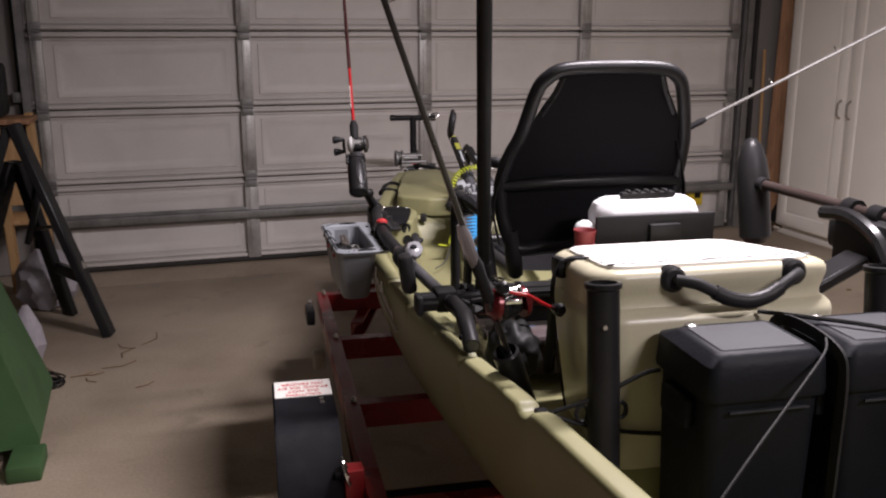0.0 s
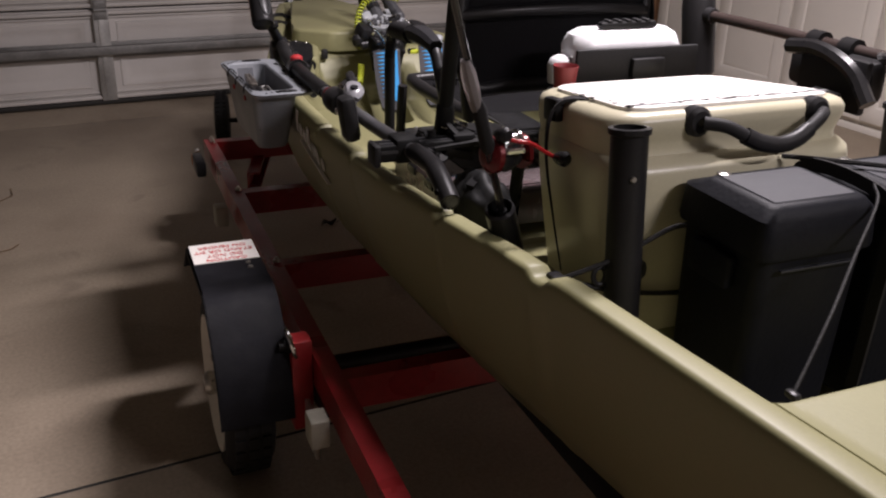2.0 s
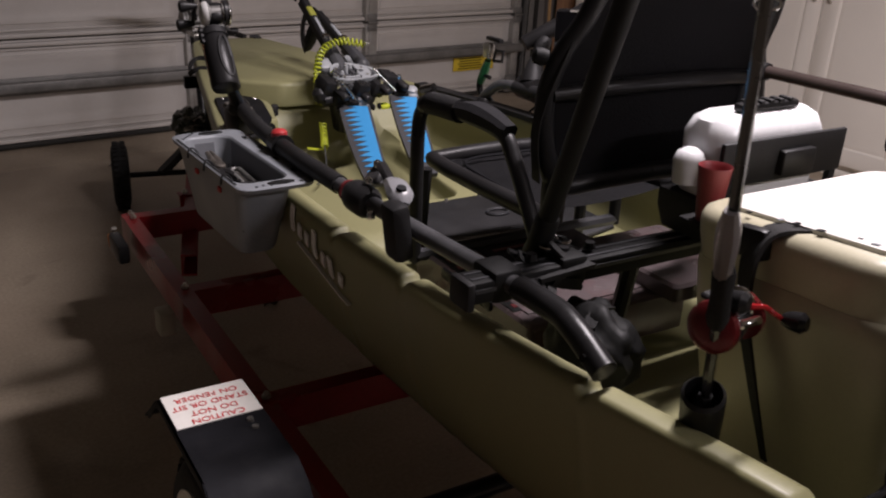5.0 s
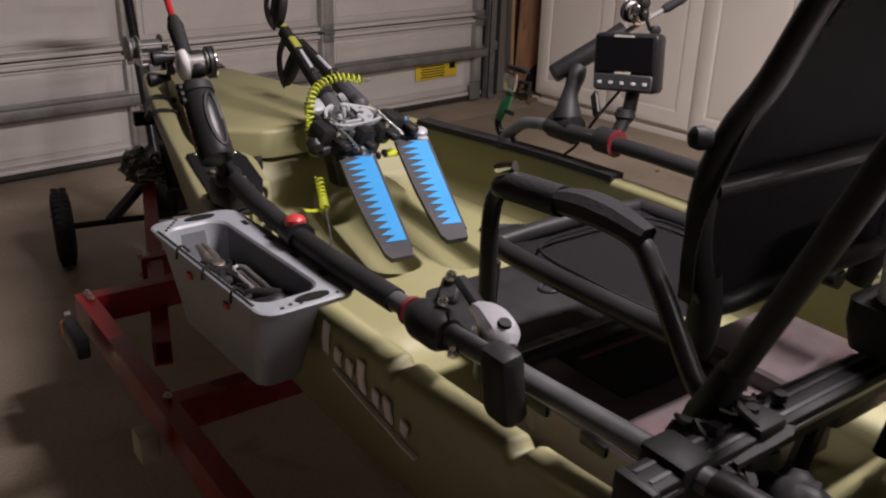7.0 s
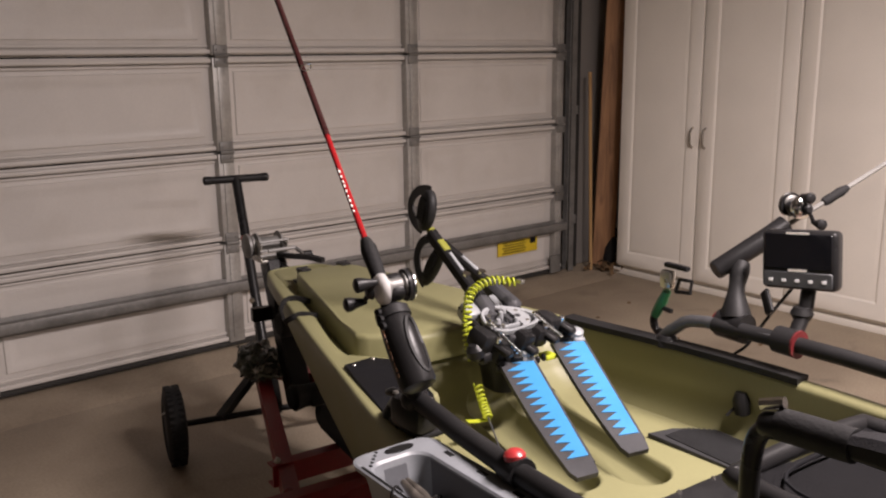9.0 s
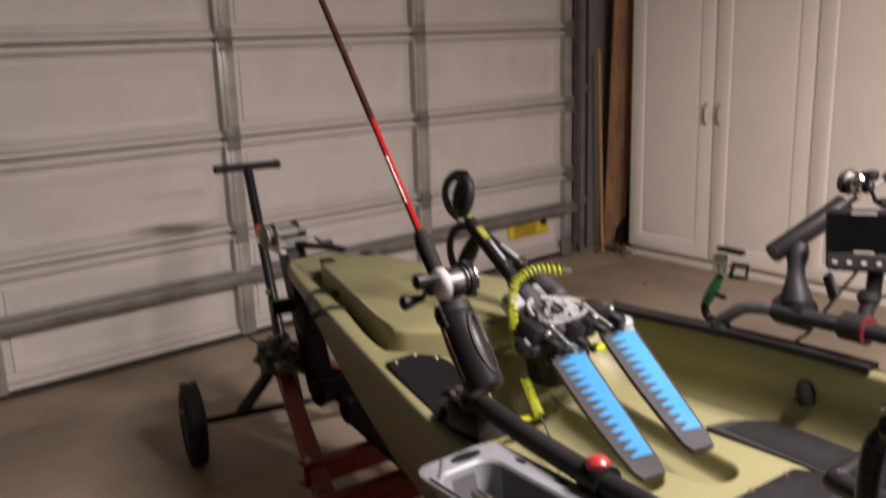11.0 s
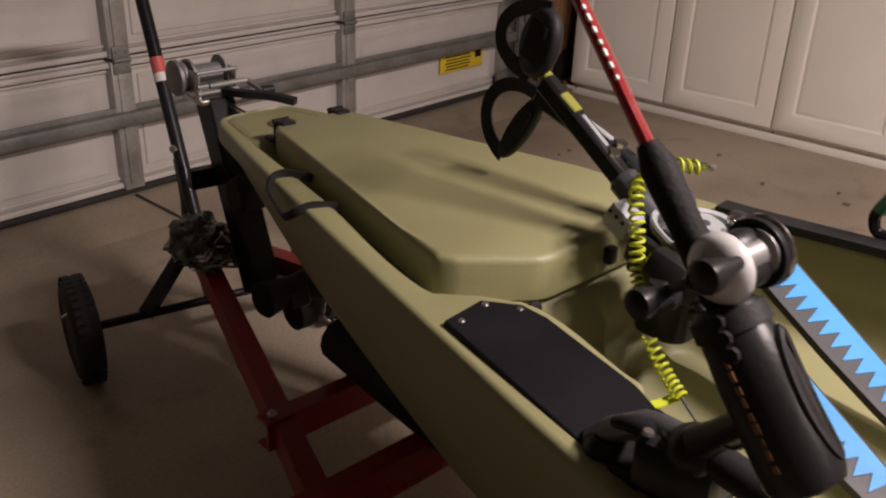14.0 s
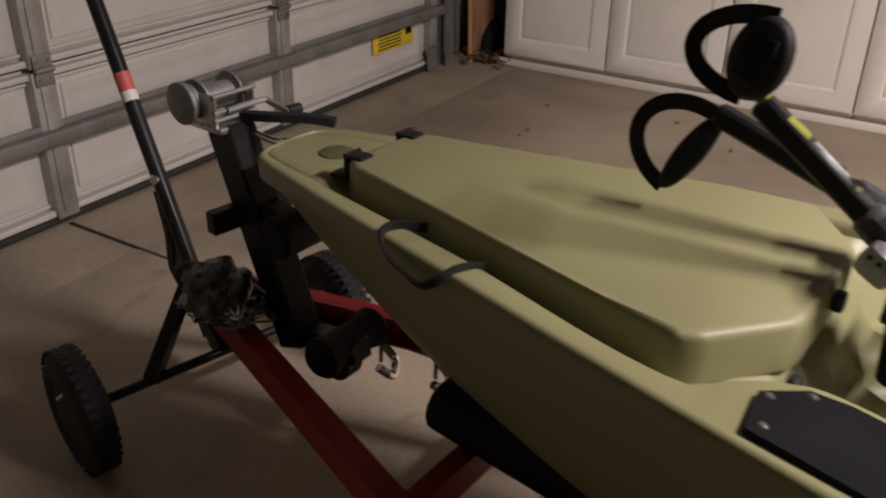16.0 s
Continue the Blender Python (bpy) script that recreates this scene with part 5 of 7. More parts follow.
for sg in (-1, 1):
    f = bmesh.new()
    path = [(sg * 0.262, 1.995, 0.69), (sg * 0.262, 1.999, 0.90), (sg * 0.262, 1.998, 0.960), (sg * 0.2615, 1.990, 0.994), (sg * 0.26, 1.968, 1.013), (sg * 0.258, 1.93, 1.018), (sg * 0.255, 1.80, 1.022), (sg * 0.252, 1.735, 1.014), (sg * 0.252, 1.705, 0.985), (sg * 0.254, 1.655, 0.92), (sg * 0.255, 1.620, 0.875), (sg * 0.247, 1.592, 0.855), (sg * 0.22, 1.575, 0.850), (sg * 0.16, 1.565, 0.852), (sg * 0.02, 1.555, 0.858)]
    tube(f, smooth_path(path, 4), 0.0135, 12)
    arm = part("arm_frame", f, M_BLACK, seat, "bent black tube armrest frame")
    part("foam_grip", single(tube, smooth_path([(sg * 0.2585, 1.962, 1.017), (sg * 0.258, 1.93, 1.020), (sg * 0.2565, 1.862, 1.024)], 4), 0.0215, 12), M_FOAM, arm, "charcoal foam grip")
    part("arm_pad", single(tube, smooth_path([(sg * 0.2565, 1.862, 1.026), (sg * 0.2555, 1.82, 1.031), (sg * 0.254, 1.77, 1.030), (sg * 0.252, 1.72, 1.022)], 4), [0.0185, 0.0195, 0.021, 0.022, 0.0225, 0.023, 0.0225, 0.022, 0.021, 0.0195, 0.018, 0.0165, 0.015], 10, [(1, 0.35), (0.6, 0.8), (-0.6, 0.8), (-1, 0.35), (-0.8, -0.5), (0.8, -0.5)]), M_MESH, arm, "black moulded arm pad")
    part("front_collar", single(lathe, (sg * 0.2598, 1.985, 1.009), (0, -1, 0.25), ((0, 0.0165), (0.006, 0.0185), (0.022, 0.0185), (0.028, 0.016)), 12), M_BLACK, arm)
    part("lever", single(tube, [(sg * 0.262, 1.99, 1.036), (sg * 0.255, 1.96, 1.046)], 0.008, 8), M_CHROME, arm)
    part("pivot_knob", single(lathe, (sg * 0.228, 1.672, 1.150), (sg, 0.5, 0.2), ((0, 0.012), (0.010, 0.014), (0.020, 0.012), (0.024, 0.006)), 14), M_INK, seat, "black adjuster knob")
    part("seat_leg", single(tube, [(sg * 0.21, 2.05, 0.86), (sg * 0.215, 2.06, 0.65)], 0.013, 8), M_BLACK, seat)
    part("side_strap", single(tube, smooth_path([(sg * 0.205, 1.642, 1.20), (sg * 0.245, 1.66, 1.06), (sg * 0.225, 1.675, 0.95)], 4), 0.010, 4, [(1, 0.12), (-1, 0.12), (-1, -0.12), (1, -0.12)]), M_CORD, seat)
part("front_crossbar", single(tube, [(-0.26, 1.995, 0.70), (0.26, 1.995, 0.70)], 0.014, 8), M_ALU, seat)
track = part("rear_crossbar", boxes(((0, 1.53, 0.862), (0.90, 0.046, 0.034), 0.004)), M_INK, seat, "black grooved extrusion across the gunwales")
for ds in (-0.010, 0.010):
    part("track_groove", boxes(((0, 1.53 + ds, 0.8795), (0.89, 0.005, 0.002))), M_ALU, track)
part("track_groove", boxes(((0, 1.5065, 0.866), (0.89, 0.002, 0.006))), M_ALU, track)
for u in (-0.452, 0.452):
    part("end_cap", boxes(((u, 1.53, 0.858), (0.014, 0.052, 0.044), 0.005)), M_BLACKMAT, track)
for u in (-0.27, 0.27, -0.39, 0.39):
    part("mount_block", boxes(((u, 1.535, 0.865), (0.05, 0.062, 0.05), 0.008)), M_INK, seat)
for u in (-0.13, 0.13):
    part("track_leg", single(tube, [(u, 1.53, 0.85), (u, 1.56, 0.66)], 0.014, 8), M_BLACK, seat)
for u in (-0.33, -0.27, -0.22):
    part("knob_screw", single(lathe, (u, 1.535, 0.885), (0, 0, 1), ((0, 0.009), (0.010, 0.008)), 8), M_BLACK, seat)

# tackle trays under the seat
for (u0, u1, s0, s1, z0, z1, lab, red) in ((-0.235, 0.14, 1.64, 2.04, 0.620, 0.700, "smoky translucent tackle tray with a dark label beneath the seat", 1), (0.06, 0.27, 1.60, 1.86, 0.702, 0.735, "smoky translucent tackle case standing beneath the seat", 0)):
    tb = thing("tackle_box", ((u0 + u1) / 2, (s0 + s1) / 2, z0), K, lab, "tackle box", "tackle boxes")
    part("contents", boxes((((u0 + u1) / 2, (s0 + s1) / 2, (z0 * 0.7 + z1 * 0.3)), (u1 - u0 - 0.02, s1 - s0 - 0.02, (z1 - z0) * 0.4), 0.004)), M_TACKLERED, tb, "jumbled red soft lures")
    part("case", single(shell, [(z0, u0, u1, s0, s1, 0.012), (z1 - 0.006, u0, u1, s0, s1, 0.012), (z1, u0 + 0.005, u1 - 0.005, s0 + 0.005, s1 - 0.005, 0.012)]), M_TRAY, tb)
    if red:
        part("dark_label", boxes(((-0.03, 1.90, z1 + 0.001), (0.20, 0.15, 0.002), 0.0)), M_INK, tb, "dark printed label")
        part("lid_rib", boxes(((-0.06, 1.73, z1 + 0.0015), (0.30, 0.10, 0.003), 0.001)), M_TRAY, tb)
        for s, n in ((1.94, 0.13), (1.745, 0.09)):
            strip = part("edge_label", boxes(((-0.205, s, z1 + 0.001), (0.045, n, 0.002))), M_INK, tb, "black and red printed strip")
            for k in range(3):
                part("print_bar", boxes(((-0.205, s - n * 0.3 + n * 0.3 * k, z1 + 0.0024), (0.026, n * 0.14, 0.001))), M_DARKRED, strip)
        part("print_bar", boxes(((-0.03, 1.945, z1 + 0.0024), (0.15, 0.012, 0.001))), M_DARKRED, tb)
        for s in (1.78, 1.90):
            part("latch", boxes(((-0.236, s, z1 - 0.012), (0.010, 0.05, 0.02), 0.003)), M_BLACK, tb)

# black lump behind the seat mount, added in place of unmodelled dark fittings
bag = thing("dark_filler", (-0.245, 1.50, 0.67), K, "made-up black lump standing in for dark fittings beside the seat", "bag")
bm = bmesh.new()
bmesh.ops.create_icosphere(bm, subdivisions=4, radius=1.0)
for v in bm.verts:
    k = 1 + 0.16 * noise.noise(v.co * 2.3) + 0.10 * noise.noise(v.co * 6.0)
    v.co = Vector((v.co.x * 0.058, v.co.y * 0.085, v.co.z * 0.070)) * k
bm.transform(Matrix.Translation((-0.245, 1.475, 0.750)))
part("dark_mass", bm, M_INK, bag, smooth=60)
part("top_band", single(tube, smooth_path([(-0.280, 1.45, 0.800), (-0.250, 1.465, 0.816), (-0.215, 1.48, 0.806)], 4), 0.010, 6, [(1, 0.4), (-1, 0.4), (-1, -0.4), (1, -0.4)]), M_BLACKMAT, bag)

# black webbing and hooks bunched on the seat's rear mount
for u in (-0.30, 0.30):
    lash = thing("mount_lashing", (u, 1.54, 0.83), K, "bunched black webbing and hooks on the seat mount", "webbing", "lashings on the seat mounts")
    rng = random.Random(31)
    for j in range(7):
        pts = [(u + rng.uniform(-0.06, 0.06), 1.545 + rng.uniform(-0.05, 0.05), 0.835 + min(0.07, abs(rng.gauss(0, 0.03)))) for i in range(5)]
        part("webbing", single(tube, smooth_path(pts, 4), rng.choice((0.008, 0.010, 0.013)), 4, [(1, 0.3), (-1, 0.3), (-1, -0.3), (1, -0.3)]), M_CORD, lash)
    for j in range(3):
        p = (u + rng.uniform(-0.06, 0.06), 1.545 + rng.uniform(-0.04, 0.04), 0.895)
        part("hook", single(tube, [(p[0] + 0.010 * math.cos(a), p[1] + 0.016 * math.sin(a), p[2]) for a in [i * math.pi / 4 for i in range(8)]], 0.003, 6), M_CHROME, lash)


# ---- pedal drive with two fins ----
drive = thing("pedal_drive", (0.03, 2.90, 0.70), K, "grey pedal drive with two blue sawtooth fins", "pedal drive")


def fin(top, tip, side, name):
    """A flexible fin lying from its mast to its tip; side points across its face."""
    top, tip, side = Vector(top), Vector(tip), Vector(side).normalized()
    d = tip - top
    L = d.length
    d.normalize()
    side = (side - d * side.dot(d)).normalized()
    n = side.cross(d)
    if n.z < 0:
        n = -n

    def P(x, y, h):
        return top + side * x + d * (y * L) + n * h
    outline = [(-0.047, 0.0), (-0.0455, 0.25), (-0.042, 0.5), (-0.034, 0.75), (-0.024, 0.95), (-0.014, 1.0), (0.034, 0.985), (0.0365, 0.94), (0.036, 0.5), (0.039, 0.0)]
    bm = bmesh.new()
    loft(bm, [[P(x, y, h) for x, y in outline] for h in (-0.006, 0.006)])
    body = part("fin", bm, M_FIN, drive, "dark grey flexible fin")
    teeth = 13
    bm = bmesh.new()
    y0, y1 = 0.03, 0.86
    poly = [(0.034, y0), (0.0325, y1)]
    zig = []
    for k in range(teeth):
        a = y1 - (y1 - y0) * k / teeth
        b = y1 - (y1 - y0) * (k + 1) / teeth
        zig += [(-0.016 - 0.024 * (k / teeth) ** 0.8, a + 0.004), (0.011 - 0.008 * (k / teeth), b + 0.016)]
    poly += zig + [(-0.018, y0)]
    lo = [bm.verts.new(P(x, y, 0.0055)) for x, y in poly]
    hi = [bm.verts.new(P(x, y, 0.0078)) for x, y in poly]
    bm.faces.new(hi)
    for i in range(len(poly)):
        j = (i + 1) % len(poly)
        bm.faces.new((lo[i], lo[j], hi[j], hi[i]))
    part("sawtooth_panel", bm, M_BLUE, body, "bright blue sawtooth panel", smooth=0)
    part("mast_edge", single(tube, [P(0.039, -0.02, 0), P(0.0365, 0.5, 0), P(0.0365, 0.9, 0)], 0.0055, 8), M_FIN, body)
    # head of the fin
    bm = bmesh.new()
    box(bm, P(0.004, -0.055, 0.0), (0.075, 0.055, 0.035), 0.012, 2, Matrix((side, d, n)).transposed().to_4x4())
    part("fin_head", bm, M_BLACK, body)
    part("fin_cap", single(lathe, P(0.022, -0.03, 0.012), n, ((0, 0.018), (0.010, 0.017), (0.015, 0.010)), 12), M_DRIVE, body)
    part("fin_root", single(box, P(0.024, -0.012, 0.006), (0.028, 0.034, 0.016), 0.004, 1, Matrix((side, d, n)).transposed().to_4x4()), M_DRIVE, body, "pale grey mast clamp")
    ch = bmesh.new()
    for k in range(9):
        c = P(-0.030 + 0.006 * k, -0.105 + 0.012 * k, 0.026 - 0.001 * k)
        lathe(ch, c, side + d * 0.8, ((-0.004, 0.005), (0.004, 0.005)), 6)
    part("link_chain", ch, M_CHROME, body, "bright steel roller chain")


fin((0.009, 2.832, 0.790), (-0.092, 2.496, 0.668), (1, -0.18, 0.05), "left")
fin((0.180, 2.850, 0.800), (0.064, 2.512, 0.670), (1, -0.18, 0.05), "right")
bm = single(shell, [(0.70, -0.01, 0.08, 2.87, 2.96, 0.03), (0.80, -0.03, 0.10, 2.855, 2.965, 0.04), (0.835, -0.032, 0.10, 2.855, 2.965, 0.04)])
spine = part("spine", bm, M_BLACK, drive)
tilt = pose(0.030, 2.900, 0.850, 12, 0, 0) @ Matrix.Diagonal((0.80, 0.78, 0.85, 1)) @ Matrix.Translation((-0.030, -2.915, -0.868))


def tilted(bm):
    bm.transform(tilt)
    return bm


def oval(cx, cy, a, b, n=28):
    out = []
    for i in range(n):
        q = 2 * math.pi * i / n
        k = 1 + 0.10 * math.cos(3 * q + 0.9) + 0.04 * math.cos(2 * q)
        out.append((cx + a * k * math.cos(q), cy + b * k * math.sin(q)))
    return out


OX, OY = 0.030, 2.915
bm = bmesh.new()
loft(bm, [[(x, y, z) for x, y in oval(OX, OY, a, b)] for z, a, b in ((0.876, 0.070, 0.060), (0.884, 0.086, 0.074), (0.898, 0.090, 0.078), (0.902, 0.087, 0.075), (0.899, 0.078, 0.066), (0.884, 0.074, 0.062))])
part("tray_floor", tilted(single(slab, oval(OX, OY, 0.073, 0.063), 0.8842, 0.8855)), M_INK, drive)
housing = part("drum_housing", tilted(bm), M_DRIVE, drive, "light grey oval drum housing")
for u, r in ((OX - 0.034, 0.030), (OX + 0.034, 0.030)):
    bm = single(lathe, (u, OY, 0.880), (0, 0, 1), ((0, r), (0.016, r - 0.001), (0.018, r - 0.005), (0.010, r - 0.007), (0.010, 0.010), (0.022, 0.009), (0.023, 0.0)), 20)
    part("drum", tilted(bm), M_FIN, housing)
for c, d, mat in (((OX, OY + 0.02, 0.893), (0.014, 0.075, 0.018), M_FIN), ((OX, OY - 0.035, 0.890), (0.11, 0.010, 0.016), M_DRIVE), ((OX - 0.03, OY + 0.045, 0.890), (0.07, 0.010, 0.012), M_FIN), ((OX + 0.045, OY + 0.03, 0.890), (0.012, 0.05, 0.014), M_FIN), ((OX - 0.055, OY + 0.005, 0.892), (0.010, 0.05, 0.014), M_FIN)):
    part("web", tilted(boxes((c, d, 0.004))), mat, housing)
for u, s in ((-0.045, -0.035), (0.045, -0.035), (-0.05, 0.03), (0.05, 0.03), (0.0, 0.055)):
    part("bolt", tilted(single(lathe, (OX + u, OY + s, 0.894), (0, 0, 1), ((0, 0.007), (0.008, 0.006)), 8)), M_ZINC, housing)
for u in (OX - 0.088, OX + 0.088):
    part("side_cheek", tilted(boxes(((u, 2.925, 0.855), (0.026, 0.12, 0.06), 0.012))), M_BLACK, housing)
cowl = part("cowl", single(shell, [(0.775, -0.020, 0.085, 2.850, 2.960, 0.03), (0.800, -0.030, 0.095, 2.842, 2.965, 0.035), (0.845, -0.034, 0.098, 2.850, 2.965, 0.04), (0.856, -0.030, 0.092, 2.856, 2.960, 0.04)]), M_BLACK, drive, "black moulded drive cowl")
rng = random.Random(52)
for k in range(9):
    a = math.pi * (0.72 + 0.085 * k)
    p = Vector((OX + 0.070 * math.cos(a), OY - 0.008 + 0.066 * math.sin(a), 0.812 + 0.012 * (k % 3)))
    part("cowl_rib", single(box, p, (0.012, 0.028, 0.034), 0.004, 1, pose(0, 0, 0, rng.uniform(-24, 24), rng.uniform(-24, 24), math.degrees(a))), rng.choice((M_BLACK, M_BLACKMAT, M_FIN)), cowl)
for k in range(7):
    part("cowl_tooth", single(box, (-0.040 + 0.022 * k, 2.838 - 0.004 * (k % 2), 0.782), (0.012, 0.014, 0.018), 0.004, 1), M_BLACK, cowl)
for u, s0 in ((-0.018, 2.985), (0.075, 3.000)):
    br = part("root_bracket", single(box, (u, s0, 0.872), (0.040, 0.050, 0.044), 0.010, 2, pose(0, 0, 0, 30, 0, 0)), M_DRIVE, drive, "light grey crank bracket")
    for k in range(3):
        part("bracket_hole", single(lathe, (u - 0.021, s0 - 0.014 + 0.012 * k, 0.876 + 0.006 * k), (-1, 0, 0), ((0, 0.0035), (0.0015, 0.0035)), 8), M_INK, br)
# black linkage between the drums and the fin masts
for u, s, z in ((-0.045, 2.845, 0.835), (0.02, 2.835, 0.830), (0.09, 2.845, 0.842), (0.155, 2.86, 0.848)):
    part("link", single(bar, (u, s + 0.045, z + 0.012), (u + 0.02, s - 0.035, z - 0.018), 0.026, 0.020, 0.006), M_BLACK, drive)
    part("link_pin", single(lathe, (u + 0.01, s, z + 0.006), (0, -0.3, 1), ((0, 0.008), (0.010, 0.007), (0.012, 0.004)), 8), M_CHROME, drive)
# solid half of the tray, bolts and the bright chains to the fin masts
part("tray_plate", tilted(single(slab, [(OX + 0.012, OY - 0.058), (OX + 0.045, OY - 0.050), (OX + 0.070, OY - 0.020), (OX + 0.072, OY + 0.015), (OX + 0.050, OY + 0.046), (OX + 0.020, OY + 0.056), (OX + 0.028, OY + 0.01)], 0.890, 0.9005, 0.003, 1)), M_DRIVE, drive, "light grey cover plate")
for u, s, hgt in ((-0.020, 0.012, 0.03), (0.004, 0.030, 0.026), (-0.045, -0.012, 0.022), (0.015, -0.022, 0.02)):
    part("post", tilted(single(lathe, (OX + u, OY + s, 0.886), (0, 0, 1), ((0, 0.010), (hgt * 0.6, 0.009), (hgt, 0.006)), 10)), M_DRIVE, drive)
for a, b in (((-0.040, 2.880, 0.884), (0.004, 2.806, 0.812)), ((0.088, 2.876, 0.884), (0.138, 2.822, 0.824))):
    a, b = Vector(a), Vector(b)
    bm = bmesh.new()
    prof = []
    for q in range(12):
        prof += [((b - a).length * q / 12, 0.004), ((b - a).length * (q + 0.5) / 12, 0.0085)]
    lathe(bm, a, b - a, prof, 8)
    part("drive_chain", bm, M_CHROME, drive, "bright steel chain")
for c, d in (((-0.06, 2.875, 0.845), (0.05, 0.06, 0.05)), ((0.03, 2.838, 0.838), (0.05, 0.045, 0.045)), ((0.13, 2.875, 0.852), (0.055, 0.06, 0.045)), ((-0.02, 2.86, 0.82), (0.06, 0.05, 0.06)), ((0.09, 2.862, 0.832), (0.05, 0.05, 0.05))):
    part("bearing_block", single(box, c, d, 0.014, 2, pose(0, 0, 0, 20, 12, 15)), M_BLACK, drive)
part("mast_bar", single(tube, [(-0.075, 2.862, 0.805), (0.19, 2.885, 0.822)], 0.016, 10), M_BLACK, drive)
part("cam_ball", single(lathe, (-0.075, 2.87, 0.80), (-0.3, 0, 1), ((0, 0.012), (0.012, 0.022), (0.03, 0.022), (0.042, 0.012)), 12), M_BLACK, drive)
part("yellow_tab", boxes(((0.110, 2.845, 0.780), (0.034, 0.035, 0.014), 0.005)), M_LIME, drive, "yellow release tab")

for a, b, lime in (((0.022, 2.965, 0.875), (-0.006, 3.172, 1.040), 1), ((0.095, 2.985, 0.885), (0.080, 3.255, 0.985), 0)):
    a, b = Vector(a), Vector(b)
    crank = part("crank_arm", single(bar, a, b, 0.028, 0.032, 0.006), M_BLACK, drive, "black crank arm")
    part("crank_root", single(bar, a - (b - a) * 0.15, a + (b - a) * 0.30, 0.042, 0.044, 0.012), M_FIN, crank)
    part("crank_insert", single(bar, a + (b - a) * 0.42 + Vector((0, 0, 0.012)), a + (b - a) * 0.66 + Vector((0, 0, 0.012)), 0.012, 0.016, 0.003), M_DRIVE, crank)
    part("adjuster", single(lathe, a + (b - a) * 0.36 + Vector((0.0, 0, 0.012)), (0, -0.4, 1), ((0, 0.010), (0.012, 0.010)), 8), M_CHROME, crank)
    if lime:
        part("lime_stripe", single(bar, a + (b - a) * 0.68 + Vector((0, 0, 0.012)), b + Vector((0, 0, 0.008)), 0.022, 0.016, 0.003), paint("faded_lime_strip", (0.20, 0.20, 0.02), 0.6), crank)
# pedals: a plate with a strap loop
for c, long, face, w, h, out in (((-0.010, 3.180, 1.095), (0.10, -0.25, 0.95), (-0.90, 0.15, 0.25), 0.105, 0.080, (0.12, 1.0, 0.10)), ((0.073, 3.280, 0.920), (0.12, -0.48, 0.86), (-0.90, -0.10, 0.10), 0.135, 0.040, (0.10, 1.0, 0.45))):
    c, long = Vector(c), Vector(long).normalized()
    nrm = (Vector(face) - long * Vector(face).dot(long)).normalized()
    wide = long.cross(nrm)
    m4 = Matrix((wide, long, nrm)).transposed().to_4x4()
    plate = single(lathe, (0, 0, -0.012), (0, 0, 1), ((0, w * 0.44), (0.003, w * 0.49), (0.008, w * 0.52), (0.016, w * 0.52), (0.021, w * 0.49), (0.024, w * 0.44)), 24)
    plate.transform(Matrix.Translation(c) @ m4 @ Matrix.Diagonal((h / w, 1, 1, 1)))
    ped = part("pedal", plate, M_BLACKMAT, drive, "black pedal with a strap loop")
    part("pedal_edge", single(box, c + nrm * 0.010, (h * 0.6, w * 0.62, 0.010), 0.004, 1, m4), M_MESH, ped)
    out = Vector(out).normalized()
    loop = [c + long * (math.cos(math.pi * i / 16) * w * 0.5) + out * (math.sin(math.pi * i / 16) * 0.092) for i in range(17)]
    part("pedal_strap", single(tube, loop, 0.012, 4, [(0.16, 1), (-0.16, 1), (-0.16, -1), (0.16, -1)]), M_BLACK, ped, "black rubber strap")


# lime coiled leash
def coil(path, turns, rad, r):
    pts = smooth_path(path, 12)
    n = int(turns * 10)
    out = []
    for i in range(n + 1):
        q = i / n * (len(pts) - 1)
        k = min(int(q), len(pts) - 2)
        p = pts[k].lerp(pts[k + 1], q - k)
        d = (pts[k + 1] - pts[k]).normalized()
        a = d.cross(Vector((0.3, 0.2, 1))).normalized()
        b = d.cross(a)
        t = 2 * math.pi * turns * i / n
        out.append(p + a * rad * math.cos(t) + b * rad * math.sin(t))
    bm = bmesh.new()
    tube(bm, out, r, 5)
    return bm


leash = thing("coiled_leash", (-0.03, 2.88, 0.72), K, "lime yellow coiled leash hanging round the drive", "leash")
part("upper_coil", coil([(0.085, 2.935, 0.945), (0.03, 2.965, 0.950), (-0.030, 2.96, 0.93), (-0.062, 2.93, 0.885), (-0.070, 2.915, 0.83), (-0.068, 2.90, 0.785)], 26, 0.0095, 0.0028), M_LIME, leash)
part("lower_coil", coil([(-0.066, 2.885, 0.735), (-0.082, 2.84, 0.705), (-0.098, 2.80, 0.690)], 9, 0.0090, 0.0028), M_LIME, leash)
part("webbing", single(tube, smooth_path([(-0.085, 2.812, 0.680), (-0.115, 2.818, 0.680), (-0.140, 2.822, 0.684)], 4), 0.008, 4, [(1, 0.14), (-1, 0.14), (-1, -0.14), (1, -0.14)]), M_LIME, leash)
part("tail", single(tube, smooth_path([(-0.098, 2.80, 0.690), (-0.120, 2.74, 0.665), (-0.150, 2.68, 0.648), (-0.190, 2.64, 0.640)], 4), 0.0022, 6), M_FIN, leash, "thin grey cord tail")
part("clip", boxes(((0.09, 2.925, 0.948), (0.014, 0.022, 0.010), 0.003)), M_ZINC, leash)

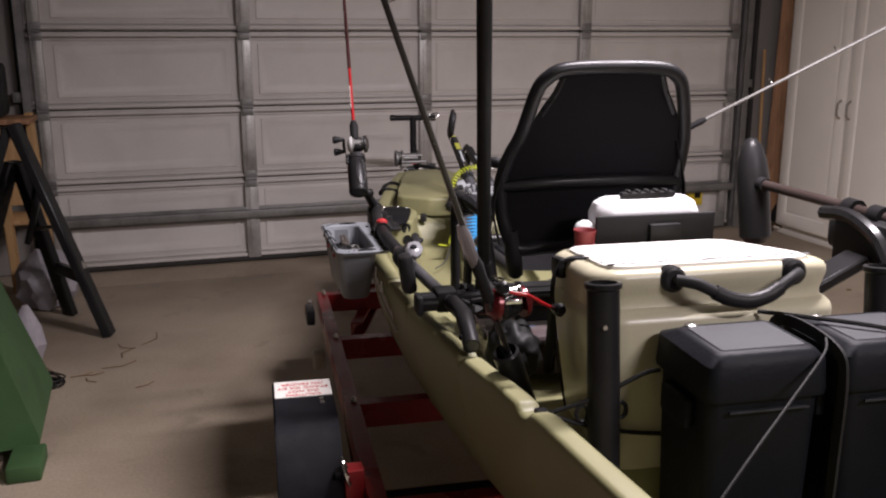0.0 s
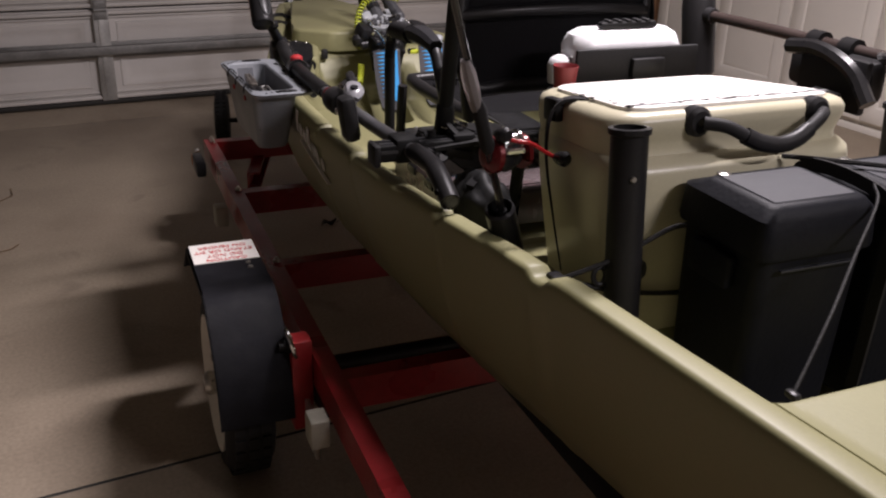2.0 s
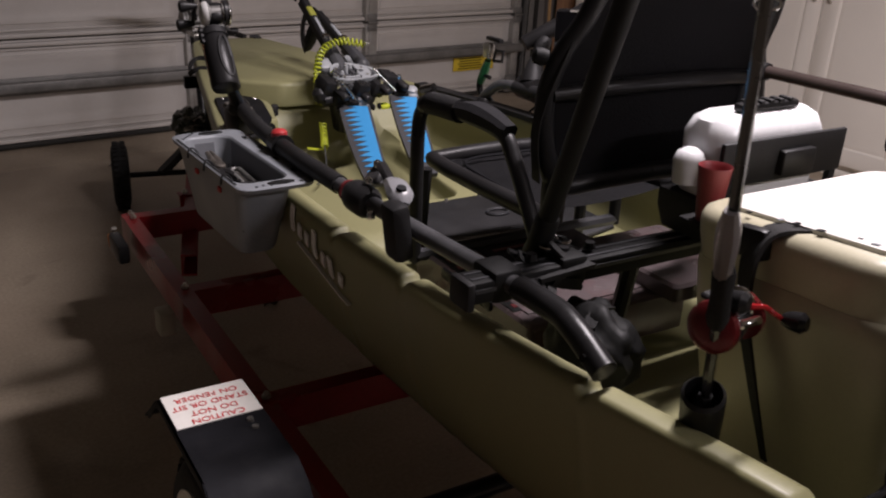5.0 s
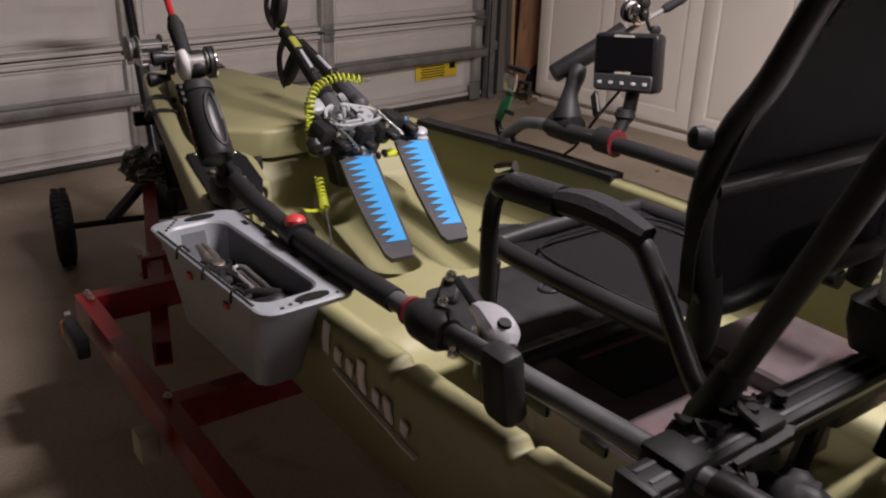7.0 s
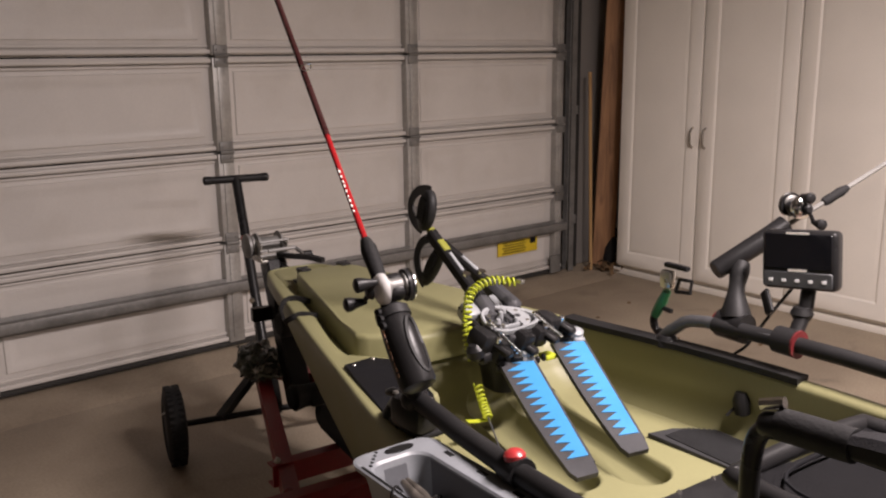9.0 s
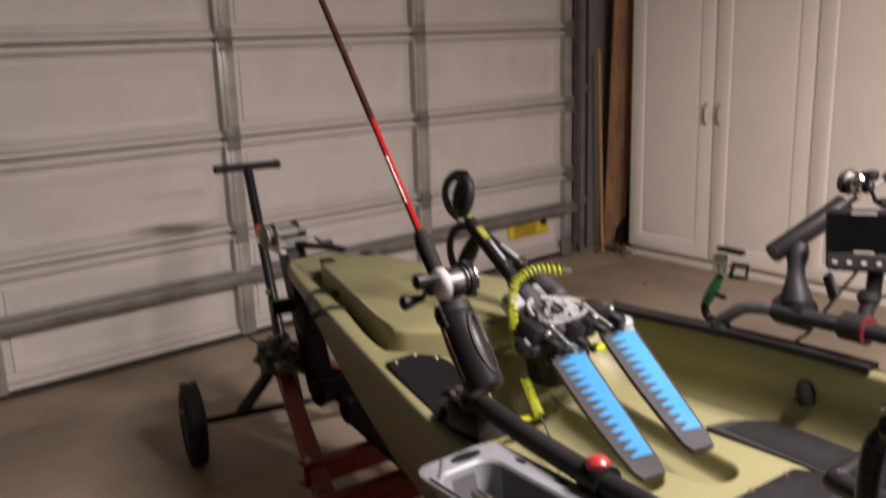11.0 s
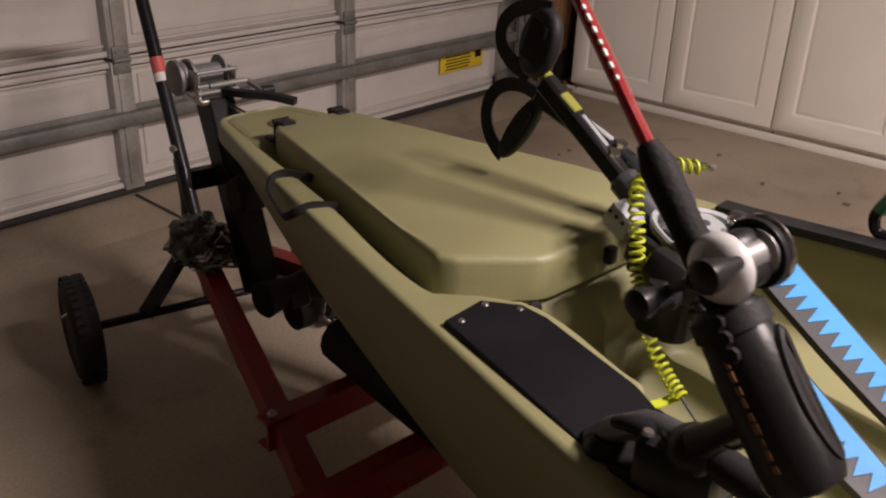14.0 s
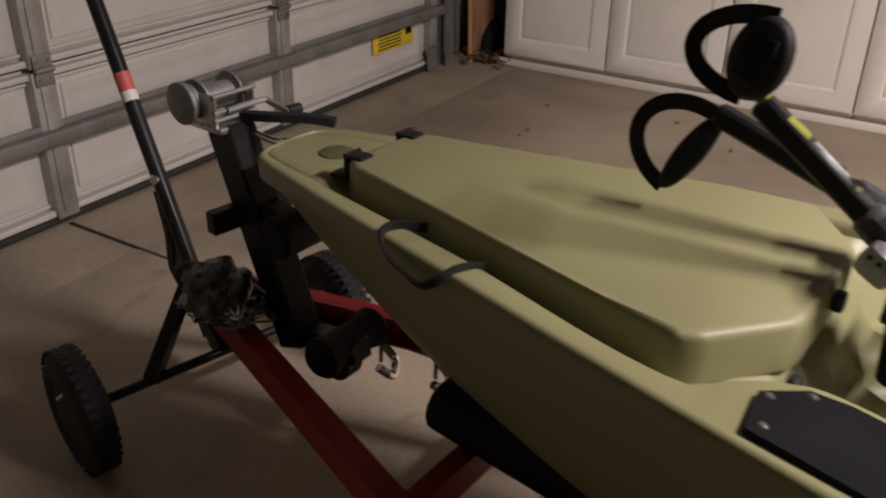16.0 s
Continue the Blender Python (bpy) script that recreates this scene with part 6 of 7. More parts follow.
# ---- grey tub hung outside the gunwale ----
TK = K @ pose(-0.513, 2.295, 0.0, 0, 0, 2.6)
tub = thing("tackle_tub", (0, 0, 0.69), TK, "light grey plastic tub strapped outside the gunwale", "tub")
TW, TL, OFF = 0.056, 0.176, -0.016
bm = bmesh.new()
rings = []
for z, a, b, o in ((0.690, 0.036, 0.135, OFF), (0.697, 0.040, 0.140, OFF), (0.825, TW, TL, OFF), (0.838, TW + 0.002, TL + 0.004, OFF), (0.840, 0.078, 0.208, 0), (0.848, 0.080, 0.211, 0), (0.850, 0.077, 0.207, 0), (0.850, TW - 0.001, TL - 0.004, OFF), (0.846, TW - 0.004, TL - 0.008, OFF), (0.704, 0.040, 0.136, OFF)):
    rings.append([(u + o, s, z) for u, s in rounded(-a, a, -b, b, 0.024 if z < 0.84 else 0.03)])
loft(bm, rings)
part("shell", bm, M_GREYPL, tub, smooth=24)
# sheet over the shell's inner wall; its darker grey paints the tub's inside shade
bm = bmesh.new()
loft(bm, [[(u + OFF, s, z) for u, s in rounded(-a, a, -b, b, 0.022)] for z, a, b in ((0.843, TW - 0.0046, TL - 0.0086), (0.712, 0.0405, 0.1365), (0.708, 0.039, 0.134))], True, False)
part("inner_shade", bm, M_TUBSHADE, tub, "inner wall with its shade put into a darker grey")
for sg in (-1, 1):
    part("hand_hole", single(slab, [(0.008 + 0.028 * math.cos(a), sg * 0.190 + 0.011 * math.sin(a)) for a in [i * math.pi / 8 for i in range(16)]], 0.8495, 0.8515), M_INK, tub, "oval hand hole")
for i in range(4):
    part("rim_slot", boxes(((0.062, -0.13 + 0.085 * i, 0.8502), (0.008, 0.020, 0.002))), M_INK, tub)
part("rim_groove", boxes(((-0.0745, 0.0, 0.8500), (0.004, 0.34, 0.002))), M_INK, tub, "dark groove along the outer rim")
for i in range(7):
    part("rim_hole", single(lathe, (-0.045 + 0.015 * i, -0.199 + 0.004 * (i % 2), 0.8495), (0, 0, 1), ((0, 0.0032), (0.0015, 0.0032)), 8), M_INK, tub)
for i in range(5):
    part("rim_hole", single(lathe, (-0.062 + 0.008 * i, 0.165 + 0.009 * i, 0.8495), (0, 0, 1), ((0, 0.003), (0.0015, 0.003)), 8), M_INK, tub)
for s in (-0.115, -0.02, 0.075):
    part("zip_tie", single(tube, smooth_path([(-0.083, s, 0.836), (-0.080, s, 0.852), (-0.070, s + 0.004, 0.854), (-0.058, s + 0.008, 0.840)], 4), 0.0022, 5), M_CORD, tub)
for s in (0.055, -0.075):
    part("red_tag", boxes(((-0.0725, s, 0.812), (0.004, 0.016, 0.010), 0.001)), M_REDINK, tub, "small red tag")

pl = thing("pliers", (OFF, 0.03, 0.74), TK, "worn steel fishing pliers with black handles in the tub", "pliers")
for sg in (-1, 1):
    part("handle", single(tube, smooth_path([(OFF, 0.062, 0.800), (OFF + 0.014 * sg, 0.03, 0.798), (OFF + 0.019 * sg, -0.02, 0.786), (OFF + 0.016 * sg, -0.085, 0.770)], 4), 0.010, 8), M_BLACK, pl)
    part("jaw", single(tube, [(OFF, 0.062, 0.802), (OFF + 0.006 * sg, 0.10, 0.812), (OFF + 0.004 * sg, 0.138, 0.822)], [0.011, 0.009, 0.005], 10), M_TOOL, pl)
part("pivot", single(lathe, (OFF, 0.070, 0.808), (0, -0.2, 1), ((0, 0.012), (0.008, 0.011), (0.010, 0.007)), 12), M_TOOL, pl)
tl = thing("hook_tool", (0.0, -0.02, 0.72), TK, "clear plastic hook tool with a bright steel loop in the tub", "tool")
loop = [(0.012, 0.055, 0.806), (0.017, 0.045, 0.808), (0.019, -0.05, 0.800), (0.014, -0.060, 0.799), (0.004, -0.060, 0.797), (-0.002, -0.05, 0.797), (-0.001, 0.045, 0.805), (0.004, 0.055, 0.806), (0.012, 0.055, 0.806)]
part("loop", single(tube, loop, 0.004, 8), M_GALVDARK, tl)
part("blade", single(bar, (0.008, 0.045, 0.802), (0.008, -0.052, 0.794), 0.010, 0.004), M_ZINC, tl)
part("stem", single(tube, [(0.004, -0.055, 0.797), (-0.004, -0.10, 0.770)], 0.007, 8), M_CHROME, tl)
dc = thing("cord_heap", (OFF, -0.05, 0.71), TK, "heap of black cords and leads filling the tub", "cords")
rng = random.Random(9)
for j in range(30):
    base = rng.uniform(-0.135, 0.10)
    pts = [(OFF + rng.uniform(-0.036, 0.036), max(-0.135, min(0.13, base + rng.uniform(-0.05, 0.05))), 0.735 + rng.uniform(0, 0.068)) for i in range(4)]
    part("lead", single(tube, smooth_path(pts, 8), rng.choice((0.006, 0.009, 0.013)), 10), rng.choice((M_BLACK, M_BLACKMAT, M_CORD)), dc)
for j in range(4):
    part("swivel", single(lathe, (OFF + rng.uniform(-0.03, 0.03), rng.uniform(-0.13, -0.03), 0.775), (rng.uniform(-1, 1), rng.uniform(-1, 1), 0.3), ((0, 0.003), (0.004, 0.006), (0.012, 0.006), (0.016, 0.003)), 8), M_CHROME, dc)

# ---- left rail fittings ----
knob = thing("rail_clamp", (-0.425, 2.29, 0.868), K, "black rail clamp with a red rubber knob", "rail clamp")
part("clamp", single(lathe, (-0.427, 2.27, 0.868), (0.05, 1, 0), ((0, 0.025), (0.04, 0.025)), 14), M_BLACK, knob)
part("cap", single(lathe, (-0.427, 2.29, 0.885), (0, 0.2, 1), ((0, 0.017), (0.008, 0.0175), (0.014, 0.013), (0.017, 0.006)), 16), M_REDPL, knob, "red rubber cap")
clip = thing("paddle_clip", (-0.43, 1.78, 0.80), K, "black rail clip with a grey lever", "clip")
part("strap_block", single(box, (-0.441, 1.745, 0.872), (0.036, 0.050, 0.100), 0.012, 2, pose(0, 0, 0, 0, -8, 0)), M_BLACKMAT, clip)
lev = single(tube, smooth_path([(-0.404, 1.850, 0.918), (-0.409, 1.82, 0.922), (-0.416, 1.788, 0.918), (-0.424, 1.758, 0.908)], 4), [0.009, 0.011, 0.013, 0.015, 0.017, 0.019, 0.021, 0.022, 0.0225, 0.022, 0.020, 0.016, 0.009], 10, [(1, 0.2), (0.7, 0.62), (0, 0.8), (-0.7, 0.62), (-1, 0.2), (-0.8, -0.4), (0, -0.6), (0.8, -0.4)])
part("lever", lev, M_LEVER, clip, "pale grey moulded lever")
part("lever_button", single(lathe, (-0.419, 1.775, 0.930), (0, -0.3, 1), ((0, 0.009), (0.004, 0.008)), 12), M_PLATE, clip)
part("black_tongue", single(bar, (-0.392, 1.90, 0.935), (-0.406, 1.838, 0.922), 0.020, 0.014, 0.006), M_BLACK, clip)
part("round_clamp", single(lathe, (-0.420, 1.880, 0.868), (0, 1, 0), ((0, 0.022), (0.012, 0.029), (0.055, 0.030), (0.07, 0.024)), 16), M_BLACK, clip)
part("clamp_arm", single(bar, (-0.408, 1.905, 0.90), (-0.372, 1.935, 0.915), 0.03, 0.014, 0.005), M_BLACK, clip)
for u, s, z in ((-0.385, 1.925, 0.922), (-0.412, 1.905, 0.900), (-0.435, 1.85, 0.858)):
    part("clamp_bolt", single(lathe, (u, s, z), (-0.2, -0.2, 1), ((0, 0.008), (0.008, 0.007), (0.011, 0.004)), 10), M_CHROME, clip)
part("red_ring", single(lathe, (-0.422, 1.957, 0.868), (0, 1, 0), ((0, 0.0215), (0.007, 0.0215)), 16), M_DARKRED, clip)


# ---- rods ----
def reel(parent, at, axis, across, body, name="reel"):
    """A low-profile baitcasting reel: axis runs along the rod, across along the spool."""
    at, axis, across = Vector(at), Vector(axis).normalized(), Vector(across)
    across = (across - axis * across.dot(axis)).normalized()
    up = across.cross(axis)
    if up.z < 0:
        up = -up
    m = Matrix((across, axis, up)).transposed().to_4x4()
    c = at + up * 0.030
    r = part(name, single(box, c, (0.038, 0.046, 0.034), 0.012, 3, m), M_BLACK, parent, "baitcasting reel")
    for sg in (-1, 1):
        part("side_plate", single(lathe, c + across * (0.018 * sg), across * sg, ((0, 0.028), (0.006, 0.028), (0.012, 0.024), (0.016, 0.016), (0.0175, 0.008)), 22), body if sg < 0 else M_BLACK, r)
    part("plate_ring", single(tube, [c + across * 0.028 + (axis * math.cos(a) + up * math.sin(a)) * 0.0275 for a in [i * math.pi / 10 for i in range(21)]], 0.0022, 6), M_CHROME, r)
    part("spool", single(lathe, c - across * 0.017 + up * 0.006, across, ((0, 0.019), (0.003, 0.019), (0.006, 0.014), (0.028, 0.014), (0.031, 0.019), (0.034, 0.019)), 18), M_GALVDARK, r)
    e = c - across * 0.046
    cd = up * 0.036
    hd = part("crank_handle", single(tube, [e + cd, e, e - cd], 0.0045, 6), M_BLACK, r)
    part("star_drag", single(lathe, e + across * 0.004, -across, ((0, 0.014), (0.006, 0.012), (0.010, 0.007)), 10), M_BLACK, hd)
    for sg in (-1, 1):
        part("knob", single(lathe, e + cd * sg, -across, ((-0.004, 0.005), (0.009, 0.0075), (0.026, 0.0125), (0.033, 0.0125), (0.036, 0.008)), 14), M_BLACK, hd)
    return r


def rod(name, label, butt, tip, grips, blank, reel_at, across, reel_body, guides=5, sideways=(0, 0, 0)):
    butt, tip = Vector(butt), Vector(tip)
    d = (tip - butt).normalized()
    L = (tip - butt).length
    t = thing(name, butt, K, label, "fishing rod", "fishing rods")
    part("blank", single(tube, [butt + d * 0.05, butt + d * L * 0.5, tip], [0.0065, 0.0045, 0.0018], 8), blank, t)
    for a, b, r in grips:
        part("grip", single(tube, [butt + d * a, butt + d * (a + 0.01), butt + d * ((a + b) / 2), butt + d * (b - 0.02), butt + d * b], [r * 0.8, r, r * 0.9, r, r * 0.6], 12), M_FOAM, t, "black foam grip")
    up = Vector((0, 0, 1)) - d * d.z
    up.normalize()
    if reel_at:
        reel(t, butt + d * reel_at + Vector(sideways), d, across, reel_body)
    for k in range(guides):
        q = 0.33 + 0.62 * k / guides
        p = butt + d * (q * L)
        rr = 0.010 - 0.0012 * k
        part("guide", single(tube, [p + up * (rr + 0.006) + (up * math.cos(a) + d.cross(up) * math.sin(a)) * rr for a in [i * math.pi / 5 for i in range(11)]], 0.0013, 5), M_CHROME, t)
    return t, d


# bow-side rod in its holder, leaning forward
RA = Vector((-0.473, 2.490, 0.956))
RD = Vector((0.0265, 0.62, 0.72)).normalized()
rt, _ = rod("fishing_rod", "red fishing rod with a pearl reel in a holder", RA + RD * 0.02, RA + RD * 1.93, ((0.115, 0.255, 0.0150),), M_RODRED, 0.155, (0.88, -0.12, 0.02), M_REELWHITE, sideways=(0.010, -0.004, -0.012))
off = Vector((-0.0042, -0.0032, 0.0022))
for q in range(9):
    a = 0.330 + 0.0105 * q
    part("rod_print", single(bar, RA + RD * a + off, RA + RD * (a + 0.004 + 0.0012 * (q % 3)) + off, 0.0035, 0.0030, 0.0005), M_WHITELAB, rt)
part("upper_blank", single(tube, [RA + RD * 0.50, RA + RD * 1.2, RA + RD * 1.94], [0.0066, 0.0048, 0.0024], 8), M_RODDARK, rt, "dark upper blank")
hold = thing("rod_holder", (-0.370, 2.640, 0.795), K, "black tube rod holder on a swivel base", "rod holder", "rod holders")
part("base", single(lathe, (-0.370, 2.632, 0.794), (0, 0, 1), ((0, 0.040), (0.014, 0.038), (0.024, 0.028), (0.045, 0.025)), 18), M_BLACK, hold)
part("base_plate", boxes(((-0.365, 2.645, 0.80), (0.095, 0.11, 0.012), 0.005)), M_BLACKMAT, hold)
part("base_block", single(box, (-0.396, 2.628, 0.836), (0.056, 0.086, 0.062), 0.014, 2, pose(0, 0, 0, 0, 0, 8)), M_BLACK, hold)
part("base_cap", single(lathe, (-0.402, 2.614, 0.864), (-0.3, -0.3, 1), ((0, 0.026), (0.010, 0.027), (0.022, 0.021), (0.026, 0.016)), 18), M_BLACK, hold)
part("stem", single(tube, [(-0.408, 2.608, 0.882), (-0.428, 2.580, 0.918), (-0.464, 2.540, 0.972)], [0.017, 0.014, 0.015], 14), M_BLACK, hold)
part("swivel", single(lathe, (-0.450, 2.560, 0.935), (1, 0.3, 0), ((0, 0.010), (0.004, 0.013), (0.030, 0.013), (0.034, 0.010)), 16), M_BLACK, hold)
part("lock_lever", single(tube, smooth_path([(-0.400, 2.655, 0.862), (-0.408, 2.680, 0.862), (-0.410, 2.700, 0.855)], 4), [0.010, 0.010, 0.010, 0.009, 0.009, 0.008, 0.008, 0.007, 0.006], 10), M_BLACK, hold)
for u, v in ((-0.418, 2.655), (-0.392, 2.662), (-0.384, 2.590)):
    part("block_screw", single(lathe, (u, v, 0.870), (0, 0, 1), ((0, 0.006), (0.004, 0.005)), 10), M_ZINC, hold)
part("mount_screw", single(lathe, (-0.345, 2.685, 0.805), (0, 0, 1), ((0, 0.009), (0.008, 0.008)), 8), M_ZINC, hold)
bm = bmesh.new()
o = RA - RD * 0.012
lathe(bm, o, RD, ((0.0, 0.022), (0.003, 0.029), (0.010, 0.0315), (0.09, 0.031), (0.145, 0.027), (0.150, 0.0225), (0.14, 0.022), (0.02, 0.021)), 22)
ht = part("holder_tube", bm, M_BLACK, hold)
back = Vector((0.30, -0.75, 0.55))
back = (back - RD * back.dot(RD)).normalized()
side = RD.cross(back)
ov = [o + back * 0.030 + side * (0.014 * math.cos(a)) + RD * (0.068 + 0.050 * math.sin(a)) - back * (0.004 * math.cos(a) ** 2) for a in [i * math.pi / 12 for i in range(25)]]
part("slot_rim", single(tube, ov, 0.0045, 6), M_BLACKMAT, ht)
part("slot", single(bar, o + RD * 0.03 + back * 0.0235, o + RD * 0.108 + back * 0.0225, 0.020, 0.008, 0.003), M_INK, ht)
part("collar", single(lathe, o + RD * 0.128, RD, ((0, 0.031), (0.016, 0.030)), 22), M_BLACKMAT, ht)
for q in (0.115, 0.128, 0.141):
    part("collar_lug", single(lathe, o + RD * q - side * 0.030, -side, ((0, 0.007), (0.006, 0.006)), 8), M_BLACK, ht)
M_ORANGE = paint("worn_orange_print", (0.16, 0.065, 0.018), 0.6, vary=0.4, scale=60)
for k in range(9):
    a = 0.028 + 0.0102 * k
    part("print_bar", single(bar, o + RD * a + Vector((-0.0305, -0.004, 0.0)), o + RD * (a + 0.006 + 0.002 * (k % 2)) + Vector((-0.0303, -0.004, 0.0)), 0.003, 0.005 - 0.001 * (k % 3)), M_ORANGE, ht, "worn orange print")

# stern-side rod leaning outboard
rb, _ = rod("fishing_rod", "graphite fishing rod with a red reel, leaning outboard", (-0.300, 1.205, 0.745), (-0.98, 0.715, 2.46), ((0.0, 0.13, 0.013), (0.26, 0.36, 0.012)), M_ROD, 0, (0.75, 0.5, 0.0), M_REDPL, 6)
rr = part("reel", single(box, (-0.352, 1.160, 0.962), (0.052, 0.046, 0.046), 0.016, 3, pose(0, 0, 0, 10, -20, 15)), M_BLACK, rb, "dark red and black baitcasting reel")
for sg in (-1, 1):
    part("side_plate", single(lathe, (-0.350 + 0.024 * sg, 1.160 + 0.005 * sg, 0.964), (sg, 0.2 * sg, 0.1), ((0, 0.030), (0.008, 0.029), (0.014, 0.022), (0.017, 0.012)), 22), M_REELRED, rr)
part("spool", single(lathe, (-0.368, 1.154, 0.982), (1, 0.2, 0), ((0, 0.019), (0.003, 0.019), (0.006, 0.015), (0.030, 0.015), (0.033, 0.019), (0.036, 0.019)), 18), M_CHROME, rr)
part("line_guide", single(box, (-0.350, 1.130, 0.975), (0.034, 0.010, 0.010), 0.003, 1), M_CHROME, rr)
part("thumb_bar", single(box, (-0.352, 1.182, 0.986), (0.030, 0.014, 0.008), 0.003, 1), M_BLACKMAT, rr)
hb = part("crank_handle", single(tube, smooth_path([(-0.372, 1.150, 0.998), (-0.345, 1.142, 0.988), (-0.318, 1.140, 0.982), (-0.292, 1.144, 0.966), (-0.270, 1.150, 0.953)], 4), 0.0034, 8), M_RODRED, rr, "red anodised crank handle")
for p in ((-0.374, 1.150, 1.000), (-0.266, 1.150, 0.952)):
    part("knob", single(lathe, p, (0.3, -1, 0.1), ((0, 0.007), (0.008, 0.011), (0.022, 0.013), (0.028, 0.008)), 12), M_BLACK, hb)
part("hook_bag", single(lathe, (-0.420, 1.120, 1.040), (-0.37, -0.26, 0.9), ((0, 0.007), (0.012, 0.009), (0.05, 0.012), (0.075, 0.012), (0.10, 0.007)), 9), M_CLEAR, rb, "clear plastic bag over the hook")
rhb = thing("rod_holder", (-0.30, 1.20, 0.70), K, "black tube rod holder beside the cooler", "rod holder", "rod holders")
part("holder_tube", single(lathe, (-0.292, 1.212, 0.72), (-0.37, -0.26, 0.9), ((0, 0.024), (0.16, 0.026), (0.165, 0.022), (0.02, 0.020)), 14), M_BLACK, rhb)
part("base", boxes(((-0.30, 1.215, 0.705), (0.08, 0.08, 0.05), 0.012)), M_BLACK, rhb)
# upright black pole on the seat's mount
pole = thing("push_pole", (-0.289, 1.578, 0.87), K, "black pole leaning aft from the seat's mount block", "pole")
part("shaft", single(tube, [(-0.289, 1.578, 0.872), (-0.350, 1.353, 1.36), (-0.430, 1.058, 2.0)], 0.0150, 14), M_INK, pole)
part("clamp", single(lathe, (-0.286, 1.588, 0.850), (-0.125, -0.46, 1), ((0, 0.020), (0.02, 0.022), (0.05, 0.0195), (0.10, 0.0185), (0.105, 0.0155)), 14), M_INK, pole)
part("pull_tab", single(box, (-0.306, 1.496, 1.06), (0.006, 0.010, 0.016), 0.002, 1, pose(0, 0, 0, 24, 0, 0)), M_ZINC, pole)

# starboard rod leaning outboard from its holder
HO = Vector((0.451, 2.647, 0.977))
HD = Vector((0.812, -0.326, 0.484)).normalized()
rc, _ = rod("fishing_rod", "pale tipped fishing rod with a chrome reel leaning outboard", HO + HD * 0.02, HO + HD * 1.85, ((0.02, 0.16, 0.012), (0.29, 0.36, 0.012)), paint("pale_rod_blank", (0.16, 0.155, 0.145), 0.4), 0.225, (0.35, 0.9, 0.0), M_CHROME, 5)

# ---- starboard rail electronics ----
ff = thing("fish_finder", (0.47, 2.43, 0.87), K, "black fish finder display on a rail mount", "fish finder")
fx = Vector((0.035, -0.157, 0.015)).normalized()
fn = fx.cross(Vector((0.005, 0.017, 0.127))).normalized()
FM = Matrix.Translation((0.477, 2.450, 1.035)) @ Matrix((fx, fn.cross(fx), fn)).transposed().to_4x4()


def on_case(*specs):
    bm = boxes(*specs)
    bm.transform(FM)
    return bm


part("case", on_case(((0, 0, -0.022), (0.164, 0.130, 0.044), 0.012, 3)), M_BLACK, ff)
part("screen", on_case(((0, 0.020, 0.0015), (0.146, 0.076, 0.003), 0.001, 1)), M_SCREEN, ff, "dark glossy screen")
part("button_strip", on_case(((0, -0.042, 0.0015), (0.150, 0.034, 0.004), 0.002, 1)), M_BUTTON, ff, "grey button strip")
for i in range(5):
    part("button_mark", on_case(((-0.058 + 0.029 * i, -0.044, 0.004), (0.010, 0.007, 0.0015), 0.0005, 1)), M_WHITEPL, ff)
for y, w in ((0.0595, 0.05), (-0.0215, 0.04)):
    part("brand_bar", on_case(((0.0, y, 0.0032), (w, 0.005, 0.001))), M_WHITELAB, ff)
part("mount_arm", single(tube, [(0.505, 2.435, 0.99), (0.49, 2.43, 0.93), (0.455, 2.425, 0.885)], 0.016, 10), M_BLACK, ff)
part("mount_ball", single(lathe, (0.48, 2.432, 0.905), (0, 0, 1), ((0, 0.018), (0.015, 0.025), (0.03, 0.018)), 12), M_BLACKMAT, ff)
part("rail_clamp", single(lathe, (0.425, 2.40, 0.868), (0, 1, 0), ((0, 0.030), (0.05, 0.030)), 14), M_BLACKMAT, ff)
part("red_washer", single(lathe, (0.425, 2.395, 0.868), (0, 1, 0), ((0, 0.031), (0.005, 0.031)), 14), M_DARKRED, ff)
part("cable", single(tube, smooth_path([(0.50, 2.47, 0.97), (0.46, 2.50, 0.90), (0.43, 2.53, 0.83), (0.42, 2.56, 0.79), (0.41, 2.50, 0.74), (0.36, 2.52, 0.68)], 5), 0.0035, 6), M_CORD, ff)
part("plug", single(lathe, (0.385, 2.505, 0.735), (0.1, -0.1, -1), ((0, 0.012), (0.02, 0.020), (0.05, 0.018), (0.055, 0.01)), 12), M_BLACK, ff)
hold2 = thing("rod_holder", (0.44, 2.55, 0.868), K, "black tube rod holder clamped to the starboard rail", "rod holder", "rod holders")
part("clamp", single(lathe, (0.425, 2.53, 0.868), (0, 1, 0), ((0, 0.034), (0.07, 0.034)), 16), M_BLACK, hold2)
part("red_ring", single(lathe, (0.425, 2.605, 0.868), (0, 1, 0), ((0, 0.024), (0.007, 0.024)), 16), M_DARKRED, hold2)
part("neck", single(tube, smooth_path([(0.43, 2.565, 0.885), (0.445, 2.58, 0.93), (0.475, 2.60, 0.96), (0.50, 2.612, 0.995)], 4), [0.036, 0.034, 0.030, 0.026, 0.022, 0.020, 0.019, 0.019, 0.020, 0.022, 0.023, 0.022, 0.020], 12), M_BLACKMAT, hold2)
part("spring_arm", single(bar, (0.45, 2.49, 0.91), (0.465, 2.52, 0.955), 0.012, 0.03, 0.004), M_BLACK, hold2)
bm = bmesh.new()
lathe(bm, HO, HD, ((0.0, 0.021), (0.004, 0.023), (0.16, 0.025), (0.20, 0.028), (0.202, 0.023), (0.02, 0.018)), 18)
part("holder_tube", bm, M_BLACK, hold2)

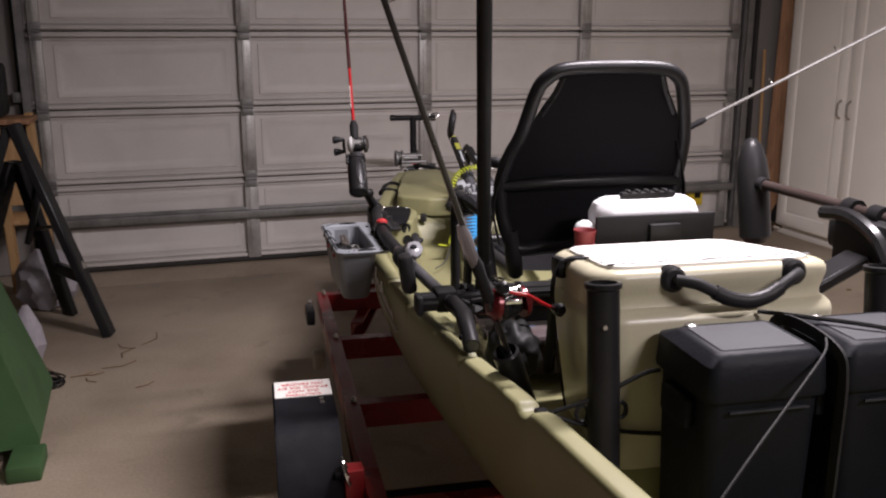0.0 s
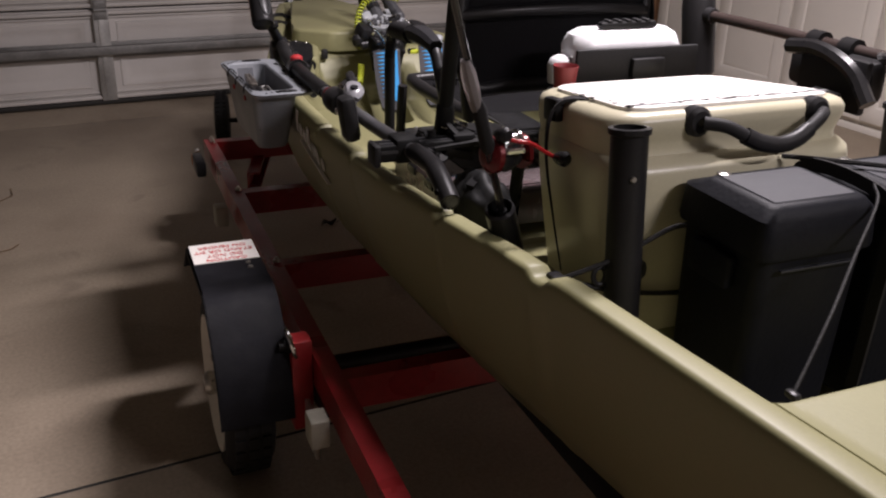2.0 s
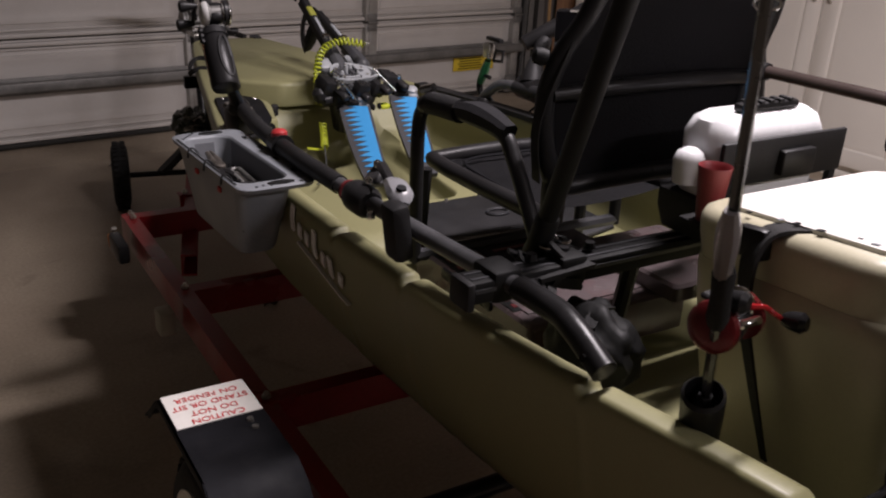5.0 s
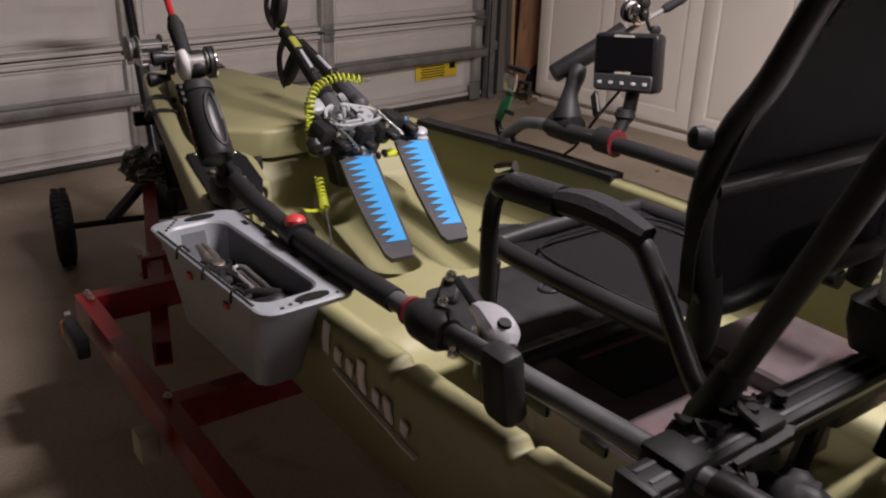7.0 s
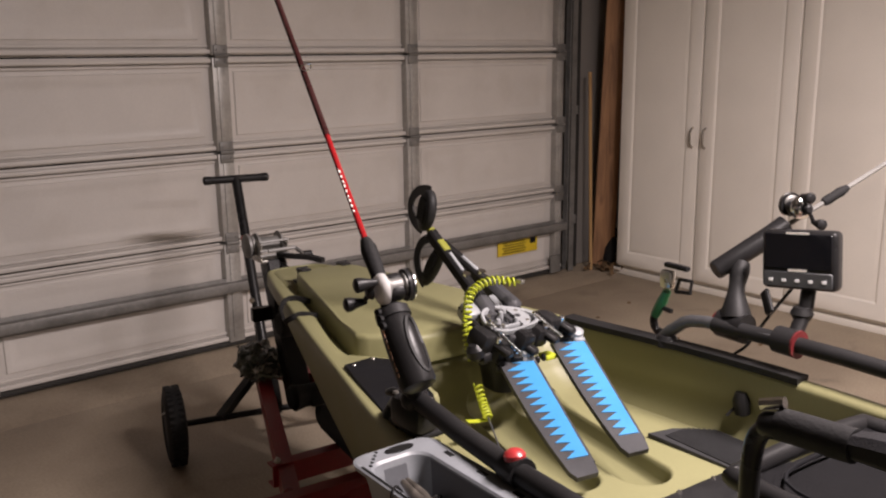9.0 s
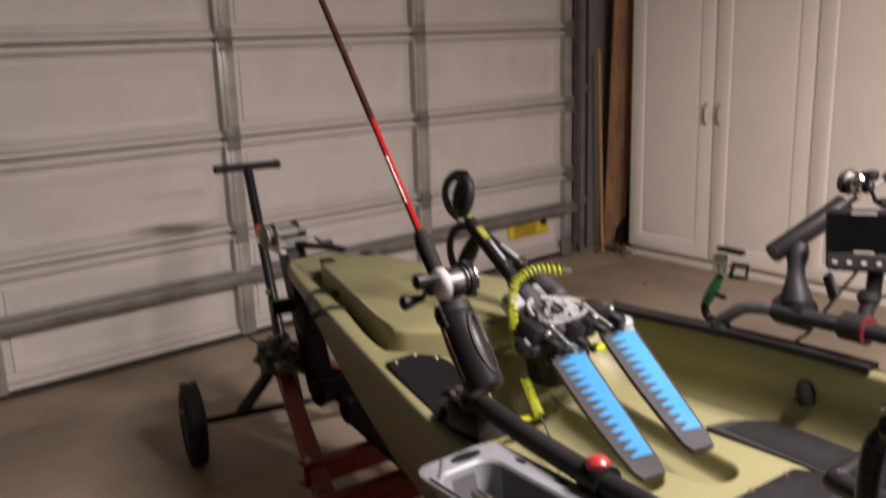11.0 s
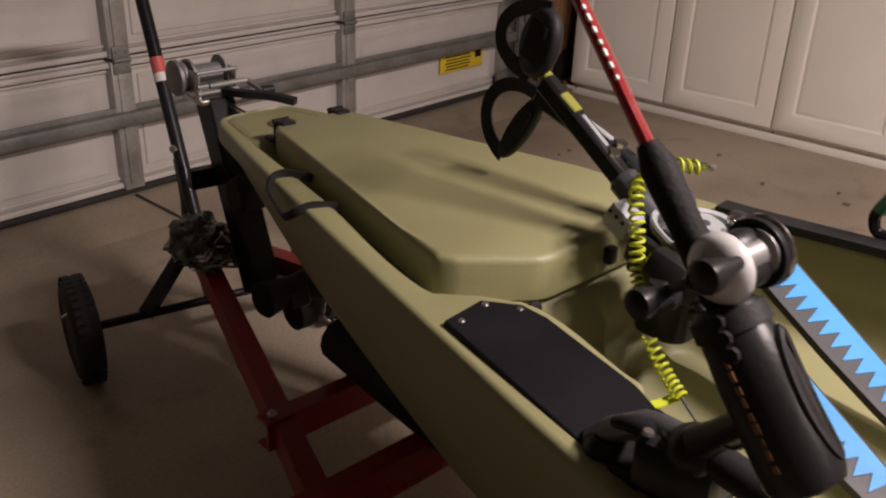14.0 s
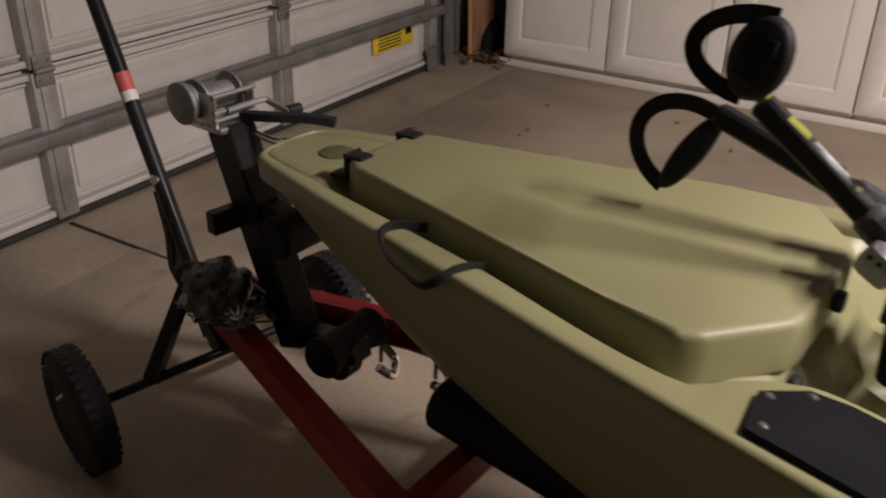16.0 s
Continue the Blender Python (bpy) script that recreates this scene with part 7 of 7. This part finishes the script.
gr = thing("fish_gripper", (0.40, 2.765, 0.80), K, "green handled fish gripper standing on the gunwale", "fish gripper")
part("foot", single(tube, smooth_path([(0.405, 2.735, 0.806), (0.405, 2.775, 0.806), (0.402, 2.785, 0.83), (0.40, 2.778, 0.85)], 4), 0.010, 8), M_BLACK, gr)
part("handle", single(tube, [(0.40, 2.78, 0.845), (0.398, 2.757, 0.885), (0.397, 2.742, 0.915)], [0.012, 0.0135, 0.010], 8), M_GREEN, gr)
part("trigger", single(tube, [(0.398, 2.76, 0.87), (0.397, 2.725, 0.868)], 0.006, 6), M_BLACK, gr)
part("head", boxes(((0.397, 2.742, 0.945), (0.022, 0.035, 0.045), 0.006)), M_ZINC, gr)
part("top_bar", boxes(((0.397, 2.715, 0.981), (0.016, 0.070, 0.012), 0.003)), M_BLACK, gr)
part("frame", single(tube, [(0.397, 2.715, 0.92), (0.397, 2.672, 0.925), (0.397, 2.668, 0.955), (0.397, 2.705, 0.952), (0.397, 2.715, 0.92)], 0.005, 6), M_BLACK, gr)

# ---- electric motor stowed along the starboard side ----
motor = thing("trolling_motor", (0.60, 1.45, 0.80), K, "black electric trolling motor stowed along the starboard side", "trolling motor")
part("pod", single(lathe, (0.672, 2.010, 0.835), (-0.06, 0.12, 1), ((0, 0.030), (0.02, 0.046), (0.20, 0.047), (0.25, 0.042), (0.29, 0.030), (0.312, 0.016), (0.318, 0.0)), 24), M_BLACK, motor)
part("shaft", single(tube, [(0.662, 2.03, 1.018), (0.665, 1.70, 1.020), (0.672, 1.20, 1.020)], 0.0145, 12), paint("dark_composite", (0.035, 0.025, 0.022), 0.35), motor)
part("collar", single(lathe, (0.662, 2.0, 1.018), (0, -1, 0), ((0, 0.024), (0.035, 0.020)), 12), M_BLACK, motor)
part("bracket", single(box, (0.655, 1.50, 0.965), (0.05, 0.26, 0.10), 0.02, 2), M_BLACK, motor)
part("bracket_cheek", single(box, (0.620, 1.47, 0.955), (0.02, 0.20, 0.12), 0.008, 2), M_BLACKMAT, motor)
for s in (1.60, 1.50, 1.34):
    part("clamp", single(lathe, (0.667, s, 1.020), (0, -1, 0), ((0, 0.026), (0.04, 0.026)), 12), M_BLACK, motor)
part("curved_guard", single(tube, smooth_path([(0.60, 1.60, 1.01), (0.60, 1.50, 1.02), (0.60, 1.40, 0.99), (0.60, 1.34, 0.93)], 5), 0.018, 8), M_BLACK, motor)
part("mount_arm", single(bar, (0.60, 1.45, 0.93), (0.40, 1.45, 0.83), 0.08, 0.03, 0.006), M_BLACK, motor)
part("lever", single(tube, [(0.63, 1.36, 1.03), (0.60, 1.28, 1.05)], 0.010, 8), M_CHROME, motor)


# ---- corner and side clutter ----
board = thing("plywood_board", (5.11, 6.22, 0), label="brown plywood board leaning in the corner", category="board")
part("sheet", single(box, (5.11, 6.215, 1.16), (0.15, 0.022, 2.32), 0.003, 1, pose(0, 0, 0, 3, 1.2, -38)), M_BROWN, board)
stick = thing("wooden_stick", (4.975, 6.25, 0), label="thin yellowish wooden stick leaning by the door track", category="stick")
part("shaft", single(tube, [(4.972, 6.245, 0.0), (4.972, 6.295, 1.35)], 0.012, 8), M_PINE, stick)
LEAF = (1.679, 4.040)
M_LEAFDARK = paint("dark_leaf", (0.035, 0.024, 0.014), 0.8, vary=0.3)
leaf = thing("dry_leaf", (LEAF[0], LEAF[1], 0), label="curled dark brown leaf lying on the slab", category="leaf")
bm = bmesh.new()
loft(bm, [[(LEAF[0] + 0.075 * (q - 0.5), LEAF[1] + 0.030 * (q - 0.5) + w * math.sin(math.pi * min(1, q + 0.04)) * 0.022, 0.004 + 0.016 * abs(w) + 0.010 * math.sin(7 * q)) for w in (-1, -0.4, 0.3, 1)] for q in (0, 0.12, 0.3, 0.5, 0.7, 0.88, 1)], False, False)
bmesh.ops.solidify(bm, geom=bm.faces[:], thickness=0.0015)
part("blade", bm, M_LEAFDARK, leaf)
part("stalk", single(tube, [(LEAF[0] + 0.036, LEAF[1] + 0.014, 0.006), (LEAF[0] + 0.060, LEAF[1] + 0.030, 0.004)], 0.0018, 5), M_LEAFDARK, leaf)
lv = thing("leaf_litter", (5.05, 6.19, 0), label="dry brown leaves swept into the corner", category="leaves", kind="stuff")
bm = bmesh.new()
rng = random.Random(3)
for i in range(60):
    m = Matrix.Translation((5.10 + rng.gauss(0, 0.09), 6.12 + rng.gauss(0, 0.09), 0.012 + abs(rng.gauss(0, 0.02)))) @ Euler((rng.uniform(-0.6, 0.6), rng.uniform(-0.6, 0.6), rng.uniform(0, 6))).to_matrix().to_4x4()
    box(bm, m.translation, (0.05, 0.028, 0.003), 0, 1, m.to_3x3().to_4x4())
part("leaves", bm, M_LEAF, lv)
bag = thing("dark_bag", (5.15, 6.20, 0.0), label="dark crumpled bag on the floor in the corner", category="bag")
part("dark_mass", single(lathe, (5.20, 6.24, 0.0), (0.03, 0.02, 1), ((0, 0.07), (0.03, 0.09), (0.12, 0.08), (0.2, 0.05), (0.26, 0.02)), 12), M_BLACKMAT, bag)
redt = thing("plastic_bowl", (5.03, 6.12, 1.86), label="red plastic bowl at the cabinet's edge", category="bowl")
part("dome", single(lathe, (5.04, 6.11, 1.86), (0, 0, 1), ((0, 0.04), (0.05, 0.055), (0.09, 0.05), (0.11, 0.02)), 14), M_REDINK, redt)
bin_ = thing("storage_bin", (5.45, 5.2, 1.93), label="long dark blue fabric bin on top of the cabinets", category="bin")
part("body", single(box, (5.43, 4.6, 2.04), (0.55, 2.6, 0.22), 0.03, 2), paint("navy_fabric", (0.03, 0.035, 0.06), 0.9, fine=200, bump=0.2), bin_)

horse = thing("folding_stand", (0.15, 5.2, 0), label="black folding stand with splayed legs by the wall", category="stand")
for a, b in (((0.315, 5.02, 0.0), (-0.03, 5.12, 1.05)), ((0.095, 5.45, 0.0), (-0.06, 5.30, 0.85)), ((-0.42, 5.10, 0.0), (-0.06, 5.14, 1.03)), ((-0.40, 5.48, 0.0), (-0.08, 5.30, 0.85))):
    part("leg", single(bar, a, b, 0.082, 0.045, 0.008), M_BLACK, horse)
part("brace", single(bar, (0.215, 5.05, 0.30), (0.06, 5.39, 0.28), 0.035, 0.06, 0.006), M_BLACK, horse)
part("brace", single(bar, (0.13, 5.07, 0.56), (-0.02, 5.34, 0.50), 0.02, 0.02, 0.004), M_ZINC, horse)
part("panel", single(box, (0.0, 5.30, 0.60), (0.03, 0.12, 0.34), 0.008, 2, pose(0, 0, 0, -8, 16, 0)), M_BLACK, horse)
part("leg_band", single(bar, (0.205, 5.048, 0.335), (0.19, 5.055, 0.375), 0.060, 0.046, 0.004), M_ZINC, horse)

rack = thing("timber_rack", (-0.32, 5.9, 0), label="rough pine timber rack with stacked boards", category="rack")
for a, b, w in (((-0.23, 5.98, 0.0), (-0.26, 5.98, 0.98), 0.07), ((-0.06, 6.22, 0.0), (-0.11, 6.22, 1.02), 0.06), ((-0.62, 5.95, 0.0), (-0.62, 5.95, 1.02), 0.08)):
    part("post", single(bar, a, b, w, 0.045, 0.003), M_PINE, rack)
part("shelf", boxes(((-0.40, 6.10, 0.99), (0.66, 0.32, 0.03), 0.003)), M_BROWN, rack)
part("shelf", boxes(((-0.42, 6.10, 0.42), (0.60, 0.30, 0.03), 0.003)), M_PINE, rack)
part("board", boxes(((-0.36, 6.20, 0.68), (0.40, 0.02, 0.40), 0.002)), M_PINE, rack)
for x, z, d in ((-0.45, 1.16, (0.50, 0.26, 0.30)), (-0.46, 1.45, (0.46, 0.24, 0.27)), (-0.44, 1.73, (0.48, 0.24, 0.27)), (-0.47, 2.0, (0.44, 0.24, 0.25))):
    cs = thing("black_case", (x, 6.08, z - d[2] / 2), label="black plastic tool case stacked on the timber rack", category="tool case", group="cases on the rack")
    part("body", single(box, (x, 6.08, z), d, 0.03, 2), M_BLACKMAT, cs)
    part("latch", single(box, (x + 0.1, 6.08 - d[1] / 2 - 0.004, z), (0.04, 0.012, 0.05), 0.004), M_BLACK, cs)
bags = thing("plastic_bag", (-0.02, 5.62, 0), label="crumpled translucent plastic bag behind the stand", category="bag")
rng = random.Random(12)
bm = bmesh.new()
bmesh.ops.create_icosphere(bm, subdivisions=3, radius=0.16)
for v in bm.verts:
    v.co *= 1 + 0.22 * noise.noise(v.co * 14)
    v.co.z = max(-0.14, v.co.z * 1.1)
bm.transform(Matrix.Translation((-0.03, 5.66, 0.14)))
part("film", bm, M_BAG, bags, smooth=25)
sheet = thing("paper_bag", (-0.07, 4.72, 0.0), label="white crumpled paper bag upright on the floor", category="paper bag")
bm = bmesh.new()
rings = []
for z, w, d in ((0.0, 0.07, 0.05), (0.08, 0.085, 0.05), (0.17, 0.06, 0.03), (0.27, 0.012, 0.01)):
    rings.append([(-0.035 + z * 0.10 + w * math.cos(a) * (1 + 0.12 * math.sin(5 * a + z * 9)), 4.74 + d * math.sin(a), z) for a in [i * math.pi / 7 for i in range(14)]])
loft(bm, rings)
part("bag", bm, M_BAG, sheet, smooth=20)
cable = thing("cable_loop", (0.08, 4.38, 0), label="black cable lying coiled on the floor", category="cable")
pts = []
for i in range(60):
    a = i * 0.42
    pts.append((0.075 + (0.085 + 0.01 * math.sin(i)) * math.cos(a), 4.40 + (0.075 + 0.012 * math.cos(i * 1.3)) * math.sin(a), 0.006 + 0.0006 * i))
pts += [(0.05, 4.55, 0.03), (0.02, 4.68, 0.05), (-0.03, 4.72, 0.10)]
part("loop", single(tube, smooth_path(pts, 2), 0.004, 6), M_CORD, cable)
gb = thing("green_panel_cart", (0.0, 3.9, 0), label="dark green painted sheet-metal cart standing at the side", category="cart")
bm = bmesh.new()
o0 = [(0.135, 4.28), (0.155, 3.70), (-0.55, 3.55), (-0.60, 4.35)]
o1 = [(-0.075, 4.52), (0.06, 3.62), (-0.58, 3.50), (-0.64, 4.50)]
loft(bm, [[(x, y, 0.05) for x, y in o0], [(x, y, 0.08) for x, y in o0], [(x, y, 0.50) for x, y in o1], [(x * 0.97, y, 0.52) for x, y in o1]])
part("tray", bm, M_GREENBIN, gb)
part("foot", single(box, (0.125, 3.60, 0.03), (0.11, 0.18, 0.06), 0.01, 2), M_GREENBIN, gb)
part("foot", single(box, (-0.5, 3.75, 0.025), (0.08, 0.10, 0.05), 0.01, 2), M_GREENBIN, gb)
twigs = thing("dry_twigs", (0.4, 4.4, 0), label="a few dry twigs and leaf bits on the slab", category="twigs", kind="stuff")
rng = random.Random(21)
bm = bmesh.new()
for i in range(9):
    x, y = 0.30 + rng.gauss(0, 0.16), 4.48 + rng.gauss(0, 0.22)
    a = rng.uniform(0, 6.28)
    l = rng.uniform(0.02, 0.11)
    tube(bm, [(x, y, 0.004), (x + l * math.cos(a), y + l * math.sin(a), 0.006), (x + 1.8 * l * math.cos(a + 0.4), y + 1.8 * l * math.sin(a + 0.4), 0.004)], 0.0020, 5)
for i in range(14):
    m = Euler((rng.uniform(-0.2, 0.2), rng.uniform(-0.2, 0.2), rng.uniform(0, 6))).to_matrix().to_4x4()
    box(bm, (rng.uniform(3.2, 4.8), rng.uniform(4.2, 5.9), 0.004), (rng.uniform(0.01, 0.04), rng.uniform(0.01, 0.02), 0.004), 0, 1, m)
part("twigs", bm, M_LEAF, twigs)
